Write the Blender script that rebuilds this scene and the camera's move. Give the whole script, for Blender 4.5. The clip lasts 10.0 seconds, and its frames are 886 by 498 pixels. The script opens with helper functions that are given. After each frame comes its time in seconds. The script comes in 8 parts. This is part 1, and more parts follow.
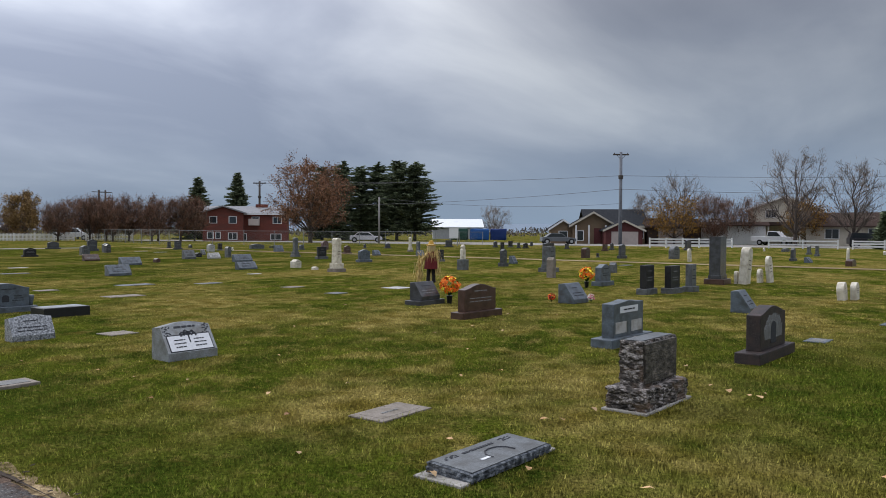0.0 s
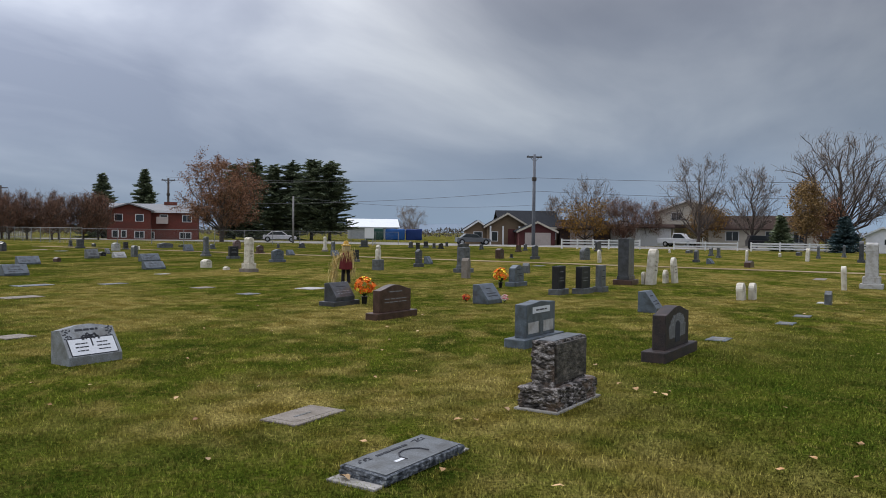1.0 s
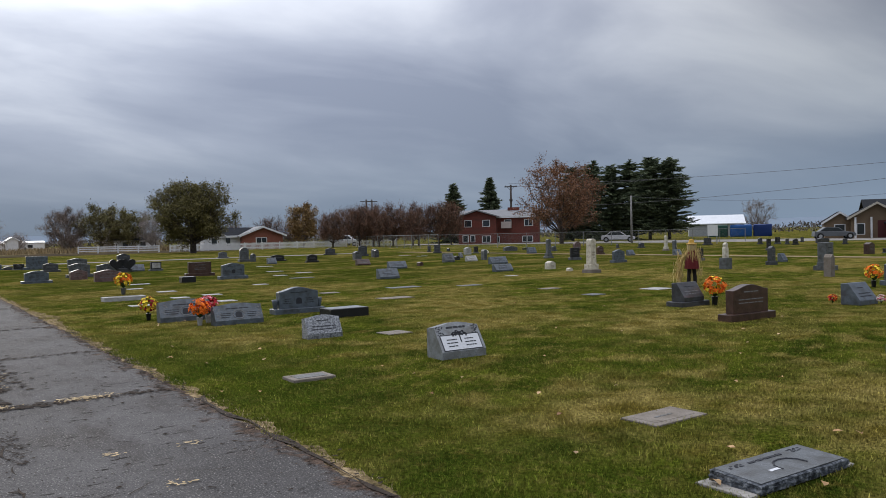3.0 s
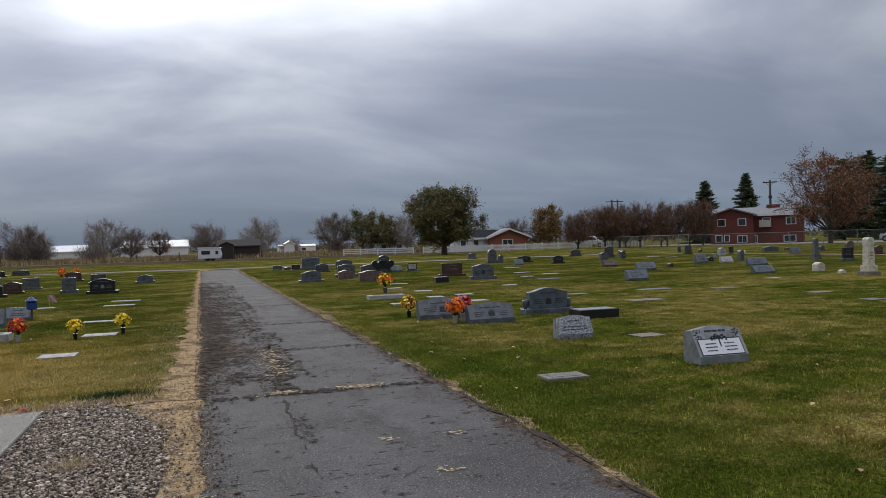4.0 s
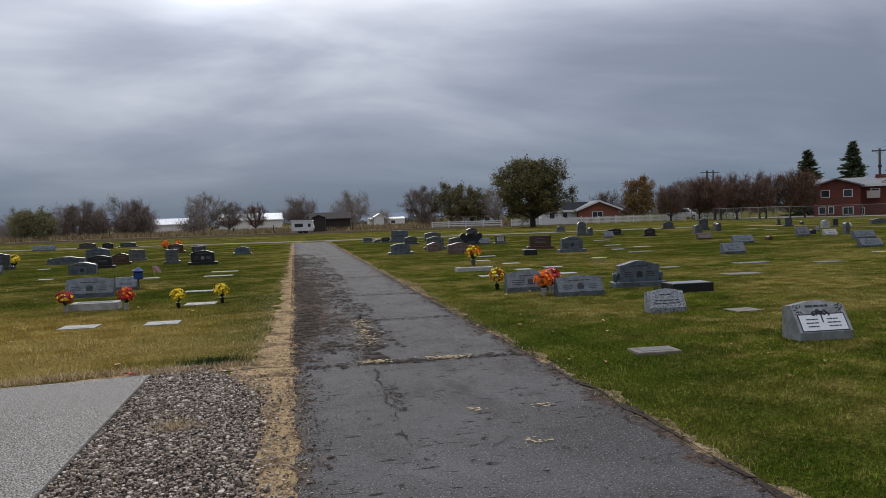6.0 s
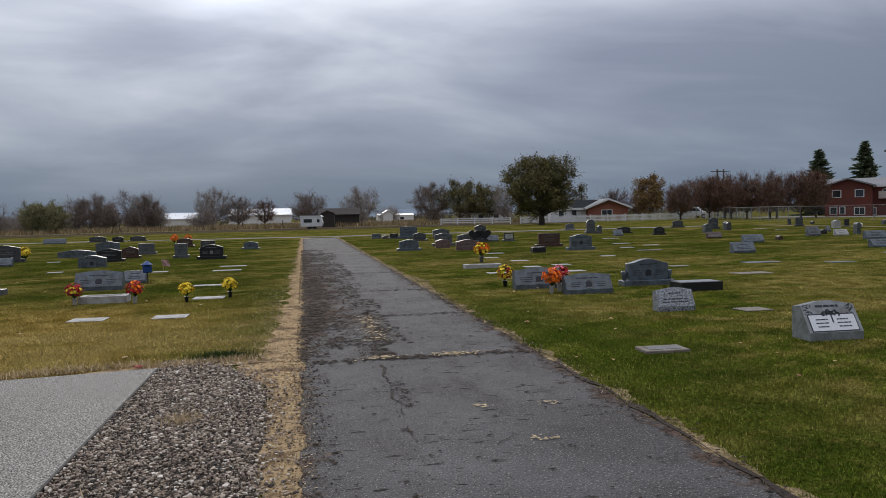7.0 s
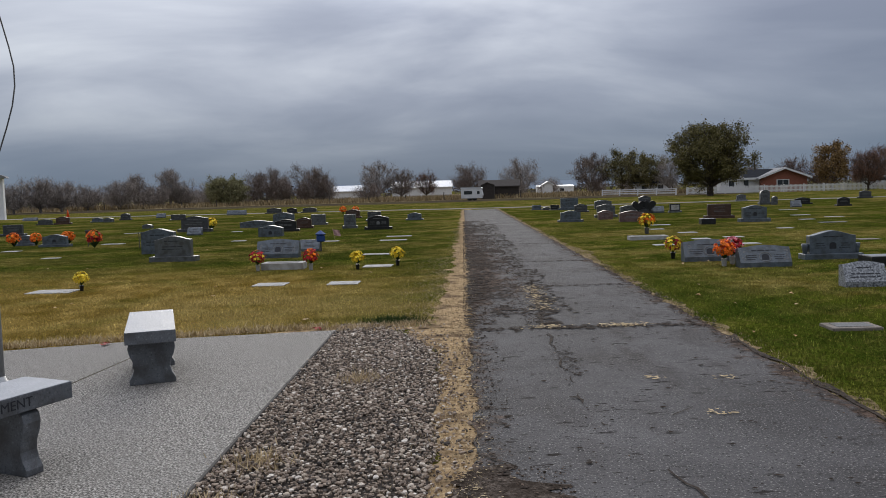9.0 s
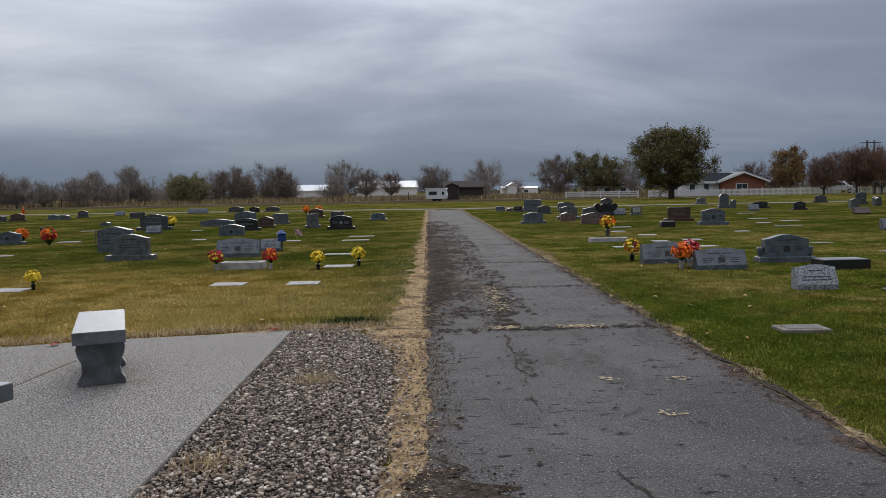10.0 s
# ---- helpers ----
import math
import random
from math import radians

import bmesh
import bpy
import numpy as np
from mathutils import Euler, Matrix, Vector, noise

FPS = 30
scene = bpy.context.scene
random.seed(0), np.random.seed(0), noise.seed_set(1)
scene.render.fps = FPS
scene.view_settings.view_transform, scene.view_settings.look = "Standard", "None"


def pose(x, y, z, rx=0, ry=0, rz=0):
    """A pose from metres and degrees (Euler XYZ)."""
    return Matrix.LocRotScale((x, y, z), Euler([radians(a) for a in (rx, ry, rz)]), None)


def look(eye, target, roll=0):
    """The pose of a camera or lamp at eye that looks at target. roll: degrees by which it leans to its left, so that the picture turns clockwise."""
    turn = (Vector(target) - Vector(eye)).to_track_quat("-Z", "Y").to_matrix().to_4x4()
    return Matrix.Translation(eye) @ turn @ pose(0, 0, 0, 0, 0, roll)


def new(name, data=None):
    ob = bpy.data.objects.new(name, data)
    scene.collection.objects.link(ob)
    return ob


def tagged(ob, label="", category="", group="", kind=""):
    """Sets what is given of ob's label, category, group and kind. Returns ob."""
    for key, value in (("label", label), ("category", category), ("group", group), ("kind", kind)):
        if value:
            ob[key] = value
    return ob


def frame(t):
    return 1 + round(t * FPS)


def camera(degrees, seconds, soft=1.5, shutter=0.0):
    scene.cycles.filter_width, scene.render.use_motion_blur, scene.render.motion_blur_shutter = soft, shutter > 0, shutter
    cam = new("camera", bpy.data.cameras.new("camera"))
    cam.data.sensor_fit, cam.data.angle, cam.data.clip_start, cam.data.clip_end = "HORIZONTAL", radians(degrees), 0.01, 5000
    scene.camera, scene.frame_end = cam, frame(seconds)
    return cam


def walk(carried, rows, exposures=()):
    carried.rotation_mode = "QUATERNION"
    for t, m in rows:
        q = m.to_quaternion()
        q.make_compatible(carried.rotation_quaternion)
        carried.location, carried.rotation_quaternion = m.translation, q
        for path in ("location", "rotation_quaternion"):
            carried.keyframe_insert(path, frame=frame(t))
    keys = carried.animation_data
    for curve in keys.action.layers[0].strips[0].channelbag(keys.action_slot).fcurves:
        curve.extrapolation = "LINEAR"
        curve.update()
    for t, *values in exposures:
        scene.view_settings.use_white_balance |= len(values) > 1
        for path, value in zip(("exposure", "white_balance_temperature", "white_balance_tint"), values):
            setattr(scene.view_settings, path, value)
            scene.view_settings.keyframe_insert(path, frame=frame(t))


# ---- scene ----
cam = camera(58.3, 10.0, soft=0.9)
PATH = [
    (0, (1.352, 0.664, 1.543), (1.121, 2.65, 1.499), 0.3),
    (0.5, (1.372, 0.666, 1.552), (1.347, 2.665, 1.509), 0.6),
    (1, (1.356, 0.665, 1.555), (1.337, 2.665, 1.513), 0.7),
    (1.5, (1.334, 0.638, 1.555), (1.234, 2.635, 1.512), 0.4),
    (2, (1.304, 0.613, 1.561), (0.933, 2.577, 1.514), -0.9),
    (2.2, (1.291, 0.584, 1.567), (0.808, 2.525, 1.525), -1.1),
    (3.3, (1.226, 0.496, 1.567), (0.255, 2.244, 1.54), -1.5),
    (3.5, (1.233, 0.463, 1.567), (0.153, 2.146, 1.552), -1.7),
    (4, (1.198, 0.404, 1.564), (-0.141, 1.89, 1.547), -1.8),
    (4.5, (1.194, 0.373, 1.56), (-0.252, 1.752, 1.508), -2.0),
    (5, (1.192, 0.381, 1.557), (-0.302, 1.709, 1.493), -1.9),
    (5.5, (1.202, 0.388, 1.559), (-0.292, 1.715, 1.482), -1.9),
    (7, (1.184, 0.426, 1.547), (-0.325, 1.735, 1.461), -1.4),
    (7.5, (1.198, 0.381, 1.544), (-0.409, 1.568, 1.459), -1.4),
    (8, (1.167, 0.332, 1.53), (-0.548, 1.354, 1.412), -1.7),
    (8.5, (1.145, 0.325, 1.525), (-0.59, 1.309, 1.379), -1.8),
    (9, (1.159, 0.333, 1.522), (-0.578, 1.314, 1.376), -1.7),
    (9.5, (1.179, 0.362, 1.531), (-0.552, 1.354, 1.383), -1.4),
    (10, (1.179, 0.4, 1.523), (-0.512, 1.457, 1.376), -1.1),
]
walk(cam, [(t, look(eye, target, roll)) for t, eye, target, roll in PATH], exposures=[(0.0, 0.32), (2.2, 0.32), (3.5, -0.06), (4.5, -0.18), (10.0, -0.19)])

# ---- sky and light ----
SUN_AZ, SUN_EL = radians(64.0), radians(19.0)          # azimuth to the left of +y
world = bpy.data.worlds.new("overcast_sky")
scene.world = world
world.use_nodes = True
wn, wl = world.node_tree.nodes, world.node_tree.links
wn.clear()


def wnode(kind, **values):
    n = wn.new(kind)
    for key, v in values.items():
        n.inputs[key].default_value = v
    return n


def wmath(op, a, b=None, clamp=False):
    n = wn.new("ShaderNodeMath")
    n.operation, n.use_clamp = op, clamp
    for i, v in enumerate((a, b)):
        if v is None:
            continue
        if isinstance(v, (int, float)):
            n.inputs[i].default_value = v
        else:
            wl.new(v, n.inputs[i])
    return n.outputs[0]


def wramp(fac, stops):
    n = wn.new("ShaderNodeValToRGB")
    el = n.color_ramp.elements
    while len(el) < len(stops):
        el.new(0.5)
    for e, (p, c) in zip(el, stops):
        e.position, e.color = p, (*c, 1)
    wl.new(fac, n.inputs[0])
    return n.outputs[0]


wtc = wn.new("ShaderNodeTexCoord")
sep = wn.new("ShaderNodeSeparateXYZ")
wl.new(wtc.outputs["Generated"], sep.inputs[0])
up = wmath("MAXIMUM", sep.outputs[2], 0.0)
den = wmath("ADD", up, 0.22)
comb = wn.new("ShaderNodeCombineXYZ")
# cloud sheet seen in perspective, streaks lying across the sun's bearing
wl.new(wmath("DIVIDE", sep.outputs[0], den), comb.inputs[0])
wl.new(wmath("DIVIDE", sep.outputs[1], den), comb.inputs[1])
wmap = wn.new("ShaderNodeMapping")
wmap.inputs["Scale"].default_value = (0.26, 0.40, 1)
wmap.inputs["Location"].default_value = (0.35, 0.2, 0)
wturn = wn.new("ShaderNodeMapping")
wturn.inputs["Rotation"].default_value = (0, 0, radians(-62))
wl.new(comb.outputs[0], wturn.inputs[0])
wl.new(wturn.outputs[0], wmap.inputs[0])
n1 = wnode("ShaderNodeTexNoise", Scale=3.4, Detail=6.0, Roughness=0.5, Distortion=0.35)
n2 = wnode("ShaderNodeTexNoise", Scale=1.2, Detail=2.0, Roughness=0.4, Distortion=0.2)
for n in (n1, n2):
    wl.new(wmap.outputs[0], n.inputs["Vector"])
cloud = wmath("ADD", wmath("MULTIPLY", n1.outputs[0], 0.5), wmath("MULTIPLY", n2.outputs[0], 0.5))
cloud_col = wramp(cloud, [(0.36, (0.18, 0.202, 0.268)), (0.46, (0.277, 0.303, 0.372)), (0.54, (0.415, 0.442, 0.506)), (0.64, (0.625, 0.655, 0.70))])
# the bright place where the sun stands behind the clouds
sun_dir = Vector((-math.sin(SUN_AZ) * math.cos(SUN_EL), math.cos(SUN_AZ) * math.cos(SUN_EL), math.sin(SUN_EL)))
dotn = wn.new("ShaderNodeVectorMath")
dotn.operation = "DOT_PRODUCT"
wl.new(wtc.outputs["Generated"], dotn.inputs[0])
dotn.inputs[1].default_value = sun_dir
core_sun = wmath("POWER", wmath("MAXIMUM", dotn.outputs["Value"], 0.0), 500.0)
up2 = wmath("MULTIPLY", up, up)
zenith = wmath("ADD", wmath("MULTIPLY", up2, 2.4), wmath("MULTIPLY", wmath("MULTIPLY", up2, up2), 2.3))
sunward = wmath("MULTIPLY", wmath("MAXIMUM", dotn.outputs["Value"], 0.0), 1.24)
bank = wn.new("ShaderNodeVectorMath")
bank.operation = "DOT_PRODUCT"
wl.new(wtc.outputs["Generated"], bank.inputs[0])
bank.inputs[1].default_value = (0.10, 0.94, 0.33)
heavy = wmath("SUBTRACT", 1.0, wmath("MULTIPLY", wmath("POWER", wmath("MAXIMUM", bank.outputs["Value"], 0.0), 24.0), 0.38))
bright = wmath("MULTIPLY", heavy, wmath("ADD", wmath("ADD", 0.29, zenith), wmath("ADD", sunward, wmath("MULTIPLY", core_sun, 2.6))))
lit = wn.new("ShaderNodeVectorMath")
lit.operation = "SCALE"
wl.new(cloud_col, lit.inputs[0])
wl.new(bright, lit.inputs["Scale"])
# low, dull blue-grey band over the horizon
white = wn.new("ShaderNodeMix")
white.data_type, white.blend_type = "RGBA", "MULTIPLY"
wl.new(wmath("MULTIPLY", up2, 1.6, True), white.inputs[0])
wl.new(lit.outputs[0], white.inputs[6])
white.inputs[7].default_value = (1.09, 1.02, 0.93, 1)
low = wramp(up, [(0.0, (1, 1, 1)), (0.035, (0.85, 0.85, 0.85)), (0.115, (0.44, 0.44, 0.44)), (0.31, (0, 0, 0))])
mixl = wn.new("ShaderNodeMix")
mixl.data_type = "RGBA"
wl.new(low, mixl.inputs[0])
wl.new(white.outputs[2], mixl.inputs[6])
band_col = wn.new("ShaderNodeVectorMath")
band_col.operation = "SCALE"
band_col.inputs[0].default_value = (0.158, 0.214, 0.290)
wl.new(wmath("SUBTRACT", 1.12, wmath("MULTIPLY", wmath("MAXIMUM", dotn.outputs["Value"], 0.0), 0.42)), band_col.inputs["Scale"])
wl.new(band_col.outputs[0], mixl.inputs[7])
sky = wn.new("ShaderNodeTexSky")
sky.sky_type, sky.sun_disc = "NISHITA", False
sky.sun_elevation, sky.sun_rotation = SUN_EL, -SUN_AZ
bg_sky, bg_cloud = wnode("ShaderNodeBackground", Strength=0.05), wnode("ShaderNodeBackground", Strength=1.28)
wl.new(sky.outputs[0], bg_sky.inputs[0])
wl.new(mixl.outputs[2], bg_cloud.inputs[0])
shade = wnode("ShaderNodeMixShader", Fac=0.99)
wl.new(bg_sky.outputs[0], shade.inputs[1])
wl.new(bg_cloud.outputs[0], shade.inputs[2])
wout = wn.new("ShaderNodeOutputWorld")
wl.new(shade.outputs[0], wout.inputs[0])

sun_data = bpy.data.lights.new("sun", "SUN")
sun_data.energy, sun_data.angle, sun_data.color = 1.5, radians(35), (1.0, 0.93, 0.80)
sun = new("sun", sun_data)
sun.matrix_world = look(sun_dir * 50, (0, 0, 0))


# ---- materials ----
def material(name, stops, scale=4.0, detail=6.0, rough=0.8, bump=0.2, bump_scale=40.0, metal=0.0, spec=0.3,
             tint=None, tint_scale=0.6, tint_range=(0.45, 0.65), stretch=(1, 1, 1), island=0.0, each=0.0, rough2=None, kind="noise"):
    """Colour from a ramp over fine grain, mixed with a tint in broad stains; island and each vary single pieces."""
    m = bpy.data.materials.new(name)
    m.use_nodes = True
    n, l = m.node_tree.nodes, m.node_tree.links
    b = n["Principled BSDF"]
    geo, mapping = n.new("ShaderNodeNewGeometry"), n.new("ShaderNodeMapping")
    l.new(geo.outputs["Position"], mapping.inputs[0])
    mapping.inputs["Scale"].default_value = stretch
    if kind == "voronoi":
        tex = n.new("ShaderNodeTexVoronoi")
        tex.inputs["Scale"].default_value = scale
        fac = n.new("ShaderNodeSeparateColor")
        l.new(tex.outputs["Color"], fac.inputs[0])
        fac_out = fac.outputs[0]
    else:
        tex = n.new("ShaderNodeTexNoise")
        tex.inputs["Scale"].default_value, tex.inputs["Detail"].default_value, tex.inputs["Roughness"].default_value = scale, detail, 0.6
        fac_out = tex.outputs[0]
    l.new(mapping.outputs[0], tex.inputs["Vector"])
    ramp = n.new("ShaderNodeValToRGB")
    while len(ramp.color_ramp.elements) < len(stops):
        ramp.color_ramp.elements.new(0.5)
    for e, (p, c) in zip(ramp.color_ramp.elements, stops):
        e.position, e.color = p, (*c, 1)
    l.new(fac_out, ramp.inputs[0])
    col = ramp.outputs[0]
    if tint:
        t = n.new("ShaderNodeTexNoise")
        t.inputs["Scale"].default_value, t.inputs["Detail"].default_value = tint_scale, 5.0
        l.new(mapping.outputs[0], t.inputs["Vector"])
        r = n.new("ShaderNodeMapRange")
        r.inputs[1].default_value, r.inputs[2].default_value = tint_range
        l.new(t.outputs[0], r.inputs[0])
        mix = n.new("ShaderNodeMix")
        mix.data_type = "RGBA"
        l.new(r.outputs[0], mix.inputs[0])
        l.new(col, mix.inputs[6])
        mix.inputs[7].default_value = (*tint, 1)
        col = mix.outputs[2]
    if island or each:
        hsv = n.new("ShaderNodeHueSaturation")
        src = geo.outputs["Random Per Island"] if island else n.new("ShaderNodeObjectInfo").outputs["Random"]
        r = n.new("ShaderNodeMapRange")
        r.inputs[3].default_value, r.inputs[4].default_value = 1 - (island or each), 1 + (island or each)
        l.new(src, r.inputs[0])
        l.new(r.outputs[0], hsv.inputs["Value"])
        l.new(col, hsv.inputs["Color"])
        col = hsv.outputs[0]
    l.new(col, b.inputs["Base Color"])
    b.inputs["Roughness"].default_value, b.inputs["Metallic"].default_value = rough, metal
    b.inputs["Specular IOR Level"].default_value = spec
    if rough2 is not None:
        t = n.new("ShaderNodeTexNoise")
        t.inputs["Scale"].default_value, t.inputs["Detail"].default_value = 0.9, 4.0
        l.new(mapping.outputs[0], t.inputs["Vector"])
        r = n.new("ShaderNodeMapRange")
        r.inputs[1].default_value, r.inputs[2].default_value, r.inputs[3].default_value, r.inputs[4].default_value = 0.4, 0.6, rough, rough2
        l.new(t.outputs[0], r.inputs[0])
        l.new(r.outputs[0], b.inputs["Roughness"])
    if bump:
        bt = n.new("ShaderNodeTexNoise")
        bt.inputs["Scale"].default_value, bt.inputs["Detail"].default_value = bump_scale, 4.0
        l.new(mapping.outputs[0], bt.inputs["Vector"])
        bm_ = n.new("ShaderNodeBump")
        bm_.inputs["Strength"].default_value, bm_.inputs["Distance"].default_value = bump, 0.02
        l.new(bt.outputs[0], bm_.inputs["Height"])
        l.new(bm_.outputs[0], b.inputs["Normal"])
    return m


def granite(name, dark, mid, light, rough=0.35, tint=None):
    if tint is None:
        tint = tuple(0.52 * m_ * k_ for m_, k_ in zip(mid, (1.0, 0.93, 0.84)))
    return material(name, [(0.30, dark), (0.45, mid), (0.58, mid), (0.72, light)], scale=70, detail=4, rough=rough, bump=0.16,
                    bump_scale=60, spec=0.5 if rough < 0.5 else 0.2, tint=tint, tint_scale=8.0, tint_range=(0.42, 0.68))


STONE = {
    "grey": granite("grey_granite", (0.042, 0.048, 0.053), (0.105, 0.115, 0.122), (0.22, 0.232, 0.24)),
    "blue": granite("blue_grey_granite", (0.04, 0.052, 0.066), (0.098, 0.122, 0.148), (0.205, 0.238, 0.275)),
    "dark": granite("dark_grey_granite", (0.025, 0.027, 0.032), (0.06, 0.064, 0.072), (0.13, 0.135, 0.15), 0.28),
    "black": granite("black_granite", (0.004, 0.004, 0.005), (0.011, 0.011, 0.013), (0.03, 0.03, 0.034), 0.38),
    "brown": granite("brown_granite", (0.026, 0.012, 0.009), (0.072, 0.038, 0.028), (0.14, 0.085, 0.068), 0.3),
    "red": granite("rose_granite", (0.07, 0.04, 0.04), (0.15, 0.095, 0.092), (0.25, 0.18, 0.17), 0.35),
    "green": granite("mossy_granite", (0.04, 0.05, 0.025), (0.09, 0.10, 0.05), (0.16, 0.16, 0.1), 0.8),
    "tan": granite("weathered_concrete", (0.12, 0.105, 0.09), (0.215, 0.19, 0.165), (0.32, 0.29, 0.25), 0.85, (0.15, 0.13, 0.105)),
    "pale": granite("pale_granite", (0.27, 0.27, 0.265), (0.42, 0.42, 0.412), (0.56, 0.56, 0.55), 0.9, (0.28, 0.27, 0.245)),
    "plate": granite("dull_lettered_granite", (0.09, 0.093, 0.095), (0.17, 0.174, 0.175), (0.27, 0.275, 0.275), 0.85, (0.13, 0.13, 0.12)),
    "charcoal": granite("charcoal_granite", (0.012, 0.010, 0.0105), (0.034, 0.029, 0.029), (0.095, 0.083, 0.08), 0.5, (0.055, 0.04, 0.036)),
    "white": granite("white_marble", (0.44, 0.41, 0.33), (0.60, 0.57, 0.48), (0.72, 0.69, 0.60), 0.6, (0.40, 0.36, 0.28)),
    "speck": material("speckled_granite", [(0.36, (0.045, 0.05, 0.06)), (0.48, (0.17, 0.185, 0.205)), (0.64, (0.38, 0.40, 0.43))], scale=42, detail=6, rough=0.5, bump=0.15, spec=0.5),
    "white_panel": granite("light_blue_granite", (0.11, 0.12, 0.13), (0.23, 0.25, 0.265), (0.40, 0.42, 0.44)),
}
ROCKY = material("rough_dark_granite", [(0.38, (0.016, 0.014, 0.013)), (0.47, (0.05, 0.044, 0.04)), (0.525, (0.13, 0.115, 0.105)), (0.60, (0.33, 0.31, 0.30)), (0.68, (0.10, 0.085, 0.075))],
                 scale=16, detail=14, rough=0.75, bump=1.0, bump_scale=45, stretch=(1, 1, 1.9), tint=(0.15, 0.105, 0.075), tint_scale=5.0, tint_range=(0.52, 0.68))
ROCKY_BLUE = material("rough_blue_granite", [(0.36, (0.018, 0.022, 0.028)), (0.48, (0.06, 0.07, 0.084)), (0.58, (0.13, 0.145, 0.165)), (0.68, (0.26, 0.28, 0.30))], scale=22, detail=12, rough=0.7, bump=1.0, bump_scale=40)
CONCRETE = material("concrete", [(0.3, (0.22, 0.21, 0.19)), (0.7, (0.40, 0.385, 0.36))], scale=30, detail=8, rough=0.9, bump=0.3, bump_scale=90, tint=(0.20, 0.19, 0.165), tint_scale=1.5)
ETCH = material("dark_engraving", [(0.3, (0.02, 0.022, 0.028)), (0.7, (0.04, 0.042, 0.05))], scale=60, rough=0.7, bump=0.0)
ETCH_PALE = material("pale_engraving", [(0.3, (0.14, 0.143, 0.148)), (0.7, (0.23, 0.235, 0.24))], scale=50, rough=0.7, bump=0.0)
PANEL = material("white_inset_panel", [(0.3, (0.58, 0.60, 0.63)), (0.7, (0.7, 0.72, 0.75))], scale=40, rough=0.5, bump=0.05)
BARK = material("bark", [(0.3, (0.045, 0.036, 0.031)), (0.7, (0.115, 0.095, 0.082))], scale=6, rough=0.95, bump=0.6, bump_scale=20)
BARK_PALE = material("pale_bark", [(0.3, (0.15, 0.13, 0.12)), (0.7, (0.29, 0.265, 0.24))], scale=6, rough=0.95, bump=0.5, bump_scale=20)
METAL = material("galvanised_steel", [(0.3, (0.28, 0.29, 0.30)), (0.7, (0.42, 0.43, 0.44))], scale=20, rough=0.5, metal=0.6, bump=0.0)


def leaf_mat(name, a, b, c=None, v=0.35):
    m = material(name, [(0.3, a), (0.6, b), (0.8, c or b)], scale=1.1, detail=3, rough=0.75, bump=0.0, island=v, spec=0.2)
    return m


def paint(name, col, rough=0.6, metal=0.0, v=0.12):
    lo = tuple(k * (1 - v) for k in col)
    return material(name, [(0.3, lo), (0.7, col)], scale=3, detail=6, rough=rough, metal=metal, bump=0.04, tint=tuple(k * 0.8 for k in col), tint_scale=0.8, tint_range=(0.55, 0.8))


# ---- mesh helpers ----
def finish(name, bm, mat, smooth=False):
    me = bpy.data.meshes.new(name)
    bm.normal_update()
    bm.to_mesh(me)
    bm.free()
    me.materials.append(mat)
    if smooth:
        me.polygons.foreach_set("use_smooth", [True] * len(me.polygons))
    return me


def part(name, bm, mat, parent, label="", smooth=False):
    ob = new(name, finish(name, bm, mat, smooth))
    ob.parent = parent
    if label:
        ob["label"] = label
    return ob


def thing(name, m, label, category, group="", kind=""):
    ob = new(name)
    ob.matrix_world = m
    return tagged(ob, label, category, group, kind)


def raw_mesh(name, verts, faces, mat, smooth=False):
    me = bpy.data.meshes.new(name)
    me.from_pydata(verts, [], faces)
    me.materials.append(mat)
    if smooth:
        me.polygons.foreach_set("use_smooth", [True] * len(me.polygons))
    return me


def box(bm, x0, x1, y0, y1, z0, z1, bevel=0.0):
    made = bmesh.ops.create_cube(bm, size=1.0)["verts"]
    bmesh.ops.transform(bm, matrix=Matrix.Translation(((x0 + x1) / 2, (y0 + y1) / 2, (z0 + z1) / 2)) @ Matrix.Diagonal((x1 - x0, y1 - y0, z1 - z0, 1)), verts=made)
    if bevel:
        edges = {e for v in made for e in v.link_edges}
        bmesh.ops.bevel(bm, geom=list(edges), offset=bevel, segments=2, affect="EDGES", profile=0.6)
    return bm


def boxed(x0, x1, y0, y1, z0, z1, bevel=0.0):
    return box(bmesh.new(), x0, x1, y0, y1, z0, z1, bevel)


def prism(outline, y0, y1, bevel=0.0, axis="y"):
    """A solid of an outline in x, z (or y, z for axis x) between two depths."""
    bm = bmesh.new()
    place = (lambda a, z, d: (a, d, z)) if axis == "y" else (lambda a, z, d: (d, a, z))
    front = [bm.verts.new(place(a, z, y0)) for a, z in outline]
    back = [bm.verts.new(place(a, z, y1)) for a, z in outline]
    bm.faces.new(front)
    bm.faces.new(list(reversed(back)))
    k = len(outline)
    for i in range(k):
        bm.faces.new((front[i], back[i], back[(i + 1) % k], front[(i + 1) % k]))
    bmesh.ops.recalc_face_normals(bm, faces=bm.faces[:])
    if bevel:
        edges = [e for e in bm.edges if len(e.link_faces) == 2 and e.calc_face_angle(0) > 0.6]
        bmesh.ops.bevel(bm, geom=edges, offset=bevel, segments=2, affect="EDGES", profile=0.6)
    return bm


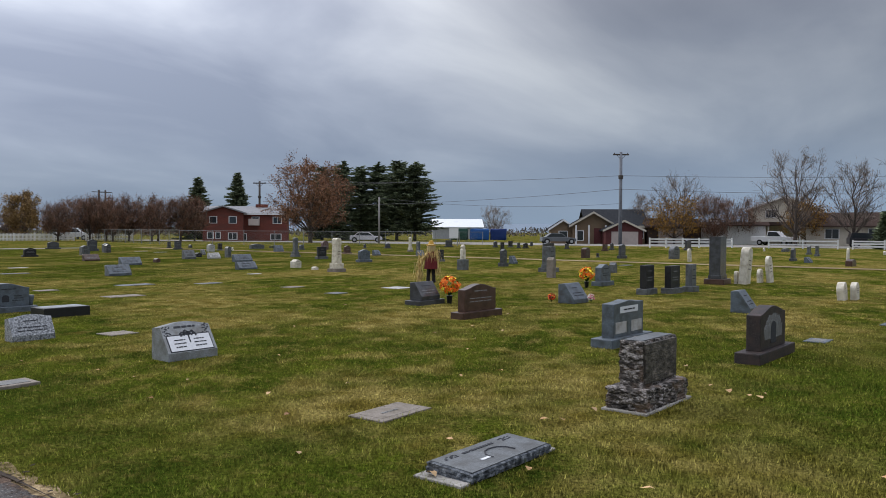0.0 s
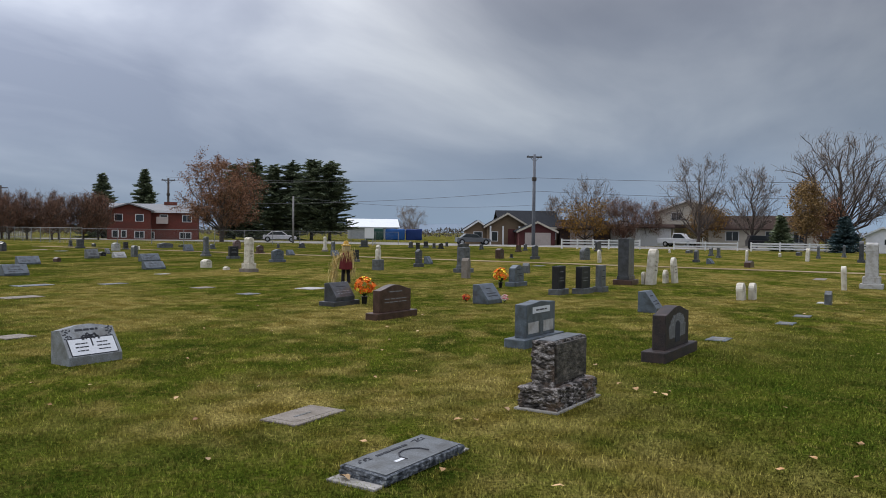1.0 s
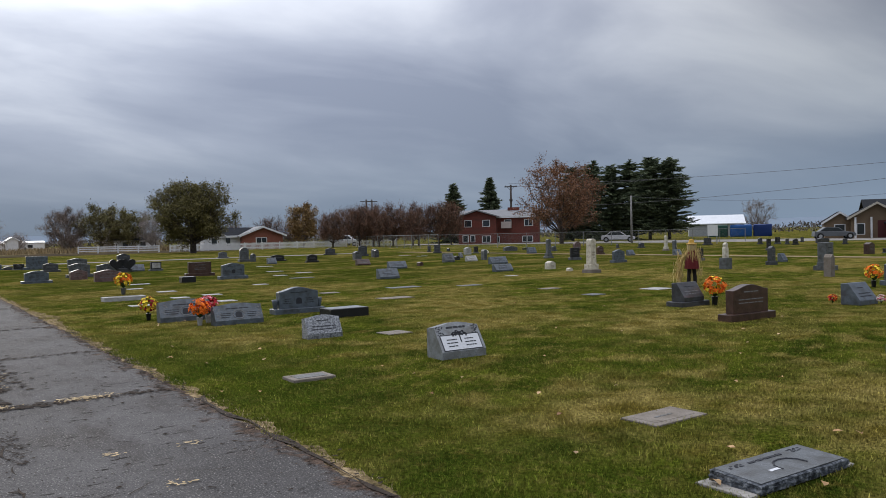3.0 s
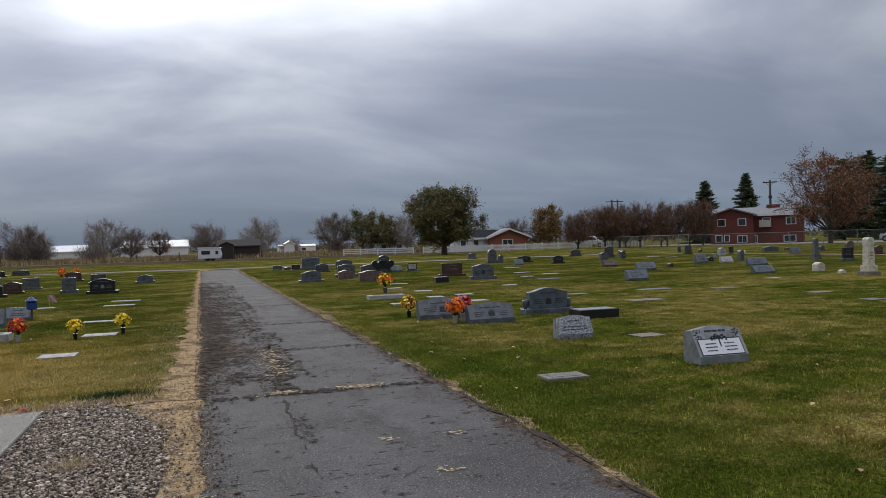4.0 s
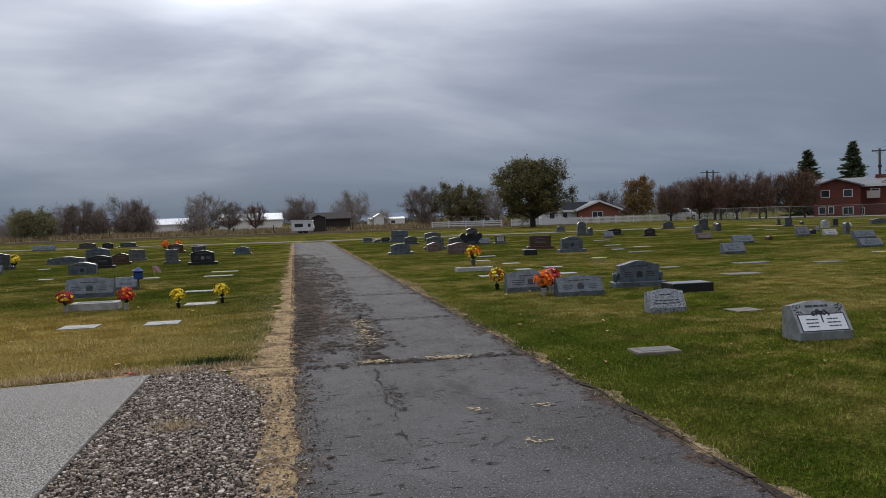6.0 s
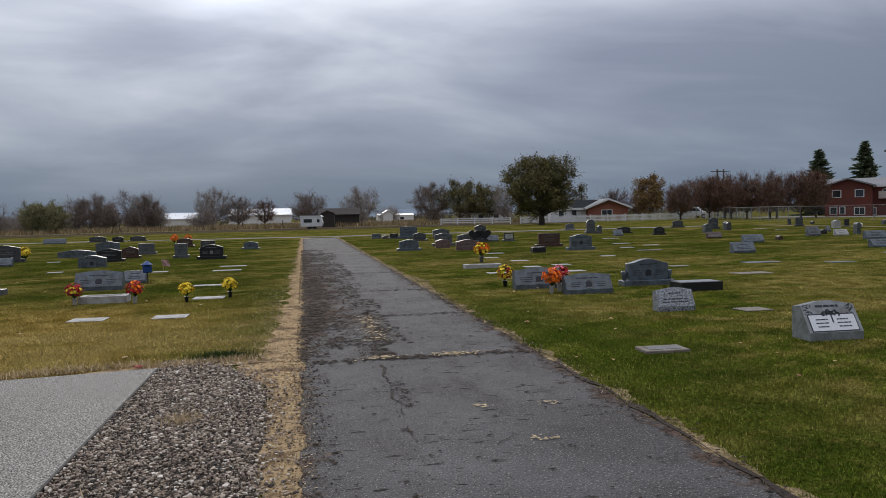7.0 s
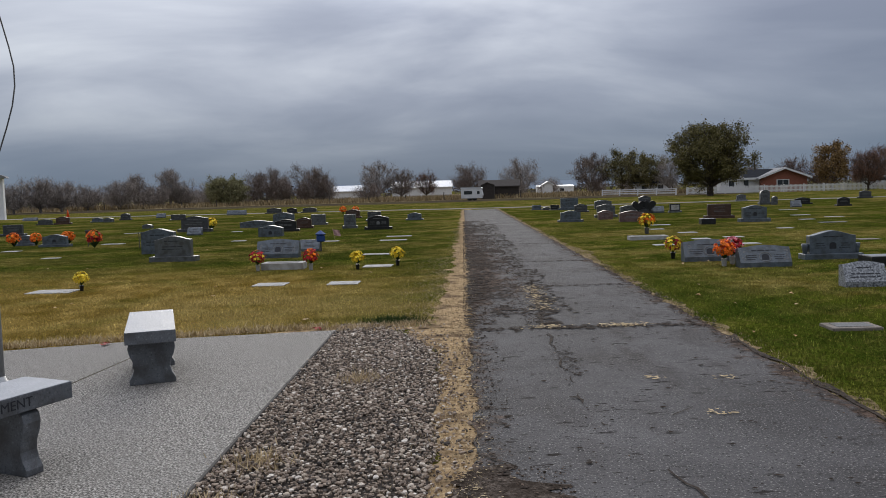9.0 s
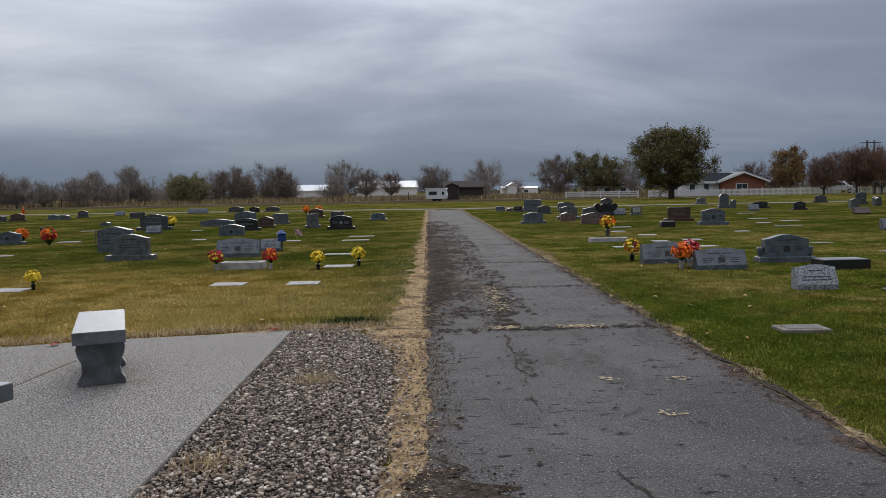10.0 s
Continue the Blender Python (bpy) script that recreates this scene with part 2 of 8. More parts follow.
def tube(bm, points, radii, sides=6, cap=True):
    rings = []
    pts = [Vector(p) for p in points]
    for i, p in enumerate(pts):
        way = (pts[min(i + 1, len(pts) - 1)] - pts[max(i - 1, 0)]).normalized()
        side = way.cross(Vector((0, 0, 1)) if abs(way.z) < 0.95 else Vector((1, 0, 0))).normalized()
        other = way.cross(side)
        rings.append([bm.verts.new(p + (side * math.cos(2 * math.pi * k / sides) + other * math.sin(2 * math.pi * k / sides)) * radii[i]) for k in range(sides)])
    for a, b in zip(rings, rings[1:]):
        for k in range(sides):
            bm.faces.new((a[k], a[(k + 1) % sides], b[(k + 1) % sides], b[k]))
    if cap:
        bm.faces.new(list(reversed(rings[0])))
        bm.faces.new(rings[-1])
    return bm


def lathe(profile, sides=16):
    bm = bmesh.new()
    rings = [[bm.verts.new((r * math.cos(2 * math.pi * k / sides), r * math.sin(2 * math.pi * k / sides), z)) for k in range(sides)] for r, z in profile]
    for a, b in zip(rings, rings[1:]):
        for k in range(sides):
            bm.faces.new((a[k], a[(k + 1) % sides], b[(k + 1) % sides], b[k]))
    bm.faces.new(list(reversed(rings[0])))
    bm.faces.new(rings[-1])
    return bm


# ---- ground, lane and pad: local x runs across the lane, local y along it ----
LANE = pose(0, 0, 0, 0, 0, 59)
EYE_SPOT = Vector((1.2, 0.5, 0))


def grass_colours(name, island=0.0, rough=0.9):
    m = bpy.data.materials.new(name)
    m.use_nodes = True
    n, l = m.node_tree.nodes, m.node_tree.links
    b = n["Principled BSDF"]
    geo = n.new("ShaderNodeNewGeometry")

    def noise_at(scale, detail, lo, hi, stretch=None):
        t, r = n.new("ShaderNodeTexNoise"), n.new("ShaderNodeMapRange")
        t.inputs["Scale"].default_value, t.inputs["Detail"].default_value = scale, detail
        src = geo.outputs["Position"]
        if stretch:
            mp = n.new("ShaderNodeMapping")
            mp.inputs["Rotation"].default_value = (0, 0, radians(-59))
            mp.inputs["Scale"].default_value = stretch
            l.new(src, mp.inputs[0])
            src = mp.outputs[0]
        l.new(src, t.inputs["Vector"])
        r.inputs[1].default_value, r.inputs[2].default_value = lo, hi
        l.new(t.outputs[0], r.inputs[0])
        return r.outputs[0]

    def mixed(fac, a, c):
        x = n.new("ShaderNodeMix")
        x.data_type = "RGBA"
        l.new(fac, x.inputs[0])
        for i, v in ((6, a), (7, c)):
            if isinstance(v, tuple):
                x.inputs[i].default_value = (*v, 1)
            else:
                l.new(v, x.inputs[i])
        return x.outputs[2]

    def times(*facs):
        out = facs[0]
        for f in facs[1:]:
            x = n.new("ShaderNodeMath")
            x.operation = "MULTIPLY"
            l.new(out, x.inputs[0])
            if isinstance(f, float):
                x.inputs[1].default_value = f
            else:
                l.new(f, x.inputs[1])
            out = x.outputs[0]
        return out

    green = mixed(noise_at(1.3, 6, 0.34, 0.66), (0.040, 0.068, 0.008), (0.132, 0.160, 0.018))
    dry = mixed(noise_at(2.6, 7, 0.36, 0.64), (0.21, 0.158, 0.034), (0.45, 0.355, 0.115))
    # the half-bare strip of lawn beyond the pad is drier than the rest
    mp, sep_ = n.new("ShaderNodeMapping"), n.new("ShaderNodeSeparateXYZ")
    mp.inputs["Rotation"].default_value = (0, 0, radians(-59))
    l.new(geo.outputs["Position"], mp.inputs[0])
    l.new(mp.outputs[0], sep_.inputs[0])

    def band(out, lo, hi, soft):
        up_, dn = n.new("ShaderNodeMapRange"), n.new("ShaderNodeMapRange")
        for r, (p, q) in ((up_, (lo - soft, lo + soft)), (dn, (hi + soft, hi - soft))):
            r.inputs[1].default_value, r.inputs[2].default_value = p, q
            l.new(out, r.inputs[0])
        x = n.new("ShaderNodeMath")
        x.operation = "MULTIPLY"
        l.new(up_.outputs[0], x.inputs[0])
        l.new(dn.outputs[0], x.inputs[1])
        return x.outputs[0]

    # well watered beside the lane, drier elsewhere
    lush = n.new("ShaderNodeMath")
    lush.operation = "SUBTRACT"
    lush.inputs[0].default_value = 1.0
    wet = n.new("ShaderNodeMath")
    wet.operation = "MAXIMUM"
    l.new(times(band(sep_.outputs[0], 3.3, 5.0, 0.7), band(sep_.outputs[1], -9, 12, 3.0), 0.8), wet.inputs[0])
    l.new(times(band(sep_.outputs[0], 7.0, 15.0, 1.6), band(sep_.outputs[1], -14, 1.6, 1.5), 0.85), wet.inputs[1])
    l.new(wet.outputs[0], lush.inputs[1])
    col = mixed(times(noise_at(0.34, 8, 0.45, 0.60, (1.0, 0.5, 1)), lush.outputs[0], 0.82), green, dry)
    col = mixed(times(noise_at(1.9, 9, 0.50, 0.64, (1.0, 0.6, 1)), lush.outputs[0], 0.62), col, dry)
    col = mixed(times(noise_at(9.0, 6, 0.50, 0.70), 0.5), col, dry)
    col = mixed(times(noise_at(1.1, 8, 0.53, 0.66), 0.7), col, green)
    col = mixed(times(wet.outputs[0], noise_at(0.8, 6, 0.3, 0.6), 0.8), col, (0.052, 0.092, 0.010))
    col = mixed(times(band(sep_.outputs[0], -90, 0.2, 0.6), band(sep_.outputs[1], 15.5, 60, 2.5), noise_at(0.5, 8, 0.34, 0.60), 0.72), col, (0.048, 0.066, 0.010))
    col = mixed(times(band(sep_.outputs[0], 4, 70, 2.0), band(sep_.outputs[1], 24, 62, 4.0), noise_at(0.5, 8, 0.36, 0.60), 0.7), col, (0.050, 0.066, 0.010))
    x = n.new("ShaderNodeMath")
    x.operation = "MULTIPLY"
    l.new(band(sep_.outputs[0], -60, -0.6, 1.2), x.inputs[0])
    l.new(band(sep_.outputs[1], 4, 15, 2.0), x.inputs[1])
    y = n.new("ShaderNodeMath")
    y.operation = "MULTIPLY"
    l.new(x.outputs[0], y.inputs[0])
    l.new(noise_at(0.8, 5, 0.22, 0.52), y.inputs[1])
    col = mixed(y.outputs[0], col, mixed(noise_at(1.5, 8, 0.38, 0.62), (0.25, 0.165, 0.032), (0.52, 0.365, 0.11)))
    col = mixed(times(band(sep_.outputs[0], -3.6, 0.4, 0.6), band(sep_.outputs[1], 8.4, 11.5, 1.2), noise_at(1.2, 7, 0.30, 0.58), 0.62), col, (0.50, 0.375, 0.135))
    if island:
        col = mixed(times(noise_at(45, 3, 0.44, 0.68), 0.42), col, (0.30, 0.262, 0.055))
        hsv, r = n.new("ShaderNodeHueSaturation"), n.new("ShaderNodeMapRange")
        r.inputs[3].default_value, r.inputs[4].default_value = 1.5 - island, 1.5 + island
        l.new(geo.outputs["Random Per Island"], r.inputs[0])
        l.new(r.outputs[0], hsv.inputs["Value"])
        l.new(col, hsv.inputs["Color"])
        col = hsv.outputs[0]
        upright = n.new("ShaderNodeCombineXYZ")
        upright.inputs[2].default_value = 1.0
        l.new(upright.outputs[0], b.inputs["Normal"])
    else:
        bt, bu = n.new("ShaderNodeTexNoise"), n.new("ShaderNodeBump")
        bt.inputs["Scale"].default_value, bt.inputs["Detail"].default_value = 28, 8
        l.new(geo.outputs["Position"], bt.inputs["Vector"])
        bu.inputs["Strength"].default_value, bu.inputs["Distance"].default_value = 0.9, 0.05
        l.new(bt.outputs[0], bu.inputs["Height"])
        l.new(bu.outputs[0], b.inputs["Normal"])
        # hollows of the bump darkened in colour, standing for shade between grass blades
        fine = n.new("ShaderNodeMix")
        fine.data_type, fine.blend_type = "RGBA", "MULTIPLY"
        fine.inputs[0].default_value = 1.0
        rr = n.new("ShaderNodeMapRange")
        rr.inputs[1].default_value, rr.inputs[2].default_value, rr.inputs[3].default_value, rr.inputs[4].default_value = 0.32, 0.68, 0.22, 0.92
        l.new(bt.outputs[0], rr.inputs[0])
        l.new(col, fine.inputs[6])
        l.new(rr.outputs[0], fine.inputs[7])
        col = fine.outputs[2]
    l.new(col, b.inputs["Base Color"])
    b.inputs["Roughness"].default_value = rough
    b.inputs["Specular IOR Level"].default_value = 0.0
    return m


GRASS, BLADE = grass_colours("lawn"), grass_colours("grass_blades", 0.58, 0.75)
STRAW = material("dead_grass", [(0.32, (0.11, 0.075, 0.045)), (0.46, (0.35, 0.25, 0.14)), (0.7, (0.54, 0.405, 0.24))], scale=16, detail=12, rough=0.95, spec=0.0, bump=0.8, bump_scale=50, tint=(0.14, 0.098, 0.064), tint_scale=3.4, tint_range=(0.48, 0.66))
STRAW_DULL = material("trodden_dead_grass", [(0.32, (0.06, 0.045, 0.03)), (0.48, (0.22, 0.165, 0.095)), (0.7, (0.46, 0.36, 0.215))], scale=14, detail=12, rough=0.95, spec=0.0, bump=0.8, bump_scale=50, tint=(0.09, 0.075, 0.03), tint_scale=1.6, tint_range=(0.45, 0.62))
STRAW_BLADE = material("dead_grass_blades", [(0.3, (0.40, 0.31, 0.18)), (0.7, (0.60, 0.48, 0.30))], scale=3, rough=0.9, spec=0.0, bump=0, island=0.35)
ASPHALT_WORN = material("crumbled_asphalt", [(0.34, (0.022, 0.017, 0.013)), (0.48, (0.065, 0.052, 0.042)), (0.58, (0.11, 0.09, 0.077)), (0.72, (0.26, 0.22, 0.18))], scale=38, detail=10, rough=0.95, spec=0.05, bump=0.9, bump_scale=60, tint=(0.035, 0.026, 0.02), tint_scale=5.0, tint_range=(0.45, 0.62))


def asphalt(name):
    """Old asphalt: fine stone grain, dark scabs and pits, a brown crumbled strip along one side further on."""
    m = bpy.data.materials.new(name)
    m.use_nodes = True
    n, l = m.node_tree.nodes, m.node_tree.links
    b = n["Principled BSDF"]
    geo, mp, sp_ = n.new("ShaderNodeNewGeometry"), n.new("ShaderNodeMapping"), n.new("ShaderNodeSeparateXYZ")
    mp.inputs["Rotation"].default_value = (0, 0, radians(-59))
    l.new(geo.outputs["Position"], mp.inputs[0])
    l.new(mp.outputs[0], sp_.inputs[0])

    def ranged(src, lo, hi, to=(0.0, 1.0)):
        r = n.new("ShaderNodeMapRange")
        r.inputs[1].default_value, r.inputs[2].default_value, r.inputs[3].default_value, r.inputs[4].default_value = lo, hi, *to
        l.new(src, r.inputs[0])
        return r.outputs[0]

    def grain(scale, detail, lo, hi, stretch=(1, 1, 1), to=(0.0, 1.0), rough=0.6):
        t, p = n.new("ShaderNodeTexNoise"), n.new("ShaderNodeMapping")
        t.inputs["Scale"].default_value, t.inputs["Detail"].default_value, t.inputs["Roughness"].default_value = scale, detail, rough
        p.inputs["Scale"].default_value = stretch
        l.new(mp.outputs[0], p.inputs[0])
        l.new(p.outputs[0], t.inputs["Vector"])
        return ranged(t.outputs[0], lo, hi, to)

    def times(a, c):
        x = n.new("ShaderNodeMath")
        x.operation = "MULTIPLY"
        l.new(a, x.inputs[0])
        l.new(c, x.inputs[1])
        return x.outputs[0]

    def mixed(fac, a, c):
        x = n.new("ShaderNodeMix")
        x.data_type = "RGBA"
        l.new(fac, x.inputs[0])
        for i, v in ((6, a), (7, c)):
            if isinstance(v, tuple):
                x.inputs[i].default_value = (*v, 1)
            else:
                l.new(v, x.inputs[i])
        return x.outputs[2]

    def plus(a, c):
        x = n.new("ShaderNodeMath")
        x.operation = "ADD"
        l.new(a, x.inputs[0])
        l.new(c, x.inputs[1])
        return x.outputs[0]

    def broken(bias, *noise_args, edge=(0.47, 0.60), **noise_kw):
        """Where wear has broken the surface: noise raised or lowered by a broad trend, so that its rim stays ragged."""
        return ranged(plus(grain(*noise_args, 0.0, 1.0, **noise_kw), bias), *edge)

    col = mixed(grain(0.8, 7, 0.34, 0.68), (0.054, 0.0525, 0.054), (0.122, 0.119, 0.120))
    col = mixed(times(grain(2.3, 8, 0.50, 0.66, (1, 0.4, 1)), grain(0.5, 3, 0.35, 0.6)), col, (0.052, 0.047, 0.046))
    col = mixed(grain(75, 3, 0.57, 0.70), col, (0.33, 0.315, 0.30))
    col = mixed(grain(60, 5, 0.57, 0.68), col, (0.020, 0.018, 0.018))
    scabs = times(grain(9, 8, 0.60, 0.635, (0.55, 1.5, 1)), grain(0.9, 4, 0.42, 0.56))
    col = mixed(scabs, col, (0.014, 0.011, 0.010))
    crumble = mixed(grain(24, 9, 0.38, 0.62, rough=0.8), (0.010, 0.007, 0.005), (0.145, 0.098, 0.073))
    crumble = mixed(grain(7, 6, 0.48, 0.60, rough=0.7), crumble, (0.018, 0.012, 0.009))
    # crumbled half of the lane beyond the first crossing crack, fading out towards the middle and far away
    across = ranged(sp_.outputs[0], 2.35, 0.95, (-0.17, 0.19))
    near = ranged(sp_.outputs[1], 7.3, 10.5, (-0.35, 0.0))
    far = ranged(sp_.outputs[1], 17.0, 34.0, (0.0, -0.16))
    worn = broken(plus(plus(across, near), far), 2.6, 11, stretch=(1.0, 0.55, 1), rough=0.72)
    col = mixed(worn, col, crumble)
    rim = broken(ranged(sp_.outputs[0], 2.9, 3.5, (-0.30, 0.12)), 3.2, 9, rough=0.74)
    col = mixed(rim, col, crumble)
    patch = broken(ranged(sp_.outputs[0], 1.40, 0.90, (-0.30, 0.07)), 3.0, 9, rough=0.74)
    col = mixed(patch, col, crumble)
    l.new(col, b.inputs["Base Color"])
    # smooth parts lie damp and shine a little, broken parts are dull
    dull = ranged(plus(worn, rim), 0.0, 0.6)
    gloss = n.new("ShaderNodeMix")
    l.new(dull, gloss.inputs[0])
    l.new(grain(0.8, 7, 0.34, 0.68, to=(0.78, 0.92)), gloss.inputs[2])
    gloss.inputs[3].default_value = 0.97
    l.new(gloss.outputs[0], b.inputs["Roughness"])
    b.inputs["Specular IOR Level"].default_value = 0.13
    bt, bu = n.new("ShaderNodeTexNoise"), n.new("ShaderNodeBump")
    bt.inputs["Scale"].default_value, bt.inputs["Detail"].default_value = 60, 6
    l.new(mp.outputs[0], bt.inputs["Vector"])
    bu.inputs["Strength"].default_value, bu.inputs["Distance"].default_value = 0.8, 0.02
    l.new(bt.outputs[0], bu.inputs["Height"])
    l.new(bu.outputs[0], b.inputs["Normal"])
    return m


ASPHALT = asphalt("old_asphalt")
CRACK = material("crack_dirt", [(0.3, (0.010, 0.007, 0.005)), (0.7, (0.045, 0.030, 0.021))], scale=20, rough=0.95, bump=0.5)
SOIL = material("dark_soil", [(0.3, (0.035, 0.028, 0.02)), (0.7, (0.085, 0.068, 0.048))], scale=1.5, detail=8, rough=1.0, spec=0.0, bump=0.4, bump_scale=4, tint=(0.10, 0.085, 0.045), tint_scale=0.15)
DRY_FIELD = material("dry_field", [(0.3, (0.20, 0.155, 0.085)), (0.7, (0.34, 0.275, 0.165))], scale=2, detail=8, rough=1.0, spec=0.0, bump=0.4, bump_scale=4, tint=(0.15, 0.115, 0.07), tint_scale=0.12)
LANE_GRAVEL = material("gravel_lane", [(0.3, (0.21, 0.20, 0.185)), (0.7, (0.36, 0.345, 0.32))], scale=20, detail=8, rough=0.95, spec=0.0, bump=0.5, tint=(0.16, 0.15, 0.13), tint_scale=0.3)
AGGREGATE = material("exposed_aggregate", [(0.36, (0.03, 0.027, 0.024)), (0.44, (0.16, 0.152, 0.138)), (0.55, (0.29, 0.276, 0.25)), (0.66, (0.60, 0.575, 0.53))], scale=80, detail=3, rough=0.85, bump=0.8, bump_scale=85, spec=0.2,
                     tint=(0.235, 0.224, 0.205), tint_scale=0.5, tint_range=(0.5, 0.85))
# near-black: the shade in gaps between loose stones is put into this colour
GRAVEL_BED_SHADED = material("gravel_bed", [(0.3, (0.014, 0.011, 0.009)), (0.7, (0.055, 0.044, 0.036))], scale=30, detail=8, rough=0.95, bump=0.9, bump_scale=30)
EDGING = paint("weathered_edging", (0.09, 0.085, 0.078), 0.95)

size = 2600.0
cuts = [-size, -400, -150, -60, -20, 0, 20, 60, 150, 400, size]
gv = [(x, y, 0.0) for y in cuts for x in cuts]
gf = [(j * 11 + i, j * 11 + i + 1, j * 11 + i + 12, j * 11 + i + 11) for j in range(10) for i in range(10)]
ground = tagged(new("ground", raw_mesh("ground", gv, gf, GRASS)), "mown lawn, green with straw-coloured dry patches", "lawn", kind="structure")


def ragged(name, b0, b1, a0, a1, z, mat, label, category, step=0.25, jag0=0.1, jag1=0.1, kind="structure", freq=1.3, seed=0.0, taper=0.0):
    """A sheet along the lane with uneven edges; the edge places are numbers or functions of the way along."""
    verts, faces = [], []
    k = max(2, int((a1 - a0) / step))
    for i in range(k + 1):
        a = a0 + (a1 - a0) * i / k
        lo = b0(a) if callable(b0) else b0
        hi = b1(a) if callable(b1) else b1
        lo += jag0 * (noise.noise((a * freq, seed, 0.3)) + 0.6 * noise.noise((a * freq * 3.7, seed, 4.1)))
        hi += jag1 * (noise.noise((a * freq, seed + 7, 0.3)) + 0.6 * noise.noise((a * freq * 3.7, seed + 9, 4.1)))
        if taper:
            s = min(1.0, (i + 0.2) / (k * taper), (k - i + 0.2) / (k * taper)) ** 0.6
            mid = (lo + hi) / 2
            lo, hi = mid + (lo - mid) * s, mid + (hi - mid) * s
        verts += [(lo, a, z), ((lo + hi) / 2, a, z), (hi, a, z)]
        if i:
            j = 3 * i
            faces += [(j - 3, j - 2, j + 1, j), (j - 2, j - 1, j + 2, j + 1)]
    ob = new(name, raw_mesh(name, verts, faces, mat))
    ob.matrix_world = LANE
    return tagged(ob, label, category, kind=kind)


ragged("verge_1", lambda a: 0.62 - 0.16 * math.exp(-((a - 9.0) / 0.9) ** 2) - 0.10 * math.exp(-((a - 12.0) / 2.0) ** 2) - 0.42 * math.exp(-((a - 7.7) / 0.8) ** 2) + 0.0022 * a, 1.5, -40, 62, 0.004, STRAW, "strip of dead straw-coloured grass beside the asphalt lane", "verge", jag0=0.22, jag1=0.1, seed=1, freq=2.4, step=0.08)
ragged("verge_2", 3.2, lambda a: 3.55 + 0.002 * max(a, 0) + 0.22 * math.exp(-((a - 17.5) / 1.6) ** 2), -40, 62, 0.004, STRAW_DULL, "narrow dead-grass verge along the lane", "verge", jag0=0.05, jag1=0.15, seed=2, freq=1.9, step=0.12)
road = ragged("road", 0.93, 3.47, -40, 60, 0.012, ASPHALT, "cracked old grey asphalt lane, patched and damp", "lane", jag0=0.075, jag1=0.07, seed=3, freq=2.7, step=0.08)
ragged("road_hole", 0.72, 1.30, 1.4, 3.45, 0.017, ASPHALT_WORN, "pothole of crumbled asphalt and dirt", "pothole", jag0=0.12, jag1=0.34, step=0.025, seed=5, taper=0.25, freq=3.6)
ragged("road_edge", 3.44, 3.50, -5, 7.0, 0.018, CRACK, "crumbled dark edge of the asphalt", "lane edge", jag0=0.10, jag1=0.08, seed=6, freq=2.2)


def crack(points, width, seed):
    """A dark crack with dirt in it, running along points of the lane."""
    verts, faces = [], []
    for (b0, a0), (b1, a1) in zip(points, points[1:]):
        k = max(2, int(math.hypot(b1 - b0, a1 - a0) / 0.06))
        for i in range(k):
            f = i / k
            b, a = b0 + (b1 - b0) * f, a0 + (a1 - a0) * f
            w = width * max(0.0, 0.15 + 2.4 * noise.noise((a * 2.2, b * 2.2, seed)))
            wob = 0.05 * noise.noise((a * 2.3, b * 2.3, seed + 3)) + 0.03 * noise.noise((a * 9, b * 9, seed + 5))
            nb, na = (a1 - a0), -(b1 - b0)
            ln = math.hypot(nb, na)
            nb, na = nb / ln, na / ln
            verts += [(b + nb * (wob - w), a + na * (wob - w), 0.021), (b + nb * (wob + w), a + na * (wob + w), 0.021)]
    for i in range(1, len(verts) // 2):
        faces.append((2 * i - 2, 2 * i - 1, 2 * i + 1, 2 * i))
    ob = new("road_crack", raw_mesh("road_crack", verts, faces, CRACK))
    ob.matrix_world = LANE
    return tagged(ob, "dirt-filled crack in the grey asphalt", "crack", kind="structure")


crack([(1.66, 4.3), (1.70, 5.2), (1.71, 6.2), (1.72, 7.8), (1.80, 9.4), (1.97, 12.2), (2.05, 14.6)], 0.014, 1.0)
crack([(2.05, 14.6), (1.82, 17.2), (1.95, 19.4), (1.86, 24.0), (2.1, 31.0), (2.0, 40.0)], 0.018, 1.6)
crack([(0.95, 13.4), (1.5, 13.7), (2.1, 13.2), (3.4, 13.5)], 0.012, 3.4)
crack([(0.95, 17.6), (2.0, 17.3), (3.4, 17.6)], 0.014, 4.4)
crack([(0.9, 25.0), (3.4, 24.7)], 0.02, 5.2)
crack([(0.9, 35.0), (3.4, 34.6)], 0.024, 5.8)
crack([(1.72, 7.7), (1.76, 8.6), (1.82, 9.6), (1.90, 11.0), (1.98, 12.4)], 0.030, 1.3)
crack([(0.9, 7.65), (1.75, 7.72), (2.6, 7.62), (3.44, 7.9)], 0.010, 2.0)
crack([(0.9, 11.4), (1.9, 11.2), (3.4, 11.5)], 0.012, 3.0)
crack([(1.7, 15.6), (3.4, 15.3)], 0.018, 4.0)
crack([(0.8, 21.0), (3.4, 20.6)], 0.02, 5.0)
crack([(0.8, 29.0), (3.4, 28.6)], 0.02, 5.5)
crack([(1.9, 3.3), (2.0, 2.9), (1.95, 2.4)], 0.007, 6.0)
crack([(0.92, 3.62), (1.08, 3.46), (1.22, 3.30), (1.38, 3.16), (1.52, 2.9), (1.5, 2.5)], 0.013, 8.0)
crack([(2.2, 4.3), (2.5, 4.6), (3.0, 4.5)], 0.010, 7.0)

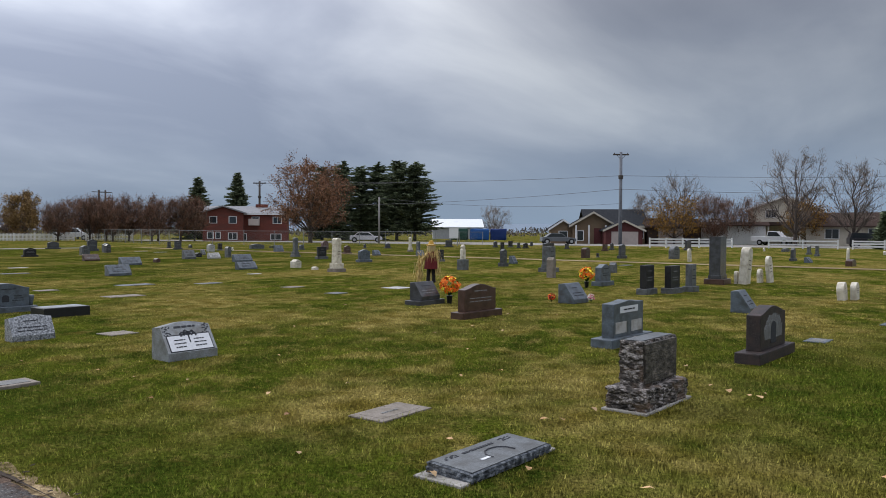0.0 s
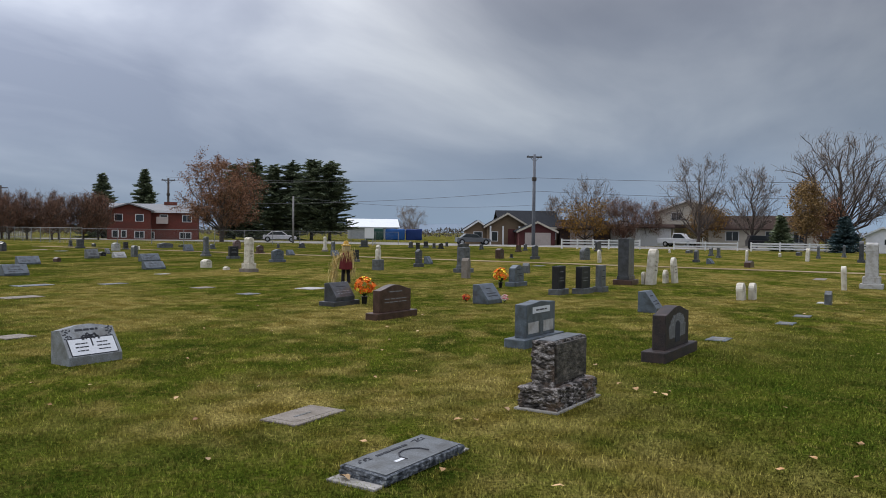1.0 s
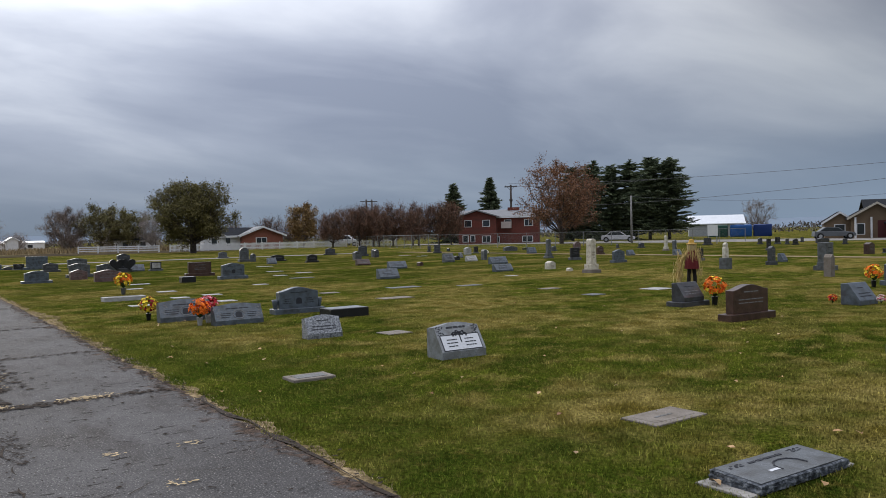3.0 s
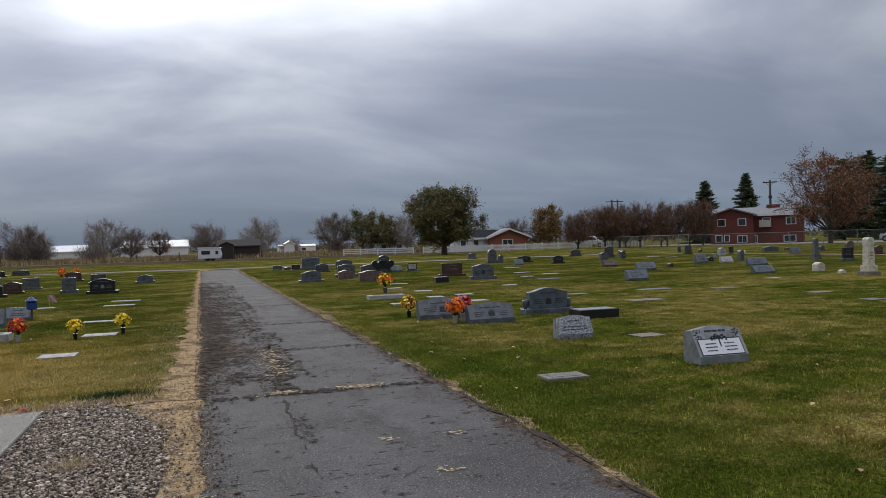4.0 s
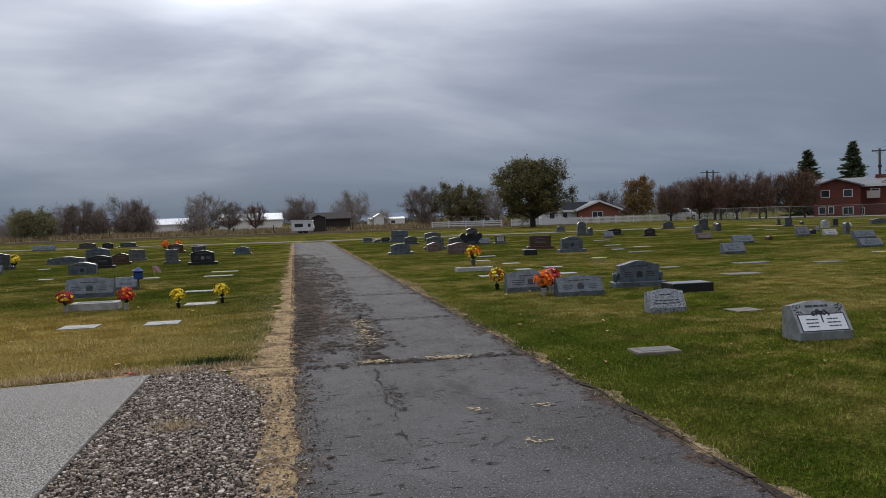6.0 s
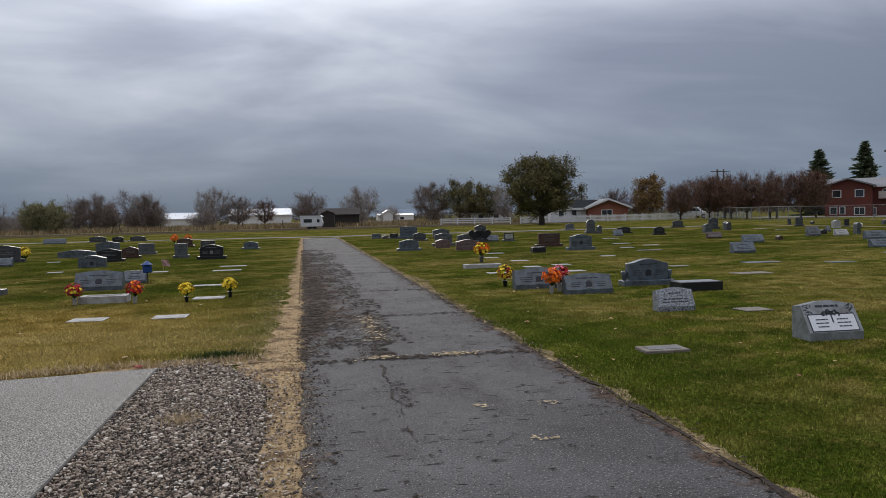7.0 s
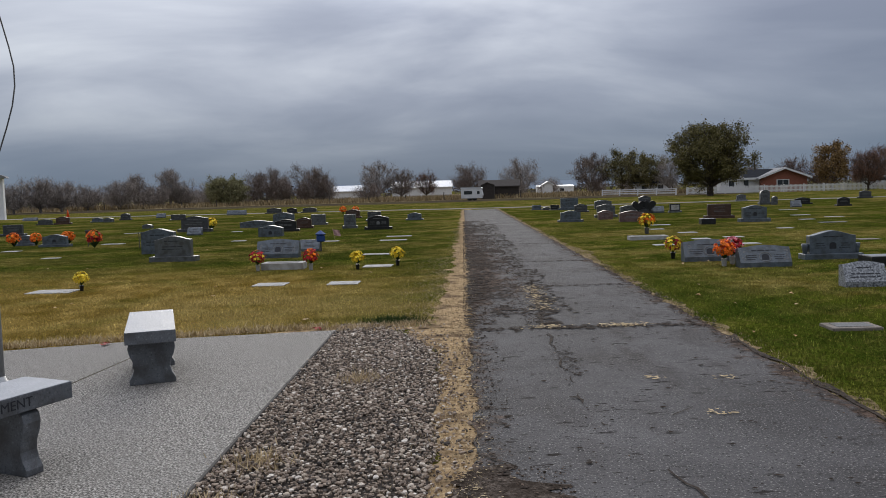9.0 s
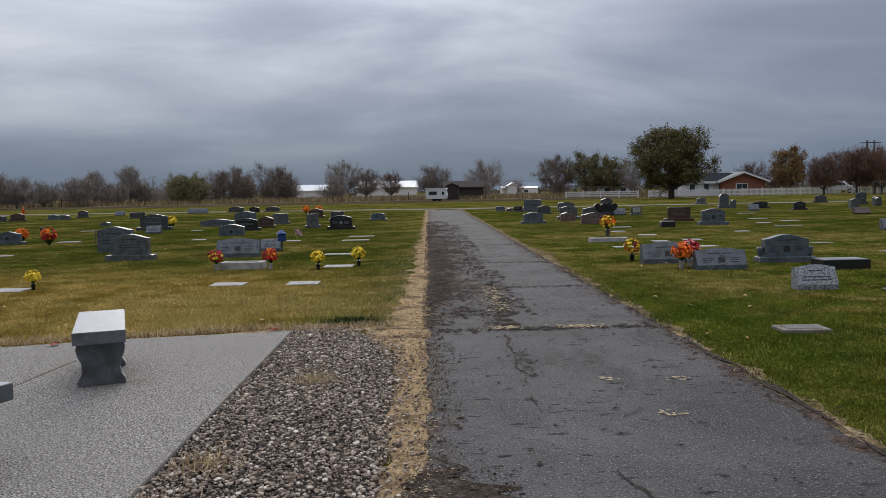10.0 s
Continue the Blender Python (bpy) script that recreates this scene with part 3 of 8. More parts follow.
# broken scabs in the asphalt, dirt and straw lying on it
def flakes(name, spots, sizes, stretch, mat, label, category, z, seed):
    """Small ragged flat pieces at (across, along), each wider across the lane than along it."""
    g = np.random.default_rng(seed)
    verts, faces = [], []
    for (b, a), r in zip(spots, sizes):
        k, s, rot, wide = 9, len(verts), g.random() * 6.3, stretch * (0.6 + 0.8 * g.random())
        for j in range(k):
            q = 2 * math.pi * j / k + 0.3 * g.random()
            rr = r * (0.35 + 0.9 * g.random())
            x, y = rr * wide * math.cos(q), rr * math.sin(q)
            t = 0.5 * math.sin(rot)
            verts.append((b + x * math.cos(t) - y * math.sin(t), a + x * math.sin(t) + y * math.cos(t), z))
        verts.append((b, a, z + 0.0015 + 0.12 * r))
        faces += [(s + j, s + (j + 1) % k, s + k) for j in range(k)]
    ob = new(name, raw_mesh(name, verts, faces, mat))
    ob.matrix_world = LANE
    return tagged(ob, label, category, kind="stuff")


rng = np.random.default_rng(4)
spots, sizes = [], []
for i in range(9500):
    pick, u = rng.random(), rng.random()
    if pick < 0.56:                                    # the crumbled strip further on
        a, b = 7.9 + 26 * rng.random() ** 1.5, 0.92 + 1.3 * rng.random() ** 1.6
        if noise.noise((a * 0.7, b * 2.2, 6.0)) < -0.08:
            continue
        r = 0.010 + 0.035 * u ** 3 + 0.0012 * a * u
    elif pick < 0.68:                                  # along the long crack
        a = 4.6 + 18 * rng.random() ** 1.3
        if noise.noise((a * 0.9, 3.0, 1.0)) < -0.05:
            continue
        b, r = 1.58 + 0.030 * min(a, 13.0) + 0.05 * rng.standard_normal(), 0.008 + 0.022 * u ** 2
    elif pick < 0.76:                                  # crossing cracks
        a0 = (7.66, 7.72, 11.35, 15.5, 20.8)[rng.integers(5)]
        a, b, r = a0 + 0.05 * rng.standard_normal(), 0.95 + 2.45 * rng.random(), 0.008 + 0.03 * u ** 2
    elif pick < 0.84:                                  # both edges
        a = 0.5 + 14 * rng.random() ** 1.2
        b = 3.46 + 0.075 * rng.standard_normal() if rng.random() < 0.6 else 0.92 + abs(0.14 * rng.standard_normal())
        r = 0.008 + 0.03 * u ** 2
    else:                                              # scattered pits
        a, b = 1.5 + 16 * rng.random() ** 1.3, 1.0 + 2.4 * rng.random()
        if noise.noise((a * 0.8, b * 1.3, 2.0)) < -0.12:
            continue
        r = 0.005 + 0.026 * u ** 3
    spots.append((b, a))
    sizes.append(r * (0.62 if a < 7 else 0.9))
flakes("asphalt_scabs", spots, sizes, 1.4, CRACK, "dark broken scabs and dirt on the asphalt lane", "debris", 0.0205, 5)
spots, sizes = [], []
for i in range(3200):
    u = rng.random()
    if i < 300:
        a, b, r = 7.76 + 0.06 * rng.standard_normal(), (2.66, 2.52, 1.76)[i % 3] + 0.12 * rng.standard_normal(), 0.004 + 0.015 * u ** 2
    elif i < 700:
        a, b, r = 8.9 + 2.6 * rng.random(), 1.86 + 0.09 * rng.standard_normal(), 0.004 + 0.014 * u ** 2
    elif i < 790:
        a, b = ((5.35, 2.35), (5.3, 2.9), (4.35, 2.5), (10.2, 1.9), (9.7, 1.85))[i % 5]
        a, b, r = a + 0.04 * rng.standard_normal(), b + 0.05 * rng.standard_normal(), 0.004 + 0.012 * u
    else:
        a = 1 + 16 * rng.random() ** 1.3
        b, r = 0.90 + 0.06 * rng.standard_normal(), 0.002 + 0.005 * u ** 2
    spots.append((b, a))
    sizes.append(r)
flakes("straw_wisps", spots, sizes, 1.5, STRAW_BLADE, "pale straw and dry grass caught in the lane's cracks", "straw", 0.022, 6)
spots, sizes = [], []
for i in range(320):
    a = 1 + 16 * rng.random() ** 1.3
    b = (0.56 if rng.random() < 0.3 else 0.82) + 0.09 * rng.standard_normal()
    spots.append((min(b, 0.95), a))
    sizes.append(0.003 + 0.010 * rng.random() ** 2)
flakes("verge_dirt", spots, sizes, 1.4, SOIL, "dark dirt showing through the straw verge", "dirt", 0.0135, 7)


def blades(name, spots, height, width, mat, label, category, z0=0.0, matrix=None, lean=0.5, seed=1):
    """Thin upright triangles at the given spots."""
    g = np.random.default_rng(seed)
    k = len(spots)
    h = np.broadcast_to(height, k) * (0.55 + 0.7 * g.random(k))
    w = np.broadcast_to(width, k) * (0.6 + 0.8 * g.random(k))
    q, tq, tl = g.random(k) * 2 * np.pi, g.random(k) * 2 * np.pi, h * lean * g.random(k)
    v = np.zeros((k, 3, 3))
    v[:, 0, 0], v[:, 0, 1] = spots[:, 0] - np.cos(q) * w / 2, spots[:, 1] - np.sin(q) * w / 2
    v[:, 1, 0], v[:, 1, 1] = spots[:, 0] + np.cos(q) * w / 2, spots[:, 1] + np.sin(q) * w / 2
    v[:, 2, 0], v[:, 2, 1] = spots[:, 0] + np.cos(tq) * tl, spots[:, 1] + np.sin(tq) * tl
    v[:, :2, 2], v[:, 2, 2] = z0 - 0.003, z0 + h
    me = bpy.data.meshes.new(name)
    me.vertices.add(3 * k)
    me.loops.add(3 * k)
    me.polygons.add(k)
    me.vertices.foreach_set("co", v.ravel())
    me.loops.foreach_set("vertex_index", np.arange(3 * k))
    me.polygons.foreach_set("loop_start", np.arange(0, 3 * k, 3))
    me.update(calc_edges=True)
    me.materials.append(mat)
    ob = new(name, me)
    if matrix:
        ob.matrix_world = matrix
    return tagged(ob, label, category, kind="stuff")


# concrete pad with its joint and edging, gravel bed beside it
pad = thing("pavement", LANE, "pale exposed-aggregate concrete pad with a saw-cut joint", "pad", kind="structure")
bm = bmesh.new()
outline = [(-0.565, -12.0), (-0.565, 7.76), (-2.34, 7.48), (-3.6, 7.10), (-6.0, 6.35), (-9.0, 5.1), (-9.0, -12.0)]
top = [bm.verts.new((b, a, 0.035)) for b, a in outline]
bot = [bm.verts.new((b, a, -0.05)) for b, a in outline]
bm.faces.new(top)
for i in range(len(outline)):
    bm.faces.new((top[i], bot[i], bot[(i + 1) % 7], top[(i + 1) % 7]))
bmesh.ops.recalc_face_normals(bm, faces=bm.faces[:])
part("slab", bm, AGGREGATE, pad)
bm = tube(bmesh.new(), [(-2.24, 7.6, 0.034), (-2.30, 6.4, 0.034), (-2.37, 5.5, 0.034), (-2.8, -4.0, 0.034)], [0.005] * 4, 4)
part("joint", bm, SOIL, pad, "dark saw-cut joint")
part("edging", boxed(-0.565, -0.545, -12.0, 7.77, -0.02, 0.037, 0.006), EDGING, pad, "weathered edging strip")
ragged("gravel_bed", -0.545, lambda a: 0.64 if a < 6.3 else 0.64 - 0.38 * (a - 6.3), -0.7, 8.2, 0.009, GRAVEL_BED_SHADED, "gravel bed between the pad and the lane, near-black with the gaps' shade in its colour", "gravel", jag0=0.0, jag1=0.12, seed=8)

PEBBLE = bpy.data.materials.new("gravel_stones")
PEBBLE.use_nodes = True
pn, pl = PEBBLE.node_tree.nodes, PEBBLE.node_tree.links
pg, pr = pn.new("ShaderNodeNewGeometry"), pn.new("ShaderNodeValToRGB")
el = pr.color_ramp.elements
for p, c in ((0.20, (0.12, 0.09, 0.068)), (0.45, (0.29, 0.222, 0.165)), (0.65, (0.22, 0.165, 0.122)), (0.87, (0.46, 0.385, 0.30))):
    el.new(p).color = (*c, 1)
el[0].color, el[-1].color = (0.03, 0.025, 0.022, 1), (0.72, 0.66, 0.58, 1)
pl.new(pg.outputs["Random Per Island"], pr.inputs[0])
pl.new(pr.outputs[0], pn["Principled BSDF"].inputs["Base Color"])
pn["Principled BSDF"].inputs["Roughness"].default_value = 0.75
ico = bmesh.new()
bmesh.ops.create_icosphere(ico, subdivisions=1, radius=1.0)
iv = np.array([v.co[:] for v in ico.verts])
itri = np.array([[v.index for v in f.verts] for f in ico.faces])
ico.free()
g = np.random.default_rng(9)
spots = []
for i in range(42000):
    a, b = -0.6 + 8.8 * g.random(), -0.56 + 1.45 * g.random()
    edge = 0.64 + 0.12 * noise.noise((a * 1.3, 15, 0.3)) - (0.38 * (a - 6.3) if a > 6.3 else 0)
    if b < edge or g.random() < 0.5 * math.exp(-(b - edge) * 7):
        spots.append((b, a))
spots = np.array(spots)
k = len(spots)
rad = (0.0055 + 0.0095 * g.random((k, 1, 1)) ** 1.8) * (0.65 + 0.7 * g.random((k, 1, 3)))
pv = iv[None] * (1 + 0.45 * (g.random((k, 12, 1)) - 0.5)) * rad
pv[:, :, 2] *= 0.75
ca, sa = np.cos(g.random(k) * 6.3)[:, None], np.sin(g.random(k) * 6.3)[:, None]
pv = np.stack([pv[:, :, 0] * ca - pv[:, :, 1] * sa + spots[:, :1], pv[:, :, 0] * sa + pv[:, :, 1] * ca + spots[:, 1:], pv[:, :, 2] + 0.012 + 0.020 * g.random((k, 1))], -1)
tri = (itri[None] + 12 * np.arange(k)[:, None, None]).reshape(-1, 3)
pebbles = new("gravel", raw_mesh("gravel", pv.reshape(-1, 3).tolist(), tri.tolist(), PEBBLE))
pebbles.matrix_world = LANE
tagged(pebbles, "loose brown, grey and pale gravel stones", "gravel", kind="stuff")

# loose bits on the crumbled part of the lane
DARK_BITS = material("asphalt_bits", [(0.3, (0.03, 0.022, 0.017)), (0.7, (0.14, 0.105, 0.082))], scale=30, rough=0.9, spec=0.05, bump=0, island=0.7)
g = np.random.default_rng(19)
spots = []
for i in range(12000):
    if i % 3:
        a, b = 8.0 + 30 * g.random() ** 1.4, 0.85 + 1.0 * g.random() ** 1.3
        if noise.noise((a * 1.1, b * 2.5, 6.0)) < -0.25:
            continue
    elif i % 2:
        a, b = 0.5 + 9 * g.random(), 0.95 + 0.10 * g.standard_normal()
    elif i % 9:
        a, b = 1.7 + 1.7 * g.random(), 0.8 + 0.6 * g.random() ** 1.4
    else:
        a, b = 2 + 20 * g.random(), (1.68 + 0.07 * g.standard_normal()) if g.random() < 0.35 else 3.45 - abs(0.1 * g.standard_normal())
    spots.append((b, a))
spots = np.array(spots)
k = len(spots)
rad = (0.002 + 0.006 * g.random((k, 1, 1)) ** 2 + 0.00034 * np.minimum(spots[:, 1:, None], 22.0)) * (0.7 + 0.6 * g.random((k, 1, 3)))
bv = iv[None] * rad
bv = np.stack([bv[:, :, 0] + spots[:, :1], bv[:, :, 1] + spots[:, 1:], 0.4 * bv[:, :, 2] + 0.017], -1)
tri = (itri[None] + 12 * np.arange(k)[:, None, None]).reshape(-1, 3)
bits = new("asphalt_bits", raw_mesh("asphalt_bits", bv.reshape(-1, 3).tolist(), tri.tolist(), DARK_BITS))
bits.matrix_world = LANE
tagged(bits, "loose dark bits of broken asphalt on the lane", "debris", kind="stuff")

# straw on the verges and in the cracks
g = np.random.default_rng(12)
sv = []
for i in range(15000):
    a = -1 + 32 * g.random() ** 1.5
    pick = g.random()
    if pick < 0.62:
        b = 0.74 + 0.15 * g.standard_normal()
        if 8 < a < 14:
            b -= 0.16
    elif pick < 0.82:
        b = 3.54 + 0.06 * g.standard_normal()
        if a < 5 and g.random() < 0.75:
            continue
    else:                                              # strays that thin out into the lawn
        a = 8.3 + 9 * g.random() ** 1.4
        b = 0.55 - abs(0.33 * g.standard_normal())
    if 0.95 < b < 3.3:
        continue
    sv.append((b, a))
rim_spots = []
for i in range(7000):
    # rim of dead grass where the lawn meets the pad, and tufts in the gravel
    if i % 4:
        b = -0.7 - 6.5 * g.random()
        a = 7.95 - 0.21 * (-0.6 - b) - 0.03 * max(0, -2 - b) + abs(0.16 * g.standard_normal()) + 0.05
    else:
        b0, a0 = ((0.02, 5.5), (-0.32, 3.55), (-0.42, 2.9), (0.22, 8.14), (-0.05, 8.08), (-0.30, 8.02), (-0.52, 7.95))[(i // 4) % 7]
        b, a = b0 + 0.09 * g.standard_normal(), a0 + 0.10 * g.standard_normal()
    rim_spots.append((b, a))
blades("dead_grass", np.array(sv), 0.020, 0.006, STRAW_BLADE, "dry straw-coloured grass along lane and pad", "dead grass", 0.012, LANE, 1.6, 3)
blades("dry_grass_rim", np.array(rim_spots), 0.055, 0.011, STRAW_BLADE, "dry straw tufts on the gravel and round the pad", "dead grass", 0.012, LANE, 1.4, 4)
DARK_TUFT = leaf_mat("dark_green_grass", (0.02, 0.042, 0.008), (0.05, 0.085, 0.014), v=0.35)
tuft = np.array([0.02, 8.32]) + g.standard_normal((1500, 2)) * np.array([0.16, 0.10])
blades("grass_tuft", tuft, 0.085, 0.009, DARK_TUFT, "dark green tuft of uncut grass beside the gravel", "grass tuft", 0.0, LANE, 0.9, 5)

FOOT = []                                              # what the grass must keep clear of: centre, half sizes


# ---- gravestones ----
def curved_top(kind, w, h):
    """Outline in x, z of a stone's face."""
    r = w / 2
    if kind == "round":
        s = min(0.35 * h, r)
        return [(-r, 0), (r, 0)] + [(r * math.cos(q), h - s + s * math.sin(q)) for q in [math.pi * i / 10 for i in range(11)]]
    if kind == "serp":
        s = min(0.09, 0.22 * h)
        top_ = [(r * (1 - 2 * i / 10), h - s + s * (0.5 - 0.5 * math.cos(2 * math.pi * i / 10)) ** 0.8) for i in range(11)]
        return [(-r, 0), (r, 0)] + top_
    if kind == "peak":
        return [(-r, 0), (r, 0), (r, h * 0.93), (r * 0.5, h * 0.95), (0, h), (-r * 0.5, h * 0.95), (-r, h * 0.93)]
    return [(-r, 0), (r, 0), (r, h), (-r, h)]


def bars(rows, y, z0, width, height, mat, parent, tilt=None, name="inscription", label="engraved lines too small to read", seed=0):
    """Lines of unreadable lettering as short bars, 2 mm proud of the face."""
    g = random.Random(seed)
    bm = bmesh.new()
    for i in range(rows):
        z = z0 + height * (1 - (i + 0.5) / rows)
        x = -width / 2 * g.uniform(0.7, 1)
        end = -x
        while x < end - 0.02:
            ln = min(g.uniform(0.05, 0.16) * width * 2, end - x)
            box(bm, x, x + ln, y - 0.002, y + 0.004, z - height / rows * 0.14, z + height / rows * 0.14)
            x += ln + 0.04 * width
    if tilt:
        bmesh.ops.transform(bm, matrix=tilt, verts=bm.verts[:])
    ob = part(name, bm, mat, parent, label)
    ob["kind"] = "stuff"
    return ob


WORDS = {"grey": "grey granite", "blue": "blue-grey granite", "dark": "dark grey granite", "black": "polished black granite", "brown": "brown granite", "charcoal": "charcoal granite", "red": "rose-brown granite",
         "green": "mossy green stone", "tan": "weathered tan concrete", "pale": "pale granite", "white": "white marble", "speck": "speckled grey granite", "white_panel": "light blue-grey granite"}
ACCENT = {"oval": "with carved arch", "text": "with engraved lines", "vases": "with stone vases", "lean": "leaning a little", "serp": "with a curved top", "pale": "with pale face", "plate": "with white plate", "relief": "with a carved arch"}
COUNT = [0]


def plain_inscription(parent, w, h, z0, y, colour, seed, opt):
    light = colour in ("black", "brown", "dark", "red")
    mat = ETCH_PALE if light else ETCH
    bars(1, y, z0 + h * 0.68, w * 0.55, h * 0.14, mat, parent, seed=seed)
    if opt != "oval":
        bars(2, y, z0 + h * 0.30, w * 0.7, h * 0.24, mat, parent, seed=seed + 1)
    else:
        o = [(-0.075 * w, z0 + h * 0.2), (0.075 * w, z0 + h * 0.2)] + [(0.075 * w * math.cos(q), z0 + h * 0.38 + 0.12 * h * math.sin(q)) for q in [math.pi * i / 8 for i in range(9)]]
        part("emblem", prism(o, y - 0.003, y + 0.003), mat, parent, "carved arched emblem")
        for sx in (-0.27, 0.27):
            bars(3, y, z0 + h * 0.2, w * 0.28, h * 0.3, mat, parent, Matrix.Translation((sx * w, 0, 0)), seed=seed + 4)


def stone(kind, colour, x, y, w, h, d, opt="", rz=59.0):
    """One gravestone, its front towards the lane's near end."""
    COUNT[0] += 1
    seed = COUNT[0]
    mat = STONE[colour]
    g = random.Random(seed)
    FOOT.append((x, y, w / 2 + 0.02, d / 2 + 0.02))
    name, cat, tilt = "headstone", "headstone", 0.0
    what = {"upright": "upright headstone on a base", "serp": "low curved-top headstone", "round": "round-topped headstone", "slant": "slant-faced grave marker",
            "slantb": "slant-faced marker on a base", "flat": "flat grave marker flush in lawn", "ledger": "low thick grave slab", "block": "raised flat grave marker",
            "obelisk": "tall grave monument on a stepped base", "tall": "tall grave monument on a base", "white": "thin old upright grave tablet", "capped": "narrow tablet on a grey pedestal"}[kind]
    if kind in ("flat", "ledger", "block", "slant"):
        name, cat = "grave_marker", "grave marker"
    if kind in ("obelisk", "tall", "capped"):
        name, cat = "grave_monument", "monument"
    label = " ".join((WORDS[colour], what, ACCENT.get(opt, ""))).strip() + (" in the lawn" if len(what.split()) < 4 and not opt else "")
    if kind == "white":
        tilt = g.choice((-6, -4, -2, 3))
    if opt == "lean":
        tilt = g.choice((-7, -5, 6))
    m = pose(x, y, 0, tilt * 0.4, tilt, rz + g.uniform(-2, 2))
    ob = thing(name, m, label, cat, group="gravestones")
    y0 = -d / 2
    if kind == "flat":
        FOOT[-1] = (x, y, w / 2 - 0.025, d / 2 - 0.025)
        part("slab", boxed(-w / 2, w / 2, -d / 2, d / 2, -0.05, 0.014, 0.006), mat, ob)
        if colour != "tan" or opt == "edge":
            bm = boxed(-w * 0.38, w * 0.38, -d * 0.32, d * 0.32, 0.013, 0.016)
            part("plate", bm, STONE["pale"] if colour == "pale" else STONE["tan"] if colour == "tan" else STONE["plate"], ob, "recessed lettered plate")
            if opt == "edge":
                bars(1, 0.0, -d * 0.12, w * 0.42, d * 0.24, STONE["plate"], ob, Matrix.Translation((0, 0, 0.017)) @ Matrix.Rotation(-math.pi / 2, 4, "X"), label="worn raised letters", seed=seed)
    elif kind in ("ledger", "block"):
        part("slab", boxed(-w / 2, w / 2, -d / 2, d / 2, -0.05, h, 0.012), mat, ob)
        if kind == "ledger":
            part("face", boxed(-w * 0.46, w * 0.46, -d * 0.42, d * 0.42, h - 0.002, h + 0.003), STONE["white_panel"], ob, "lighter ground top face")
        else:
            part("plate", boxed(-w * 0.36, w * 0.36, -d * 0.3, d * 0.3, h - 0.002, h + 0.004), STONE["plate"], ob, "lettered plate")
    elif kind in ("slant", "slantb"):
        zb = 0.0
        if kind == "slantb":
            zb = h * 0.2
            part("base", boxed(-w / 2, w / 2, -d / 2, d / 2, -0.03, zb, 0.012), mat, ob)
            w, d, h = w * 0.72, d * 0.8, h - zb
        side = [(-d / 2, 0), (-d / 2, h * 0.22), (d * 0.12, h), (d / 2, h * 0.97), (d / 2, 0)]
        if opt in ("nofab", "oval", "curve"):
            # the top edge rises in a shallow curve to the middle
            bm, rows_ = bmesh.new(), []
            for i in range(25):
                f = -1 + i / 12
                s = 0.88 + 0.14 * (0.5 + 0.5 * math.cos(math.pi * f)) ** 0.7
                top_y, top_z = -d / 2 + d * 0.62 * s, h * (0.22 + 0.78 * s)
                sec = [(-d / 2, 0), (-d / 2, h * 0.22), (top_y, top_z), (d / 2, top_z - 0.02), (d / 2, 0)]
                rows_.append([bm.verts.new((f * w / 2, py, pz)) for py, pz in sec])
            for p, q in zip(rows_, rows_[1:]):
                for i in range(5):
                    bm.faces.new((p[i], q[i], q[(i + 1) % 5], p[(i + 1) % 5]))
            bm.faces.new(rows_[0])
            bm.faces.new(list(reversed(rows_[-1])))
            bmesh.ops.recalc_face_normals(bm, faces=bm.faces[:])
        else:
            bm = prism(side, -w / 2, w / 2, 0.012, "x")
        bmesh.ops.translate(bm, verts=bm.verts[:], vec=(0, 0, zb))
        part("block", bm, mat, ob)
        run, rise = d * 0.62, h * 0.78
        ang, ln = math.atan2(rise, run), math.hypot(run, rise)
        lay = Matrix.Translation((0, -d / 2, zb + h * 0.22)) @ Matrix.Rotation(-(math.pi / 2 - ang), 4, "X")
        if opt == "nofab":
            bm = boxed(-w * 0.445, w * 0.445, -0.002, 0.004, ln * 0.02, ln * 0.585)
            bmesh.ops.transform(bm, matrix=lay, verts=bm.verts[:])
            part("panel_border", bm, ETCH, ob, "dark line round the panel")
            bm = boxed(-w * 0.425, w * 0.425, -0.004, 0.004, ln * 0.05, ln * 0.55)
            bmesh.ops.transform(bm, matrix=lay, verts=bm.verts[:])
            part("panel", bm, PANEL, ob, "white inset panel")
            bars(3, -0.005, ln * 0.12, w * 0.30, ln * 0.34, ETCH, ob, lay @ Matrix.Translation((-w * 0.2, 0, 0)), seed=seed)
            bars(3, -0.005, ln * 0.12, w * 0.30, ln * 0.34, ETCH, ob, lay @ Matrix.Translation((w * 0.2, 0, 0)), seed=seed + 3)
            bars(1, -0.003, ln * 0.73, w * 0.50, ln * 0.21, ETCH, ob, lay, seed=seed + 5)
            for sx in (-1, 1):
                bm = bmesh.new()
                for i in range(22):
                    cx, cz = sx * w * 0.39 + g.uniform(-0.05, 0.05), ln * 0.74 + g.uniform(-0.06, 0.06)
                    box(bm, cx - 0.008, cx + 0.008, -0.003, 0.002, cz - 0.006, cz + 0.006)
                bmesh.ops.transform(bm, matrix=lay, verts=bm.verts[:])
                part("carving", bm, ETCH, ob, "carved corner flowers")["kind"] = "stuff"
            bm = bmesh.new()
            for i in range(70):
                q, rr = g.uniform(-0.25, math.pi + 0.25), math.sqrt(g.random())
                cx, cz = 0.115 * rr * math.cos(q), ln * 0.55 + ln * 0.17 * rr * math.sin(q)
                box(bm, cx - 0.008, cx + 0.008, -0.007, 0.001, cz - 0.006, cz + 0.006)
            box(bm, -0.008, 0.008, -0.007, 0.001, ln * 0.3, ln * 0.56)
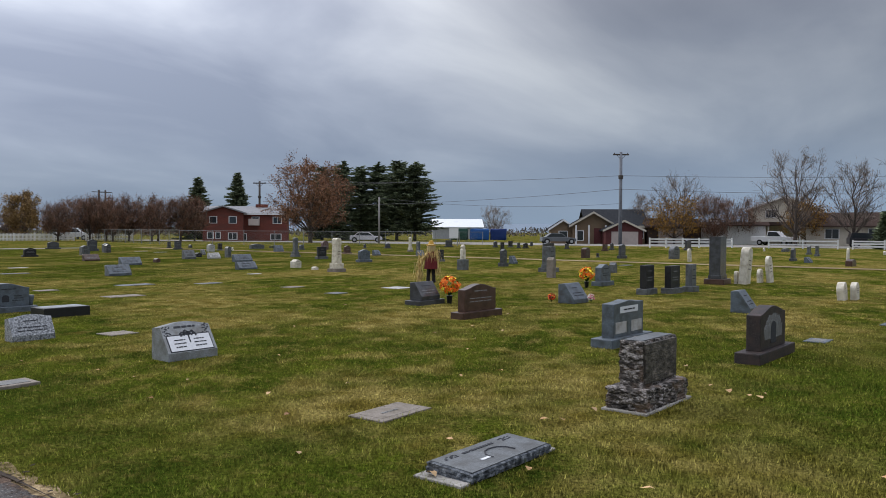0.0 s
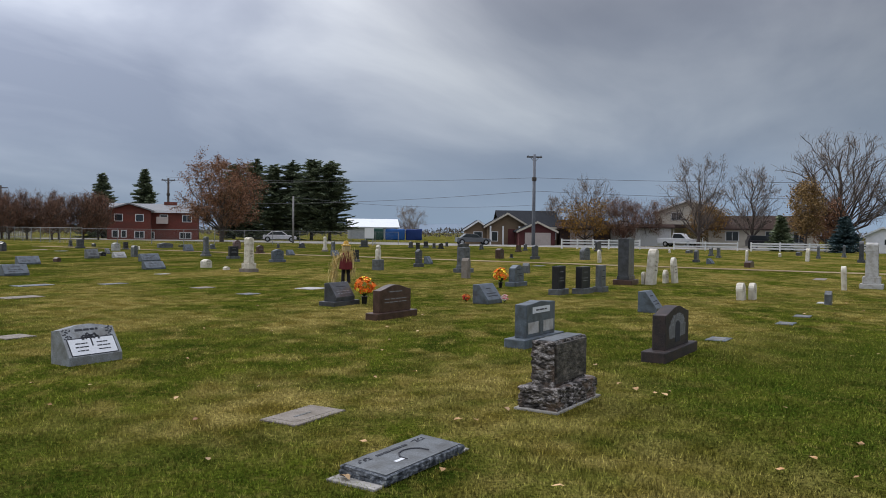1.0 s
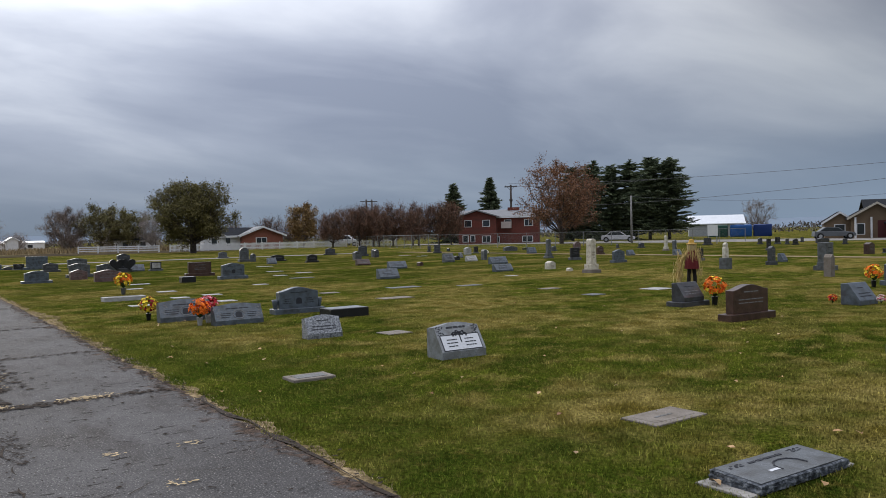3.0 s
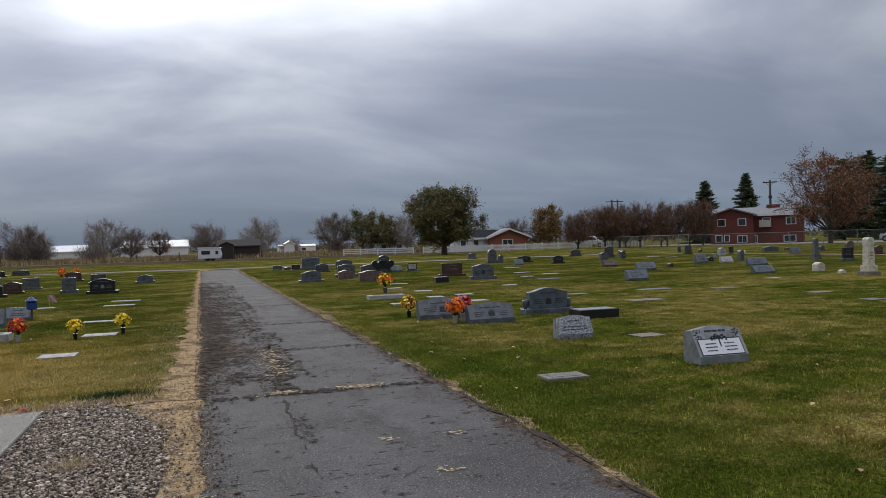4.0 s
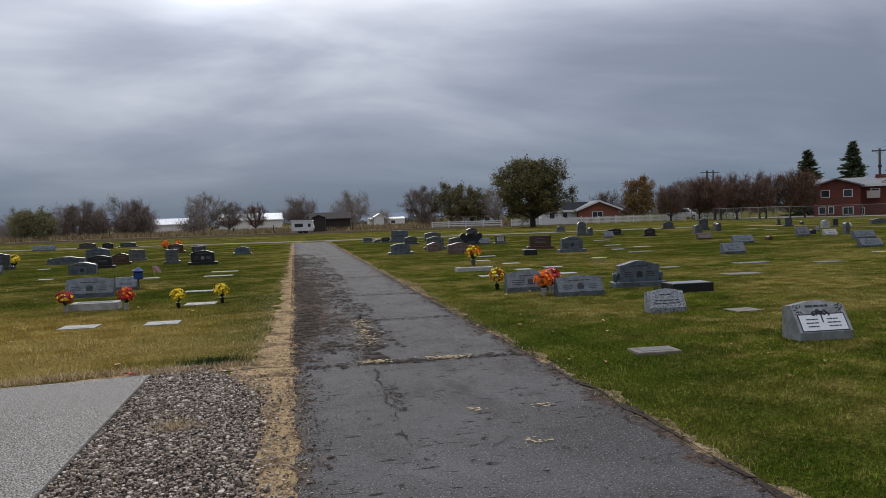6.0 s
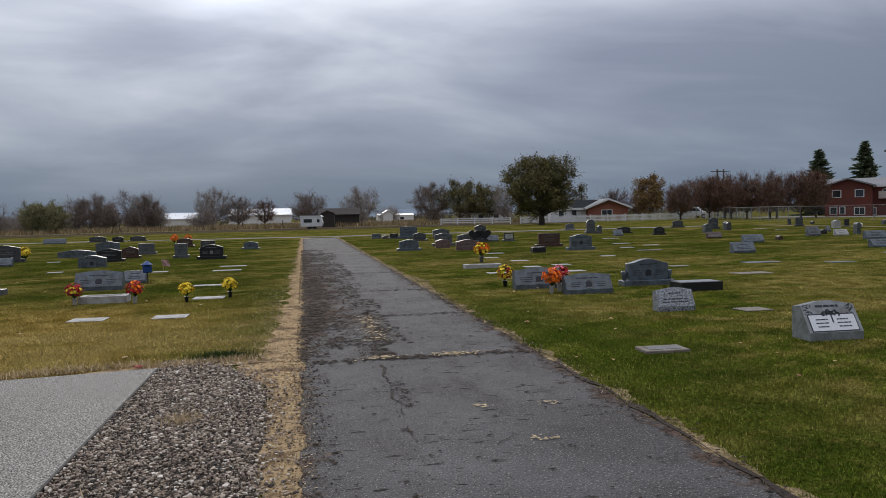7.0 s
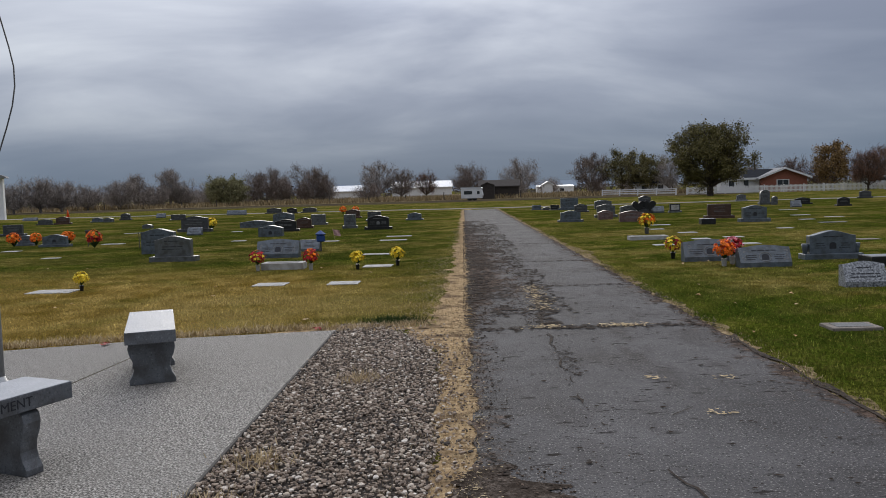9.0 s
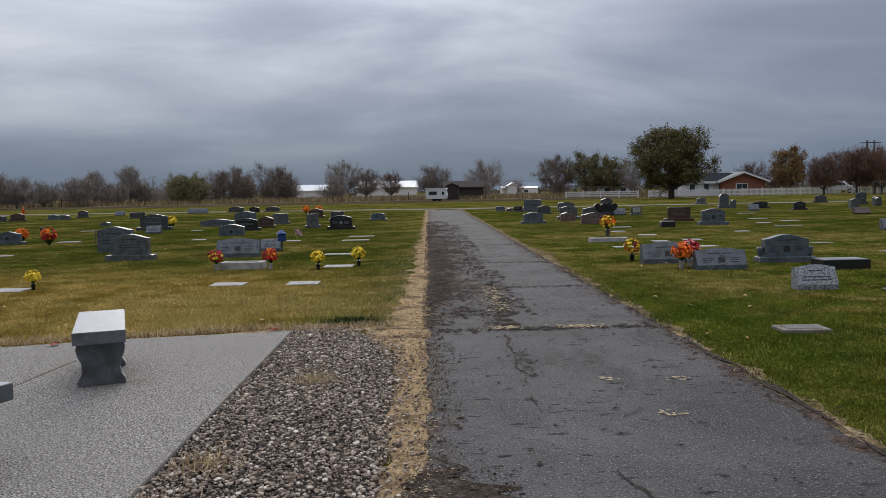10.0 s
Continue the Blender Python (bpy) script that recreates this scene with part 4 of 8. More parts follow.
            bmesh.ops.transform(bm, matrix=lay, verts=bm.verts[:])
            part("carving", bm, ETCH, ob, "carved spreading tree")["kind"] = "stuff"
        else:
            bars(1, -0.002, ln * 0.62, w * 0.5, ln * 0.16, ETCH, ob, lay, seed=seed)
            if opt == "oval":
                o = [(-0.07 * w, ln * 0.16), (0.07 * w, ln * 0.16)] + [(0.07 * w * math.cos(q), ln * 0.36 + 0.13 * ln * math.sin(q)) for q in [math.pi * i / 8 for i in range(9)]]
                for sx in (-0.27, 0.27):
                    bars(3, -0.002, ln * 0.14, w * 0.26, ln * 0.34, ETCH, ob, lay @ Matrix.Translation((sx * w, 0, 0)), seed=seed + 4)
                bm = prism(o, -0.004, 0.003)
                bmesh.ops.transform(bm, matrix=lay, verts=bm.verts[:])
                part("emblem", bm, ETCH, ob, "dark carved arch")
                cy = ln * 0.33
                ring = [(0.115 * w * math.cos(q), 0, cy + 0.26 * ln * math.sin(q)) for q in [2 * math.pi * i / 20 for i in range(21)]]
                bm = tube(bmesh.new(), ring, [0.008] * 21, 5)
                bmesh.ops.transform(bm, matrix=lay, verts=bm.verts[:])
                part("ring", bm, ETCH_PALE, ob, "pale carved ring round the arch")
                bm = bmesh.new()
                for sx in (-1, 1):
                    for i in range(16):
                        cx, cz = sx * w * 0.40 + g.gauss(0, 0.03), ln * g.uniform(0.12, 0.72)
                        box(bm, cx - 0.014, cx + 0.014, -0.003, 0.002, cz - 0.008, cz + 0.008)
                bmesh.ops.transform(bm, matrix=lay, verts=bm.verts[:])
                part("carving", bm, ETCH_PALE, ob, "pale carved leaf border")["kind"] = "stuff"
            else:
                bars(2, -0.002, ln * 0.15, w * 0.7, ln * 0.32, ETCH_PALE if colour in ("dark", "brown") else ETCH, ob, lay, seed=seed + 2)
    elif kind in ("upright", "tall"):
        zb = min(h * 0.2, 0.16)
        part("base", boxed(-w / 2, w / 2, -d / 2, d / 2, -0.04, zb, 0.014), STONE["grey"] if colour == "black" and w < 0.8 else STONE["brown"] if kind == "tall" and h > 1.4 else mat, ob)
        tw, td, th = w * {"relief": 0.70, "plate": 0.72}.get(opt, 0.78), d * 0.56, h - zb
        shape = "flat" if colour == "black" and w < 0.8 else "peak" if opt == "plate" else "round" if kind == "tall" and seed % 2 else g.choice(("serp", "serp", "flat")) if not opt else "serp"
        if kind == "tall":
            part("plinth", boxed(-tw / 2 * 1.06, tw / 2 * 1.06, -td / 2 * 1.15, td / 2 * 1.15, zb, zb + 0.12, 0.012), mat, ob)
            zb, th = zb + 0.12, th - 0.12
        bm = prism(curved_top(shape, tw, th), -td / 2, td / 2, 0.008)
        bmesh.ops.translate(bm, verts=bm.verts[:], vec=(0, 0, zb))
        part("tablet", bm, mat, ob)
        if opt == "pale":
            part("panel", boxed(-tw * 0.4, tw * 0.4, -td / 2 - 0.004, -td / 2 + 0.004, zb + th * 0.12, zb + th * 0.85), STONE["pale"], ob, "pale face panel")
        elif opt == "plate":
            part("plate", boxed(-tw * 0.3, tw * 0.3, -td / 2 - 0.004, -td / 2 + 0.004, zb + th * 0.66, zb + th * 0.84), PANEL, ob, "white name plate")
            bars(1, -td / 2 - 0.004, zb + th * 0.68, tw * 0.48, th * 0.14, ETCH, ob, seed=seed)
            for sx in (-0.26, 0.26):
                part("panel", boxed(tw * (sx - 0.18), tw * (sx + 0.18), -td / 2 - 0.003, -td / 2 + 0.004, zb + th * 0.10, zb + th * 0.42), STONE["pale"], ob, "pale inscription panel")
        elif opt == "relief":
            bm = bmesh.new()
            o = [(0.40 * tw * (0.86 + 0.16 * noise.noise((i * 1.3, 2.0, 0.5))) * math.cos(math.pi * i / 18), zb + th * 0.48 + 0.38 * th * (0.9 + 0.2 * noise.noise((i * 0.9, 5.0, 0.5))) * math.sin(math.pi * i / 18)) for i in range(19)]
            part("panel", prism([(0.34 * tw, zb + th * 0.24)] + o + [(-0.34 * tw, zb + th * 0.24)], -td / 2 - 0.002, -td / 2 + 0.004), STONE["plate"], ob, "pale weathered carved panel")
            o = [(-0.10 * tw, zb + th * 0.12), (0.10 * tw, zb + th * 0.12)] + [(0.10 * tw * math.cos(q), zb + th * 0.5 + 0.14 * th * math.sin(q)) for q in [math.pi * i / 8 for i in range(9)]]
            part("arch", prism(o, -td / 2 - 0.005, -td / 2 + 0.004), ETCH, ob, "dark recessed arch")
            for i in range(60):
                q, rr = g.uniform(0, math.pi), g.uniform(0.45, 1.0)
                cx, cz, s = 0.36 * tw * rr * math.cos(q) + g.gauss(0, 0.01), zb + th * 0.50 + 0.32 * th * rr * math.sin(q), g.uniform(0.008, 0.02)
                box(bm, cx - s, cx + s, -td / 2 - 0.003, -td / 2 + 0.002, cz - s * 0.6, cz + s * 0.6)
            part("carving", bm, ETCH_PALE, ob, "pale carved arch of leaves")["kind"] = "stuff"
            bars(2, -td / 2, zb + th * 0.2, tw * 0.6, th * 0.2, ETCH_PALE, ob, seed=seed)
        elif opt == "vases":
            for sx in (-1, 1):
                bm = lathe([(0.04, 0), (0.045, 0.04), (0.058, 0.11), (0.066, 0.18), (0.052, 0.19)], 12)
                bmesh.ops.translate(bm, verts=bm.verts[:], vec=(sx * (tw / 2 + 0.06), 0, min(zb, 0.14)))
                part("vase", bm, mat, ob, "stone vase", True)
            plain_inscription(ob, tw, th, zb, -td / 2, colour, seed, "oval")
        else:
            plain_inscription(ob, tw, th, zb, -td / 2, colour, seed, opt)
    elif kind in ("serp", "round"):
        bm = prism(curved_top(kind, w, h + 0.03), -d / 2, d / 2, 0.01)
        bmesh.ops.translate(bm, verts=bm.verts[:], vec=(0, 0, -0.03))
        part("block", bm, mat, ob)
        if w > 0.3:
            plain_inscription(ob, w, h, 0, -d / 2, colour, seed, opt)
    elif kind == "white":
        bm = prism(curved_top("round", w, h + 0.05), -d / 2, d / 2, 0.015)
        bmesh.ops.translate(bm, verts=bm.verts[:], vec=(0, 0, -0.05))
        part("tablet", bm, mat, ob)
        if h > 0.4:
            bars(3, -d / 2, h * 0.35, w * 0.6, h * 0.35, STONE["tan"], ob, seed=seed)
    elif kind == "capped":
        part("pedestal", boxed(-w / 2, w / 2, -d / 2, d / 2, -0.03, h * 0.42, 0.012), STONE["grey"], ob, "grey pedestal")
        tw = w * 0.62
        o = [(-tw / 2, 0), (tw / 2, 0), (tw / 2, h * 0.36), (tw * 0.28, h * 0.42), (tw * 0.4, h * 0.5), (0, h * 0.58), (-tw * 0.4, h * 0.5), (-tw * 0.28, h * 0.42), (-tw / 2, h * 0.36)]
        bm = prism(o, -d * 0.2, d * 0.2, 0.008)
        bmesh.ops.translate(bm, verts=bm.verts[:], vec=(0, 0, h * 0.42))
        part("tablet", bm, mat, ob, "white marble tablet")
    elif kind == "obelisk":
        part("base", boxed(-w / 2, w / 2, -d / 2, d / 2, -0.03, h * 0.10, 0.015), STONE["tan"] if colour == "white" else mat, ob)
        part("plinth", boxed(-w * 0.38, w * 0.38, -d * 0.38, d * 0.38, h * 0.10, h * 0.26, 0.015), mat, ob)
        s = w * 0.28
        bm = boxed(-s, s, -s, s, h * 0.26, h * 0.80)
        for v in bm.verts:
            if v.co.z > h * 0.5:
                v.co.x *= 0.9
                v.co.y *= 0.9
        bmesh.ops.bevel(bm, geom=bm.edges[:], offset=0.012, segments=2, affect="EDGES")
        part("shaft", bm, mat, ob)
        cap = s * 0.92
        o = [(-cap, 0), (cap, 0)] + [(cap * math.cos(q), h * 0.14 + h * 0.06 * math.sin(q)) for q in [math.pi * i / 8 for i in range(9)]]
        bm = prism(o, -cap, cap, 0.01)
        bmesh.ops.translate(bm, verts=bm.verts[:], vec=(0, 0, h * 0.80))
        part("cap", bm, mat, ob, "rounded cap")
        bars(3, -s * 0.97, h * 0.4, s * 1.2, h * 0.25, STONE["tan"], ob, seed=seed)
    return ob


stone('slant', 'white_panel', -2.86, 9.85, 0.67, 0.43, 0.36, 'nofab')
stone('serp', 'grey', -27.79, 51.92, 0.49, 0.62, 0.25, '')
stone('slant', 'blue', -16.33, 33.74, 0.95, 0.35, 0.30, '')
stone('slant', 'blue', -12.61, 25.98, 0.81, 0.37, 0.30, '')
stone('serp', 'brown', -16.59, 36.71, 0.21, 0.20, 0.30, '')
stone('flat', 'blue', -9.78, 21.73, 0.98, 0.05, 0.50, '')
stone('flat', 'tan', -8.15, 18.11, 0.87, 0.05, 0.50, '')
stone('flat', 'grey', -8.05, 22.72, 0.72, 0.05, 0.40, '')
stone('flat', 'tan', -5.22, 21.71, 0.55, 0.05, 0.40, '')
stone('flat', 'pale', -8.53, 27.83, 0.45, 0.05, 0.30, '')
stone('flat', 'pale', -27.05, 55.32, 0.90, 0.05, 0.40, '')
stone('flat', 'pale', -24.53, 53.21, 0.82, 0.05, 0.40, '')
stone('upright', 'dark', -30.22, 66.35, 0.31, 0.51, 0.30, '')
stone('upright', 'dark', -27.02, 61.24, 0.69, 0.69, 0.30, '')
stone('serp', 'dark', -28.68, 67.22, 0.20, 0.28, 0.30, '')
stone('slant', 'grey', -17.03, 41.23, 0.67, 0.49, 0.30, '')
stone('serp', 'black', -18.02, 44.62, 0.33, 0.25, 0.30, '')
stone('slant', 'grey', -19.42, 48.58, 0.21, 0.34, 0.30, '')
stone('serp', 'pale', -22.11, 56.11, 0.52, 0.55, 0.30, '')
stone('upright', 'black', -22.75, 59.37, 0.40, 0.54, 0.30, '')
stone('round', 'grey', -16.08, 44.28, 0.24, 0.62, 0.30, '')
stone('slant', 'pale', -16.13, 42.42, 0.71, 0.32, 0.30, '')
stone('slant', 'blue', -13.05, 38.55, 1.07, 0.37, 0.30, '')
stone('slant', 'blue', -10.09, 31.20, 0.90, 0.30, 0.30, '')
stone('serp', 'grey', -22.23, 66.06, 1.38, 0.41, 0.30, '')
stone('serp', 'green', -21.69, 68.69, 0.64, 0.24, 0.30, '')
stone('slant', 'blue', -17.20, 56.69, 0.74, 0.48, 0.30, '')
stone('obelisk', 'grey', -12.82, 46.55, 0.44, 1.14, 0.44, '')
stone('upright', 'grey', -17.67, 63.90, 0.58, 0.40, 0.30, '')
stone('serp', 'white', -8.60, 32.95, 0.35, 0.34, 0.30, '')
stone('serp', 'white', -7.30, 31.27, 0.20, 0.13, 0.20, '')
stone('upright', 'black', -10.36, 43.40, 0.77, 0.67, 0.25, '')
stone('round', 'red', -15.95, 64.75, 0.65, 0.73, 0.25, '')
stone('obelisk', 'white', -6.10, 29.98, 0.50, 1.28, 0.50, '')
stone('upright', 'brown', -11.27, 53.15, 0.66, 0.56, 0.30, '')
stone('upright', 'blue', -7.13, 39.54, 0.89, 0.63, 0.30, '')
stone('slant', 'blue', -8.66, 50.26, 0.51, 0.35, 0.30, '')
stone('upright', 'dark', -13.81, 70.43, 0.20, 0.40, 0.30, '')
stone('upright', 'dark', -11.94, 71.50, 0.73, 0.45, 0.30, '')
stone('obelisk', 'white', -8.15, 60.68, 0.36, 1.11, 0.36, '')
stone('round', 'grey', -7.81, 62.58, 0.20, 0.75, 0.25, '')
stone('slant', 'blue', -5.82, 50.11, 0.58, 0.35, 0.30, '')
stone('upright', 'black', -3.48, 41.27, 0.39, 0.60, 0.25, '')
stone('upright', 'dark', -7.25, 79.71, 1.19, 0.67, 0.30, '')
stone('capped', 'white', -1.56, 32.66, 0.34, 1.02, 0.34, '')
stone('upright', 'dark', -0.06, 36.17, 0.42, 0.78, 0.30, '')
stone('upright', 'black', -1.04, 58.68, 0.45, 0.78, 0.20, '')
stone('slant', 'blue', 0.29, 39.41, 0.35, 0.38, 0.30, '')
stone('upright', 'dark', -2.58, 79.29, 0.63, 0.61, 0.25, '')
stone('upright', 'black', -1.12, 80.12, 0.76, 0.62, 0.25, '')
stone('upright', 'dark', -0.25, 77.71, 0.43, 0.49, 0.25, '')
stone('flat', 'pale', -2.37, 21.96, 0.68, 0.05, 0.60, '')
stone('flat', 'grey', -3.53, 19.84, 0.45, 0.05, 0.40, '')
stone('slantb', 'dark', -0.97, 17.37, 0.89, 0.48, 0.40, '')
stone('upright', 'brown', 0.31, 15.03, 1.20, 0.60, 0.28, 'serp')
stone('tall', 'grey', 1.87, 31.70, 0.59, 0.98, 0.60, '')
stone('serp', 'tan', 1.89, 27.76, 0.20, 0.69, 0.25, '')
stone('upright', 'black', 0.44, 75.47, 0.81, 0.53, 0.25, '')
stone('upright', 'dark', 0.93, 87.63, 0.42, 0.49, 0.25, '')
stone('serp', 'dark', 2.67, 82.39, 1.80, 0.46, 0.30, '')
stone('upright', 'dark', 4.24, 74.87, 0.64, 0.47, 0.25, '')
stone('serp', 'brown', 4.36, 49.19, 0.62, 0.62, 0.30, '')
stone('upright', 'black', 5.18, 50.45, 0.20, 0.25, 0.20, '')
stone('upright', 'brown', 7.07, 67.45, 0.79, 0.57, 0.30, '')
stone('upright', 'dark', 8.06, 72.03, 0.53, 0.61, 0.25, '')
stone('upright', 'dark', 6.48, 48.86, 0.74, 0.85, 0.30, '')
stone('slant', 'blue', 2.19, 18.24, 0.63, 0.43, 0.40, '')
stone('upright', 'blue', 3.31, 24.12, 0.80, 0.62, 0.35, 'serp')
stone('serp', 'grey', 4.32, 31.65, 0.20, 0.39, 0.25, '')
stone('flat', 'grey', 5.58, 38.70, 0.81, 0.05, 0.40, '')
stone('upright', 'black', 4.14, 21.03, 0.62, 0.73, 0.30, '')
stone('upright', 'black', 4.84, 21.52, 0.73, 0.70, 0.30, '')
stone('upright', 'grey', 5.42, 22.14, 0.42, 0.72, 0.30, '')
stone('tall', 'dark', 6.83, 25.46, 0.74, 1.43, 0.60, '')
stone('white', 'white', 7.65, 25.62, 0.42, 1.12, 0.24, 'lean')
stone('white', 'white', 7.45, 25.71, 0.22, 0.39, 0.10, '')
stone('white', 'white', 8.34, 26.45, 0.38, 0.43, 0.10, '')
stone('white', 'white', 8.67, 26.55, 0.42, 0.84, 0.11, 'lean')
stone('round', 'grey', 9.50, 48.84, 0.92, 0.75, 0.30, '')
stone('white', 'white', 9.53, 44.22, 0.39, 0.71, 0.10, 'lean')
stone('upright', 'dark', 14.78, 73.07, 1.40, 0.92, 0.30, '')
stone('upright', 'dark', 15.63, 46.89, 0.54, 0.72, 0.30, '')
stone('upright', 'grey', 21.18, 61.29, 0.72, 0.64, 0.30, '')
stone('slant', 'blue', 15.64, 44.41, 0.69, 0.30, 0.30, '')
stone('upright', 'grey', 20.25, 56.82, 0.42, 0.71, 0.30, '')
stone('white', 'white', 20.83, 71.42, 0.42, 0.30, 0.10, '')
stone('serp', 'grey', 22.21, 70.18, 1.40, 0.29, 0.30, '')
stone('white', 'white', 19.66, 49.93, 0.42, 0.70, 0.12, '')
stone('serp', 'brown', 16.22, 40.30, 0.84, 0.33, 0.30, '')
stone('white', 'white', 26.62, 61.79, 0.42, 0.30, 0.15, '')
stone('serp', 'dark', 29.98, 66.18, 1.22, 0.32, 0.30, '')
stone('white', 'white', 24.02, 51.31, 0.42, 0.82, 0.21, 'lean')
stone('tall', 'grey', 27.87, 58.15, 0.43, 0.93, 0.30, '')
stone('obelisk', 'grey', 31.67, 62.13, 0.36, 0.91, 0.36, '')
stone('tall', 'dark', 26.85, 50.16, 0.59, 1.33, 0.45, '')
stone('obelisk', 'pale', 14.24, 25.04, 0.64, 1.40, 0.64, '')
stone('white', 'white', 12.94, 24.10, 0.32, 0.71, 0.13, '')
stone('serp', 'grey', 10.04, 18.95, 0.20, 0.32, 0.15, '')
stone('flat', 'pale', 10.15, 19.36, 0.45, 0.05, 0.30, '')
stone('flat', 'blue', 7.35, 14.85, 0.45, 0.05, 0.30, '')
stone('flat', 'grey', 8.23, 16.18, 0.45, 0.05, 0.30, '')
stone('flat', 'blue', 5.39, 12.57, 0.45, 0.05, 0.30, '')
stone('flat', 'tan', 14.89, 29.83, 1.30, 0.05, 0.40, '')
stone('white', 'white', 8.45, 20.04, 0.42, 0.42, 0.16, 'lean')
stone('white', 'white', 8.79, 20.22, 0.42, 0.41, 0.13, '')
stone('slant', 'blue', 5.40, 16.70, 0.47, 0.43, 0.38, '')
stone('upright', 'blue', 2.57, 11.91, 1.28, 0.61, 0.32, 'plate')
stone('upright', 'charcoal', 4.21, 10.91, 1.42, 0.65, 0.30, 'relief')
stone('upright', 'blue', -8.45, 14.34, 1.10, 0.54, 0.34, 'vases')
stone('slant', 'blue', -8.36, 12.30, 0.92, 0.38, 0.25, 'oval')
stone('slant', 'blue', -9.78, 12.49, 1.02, 0.42, 0.25, 'oval')
stone('ledger', 'black', -7.08, 13.97, 0.83, 0.17, 0.50, '')
stone('slant', 'speck', -5.66, 11.01, 0.58, 0.35, 0.24, 'curve')
stone('block', 'tan', -3.80, 7.90, 0.50, 0.032, 0.34, '')
stone('flat', 'tan', -4.80, 11.79, 0.45, 0.05, 0.40, '')
stone('flat', 'pale', -15.65, 22.50, 0.45, 0.05, 0.35, '')
stone('flat', 'pale', -26.12, 36.54, 0.88, 0.05, 0.40, '')
stone('flat', 'pale', -21.46, 31.16, 0.74, 0.05, 0.40, '')
stone('flat', 'pale', -18.73, 27.85, 0.51, 0.05, 0.40, '')
stone('flat', 'grey', -16.59, 26.30, 0.90, 0.05, 0.40, '')
stone('flat', 'pale', -19.11, 30.11, 0.66, 0.05, 0.40, '')
stone('flat', 'tan', -10.89, 19.36, 0.50, 0.05, 0.40, '')
stone('flat', 'pale', -14.10, 18.26, 0.51, 0.05, 0.40, '')
stone('flat', 'pale', -12.16, 16.56, 0.45, 0.05, 0.40, '')
stone('upright', 'blue', -19.36, 25.59, 1.15, 0.63, 0.34, 'oval')
stone('upright', 'brown', -22.74, 27.51, 1.25, 0.60, 0.34, '')
stone('ledger', 'black', -19.67, 23.40, 0.52, 0.21, 0.40, '')
stone('upright', 'black', -31.60, 45.18, 1.20, 0.43, 0.30, '')
stone('slant', 'blue', -28.41, 40.26, 0.56, 0.38, 0.30, '')
stone('upright', 'black', -27.00, 42.49, 0.85, 0.50, 0.30, '')
stone('tall', 'grey', -34.08, 44.74, 0.79, 0.96, 0.40, '')
stone('serp', 'grey', -33.14, 44.50, 0.31, 0.55, 0.30, '')
stone('upright', 'grey', -43.25, 53.44, 0.93, 0.53, 0.30, '')
stone('upright', 'dark', -36.44, 59.34, 1.13, 0.59, 0.30, '')
stone('serp', 'dark', -27.29, 51.21, 0.31, 0.57, 0.30, '')
stone('serp', 'grey', -25.63, 45.72, 0.52, 0.59, 0.30, '')
stone('upright', 'dark', -30.37, 54.56, 0.90, 0.84, 0.30, '')
stone('slant', 'brown', -20.52, 37.73, 0.78, 0.33, 0.30, '')
stone('upright', 'blue', -43.92, 33.40, 0.79, 0.33, 0.30, '')
stone('serp', 'dark', -42.75, 33.35, 0.48, 0.21, 0.30, '')
stone('upright', 'black', -41.75, 33.30, 0.73, 0.36, 0.30, '')
stone('upright', 'blue', -41.05, 33.99, 1.50, 0.79, 0.30, '')
stone('upright', 'blue', -26.44, 22.39, 1.11, 0.49, 0.32, 'text')
stone('upright', 'dark', -36.38, 31.13, 0.98, 0.49, 0.30, '')
stone('upright', 'grey', -28.69, 26.38, 1.12, 0.64, 0.32, 'oval')
stone('serp', 'grey', -40.17, 36.15, 1.12, 0.59, 0.30, '')
stone('serp', 'red', -26.81, 24.70, 0.67, 0.42, 0.30, '')
stone('serp', 'red', -24.05, 23.72, 1.00, 0.46, 0.30, '')
stone('serp', 'grey', -32.10, 31.04, 0.99, 0.43, 0.30, '')
stone('tall', 'dark', -30.90, 31.04, 0.79, 0.94, 0.40, '')
stone('slant', 'blue', -30.57, 31.58, 0.79, 0.36, 0.30, '')
stone('upright', 'black', -29.79, 32.15, 0.69, 0.46, 0.30, 'pale')
stone('block', 'pale', -15.29, 16.19, 1.06, 0.11, 0.40, '')
stone('flat', 'pale', -20.76, 22.12, 0.70, 0.05, 0.40, '')
stone('flat', 'pale', -18.76, 19.96, 0.46, 0.05, 0.40, '')
stone('flat', 'pale', -16.58, 19.11, 0.54, 0.05, 0.40, '')
stone('flat', 'pale', -14.27, 17.18, 0.45, 0.05, 0.40, '')
stone('flat', 'pale', -13.46, 14.98, 0.51, 0.05, 0.40, '')
stone('slant', 'blue', -17.86, 6.42, 1.04, 0.45, 0.30, 'oval')
stone('slant', 'blue', -19.35, 7.78, 0.55, 0.31, 0.30, '')
stone('block', 'pale', -14.82, 5.55, 0.88, 0.14, 0.45, '')
stone('flat', 'pale', -12.11, 4.41, 0.56, 0.05, 0.45, '')
stone('flat', 'pale', -11.40, 5.47, 0.53, 0.05, 0.45, '')
stone('flat', 'pale', -13.83, 7.24, 0.60, 0.05, 0.50, '')
stone('flat', 'pale', -16.75, 8.56, 0.68, 0.05, 0.35, '')
stone('flat', 'pale', -23.43, 12.49, 0.87, 0.05, 0.35, '')
stone('flat', 'pale', -21.58, 11.37, 0.85, 0.05, 0.35, '')
stone('flat', 'pale', -22.95, 9.83, 0.45, 0.05, 0.35, '')
stone('flat', 'pale', -13.82, 1.16, 0.76, 0.05, 0.50, '')
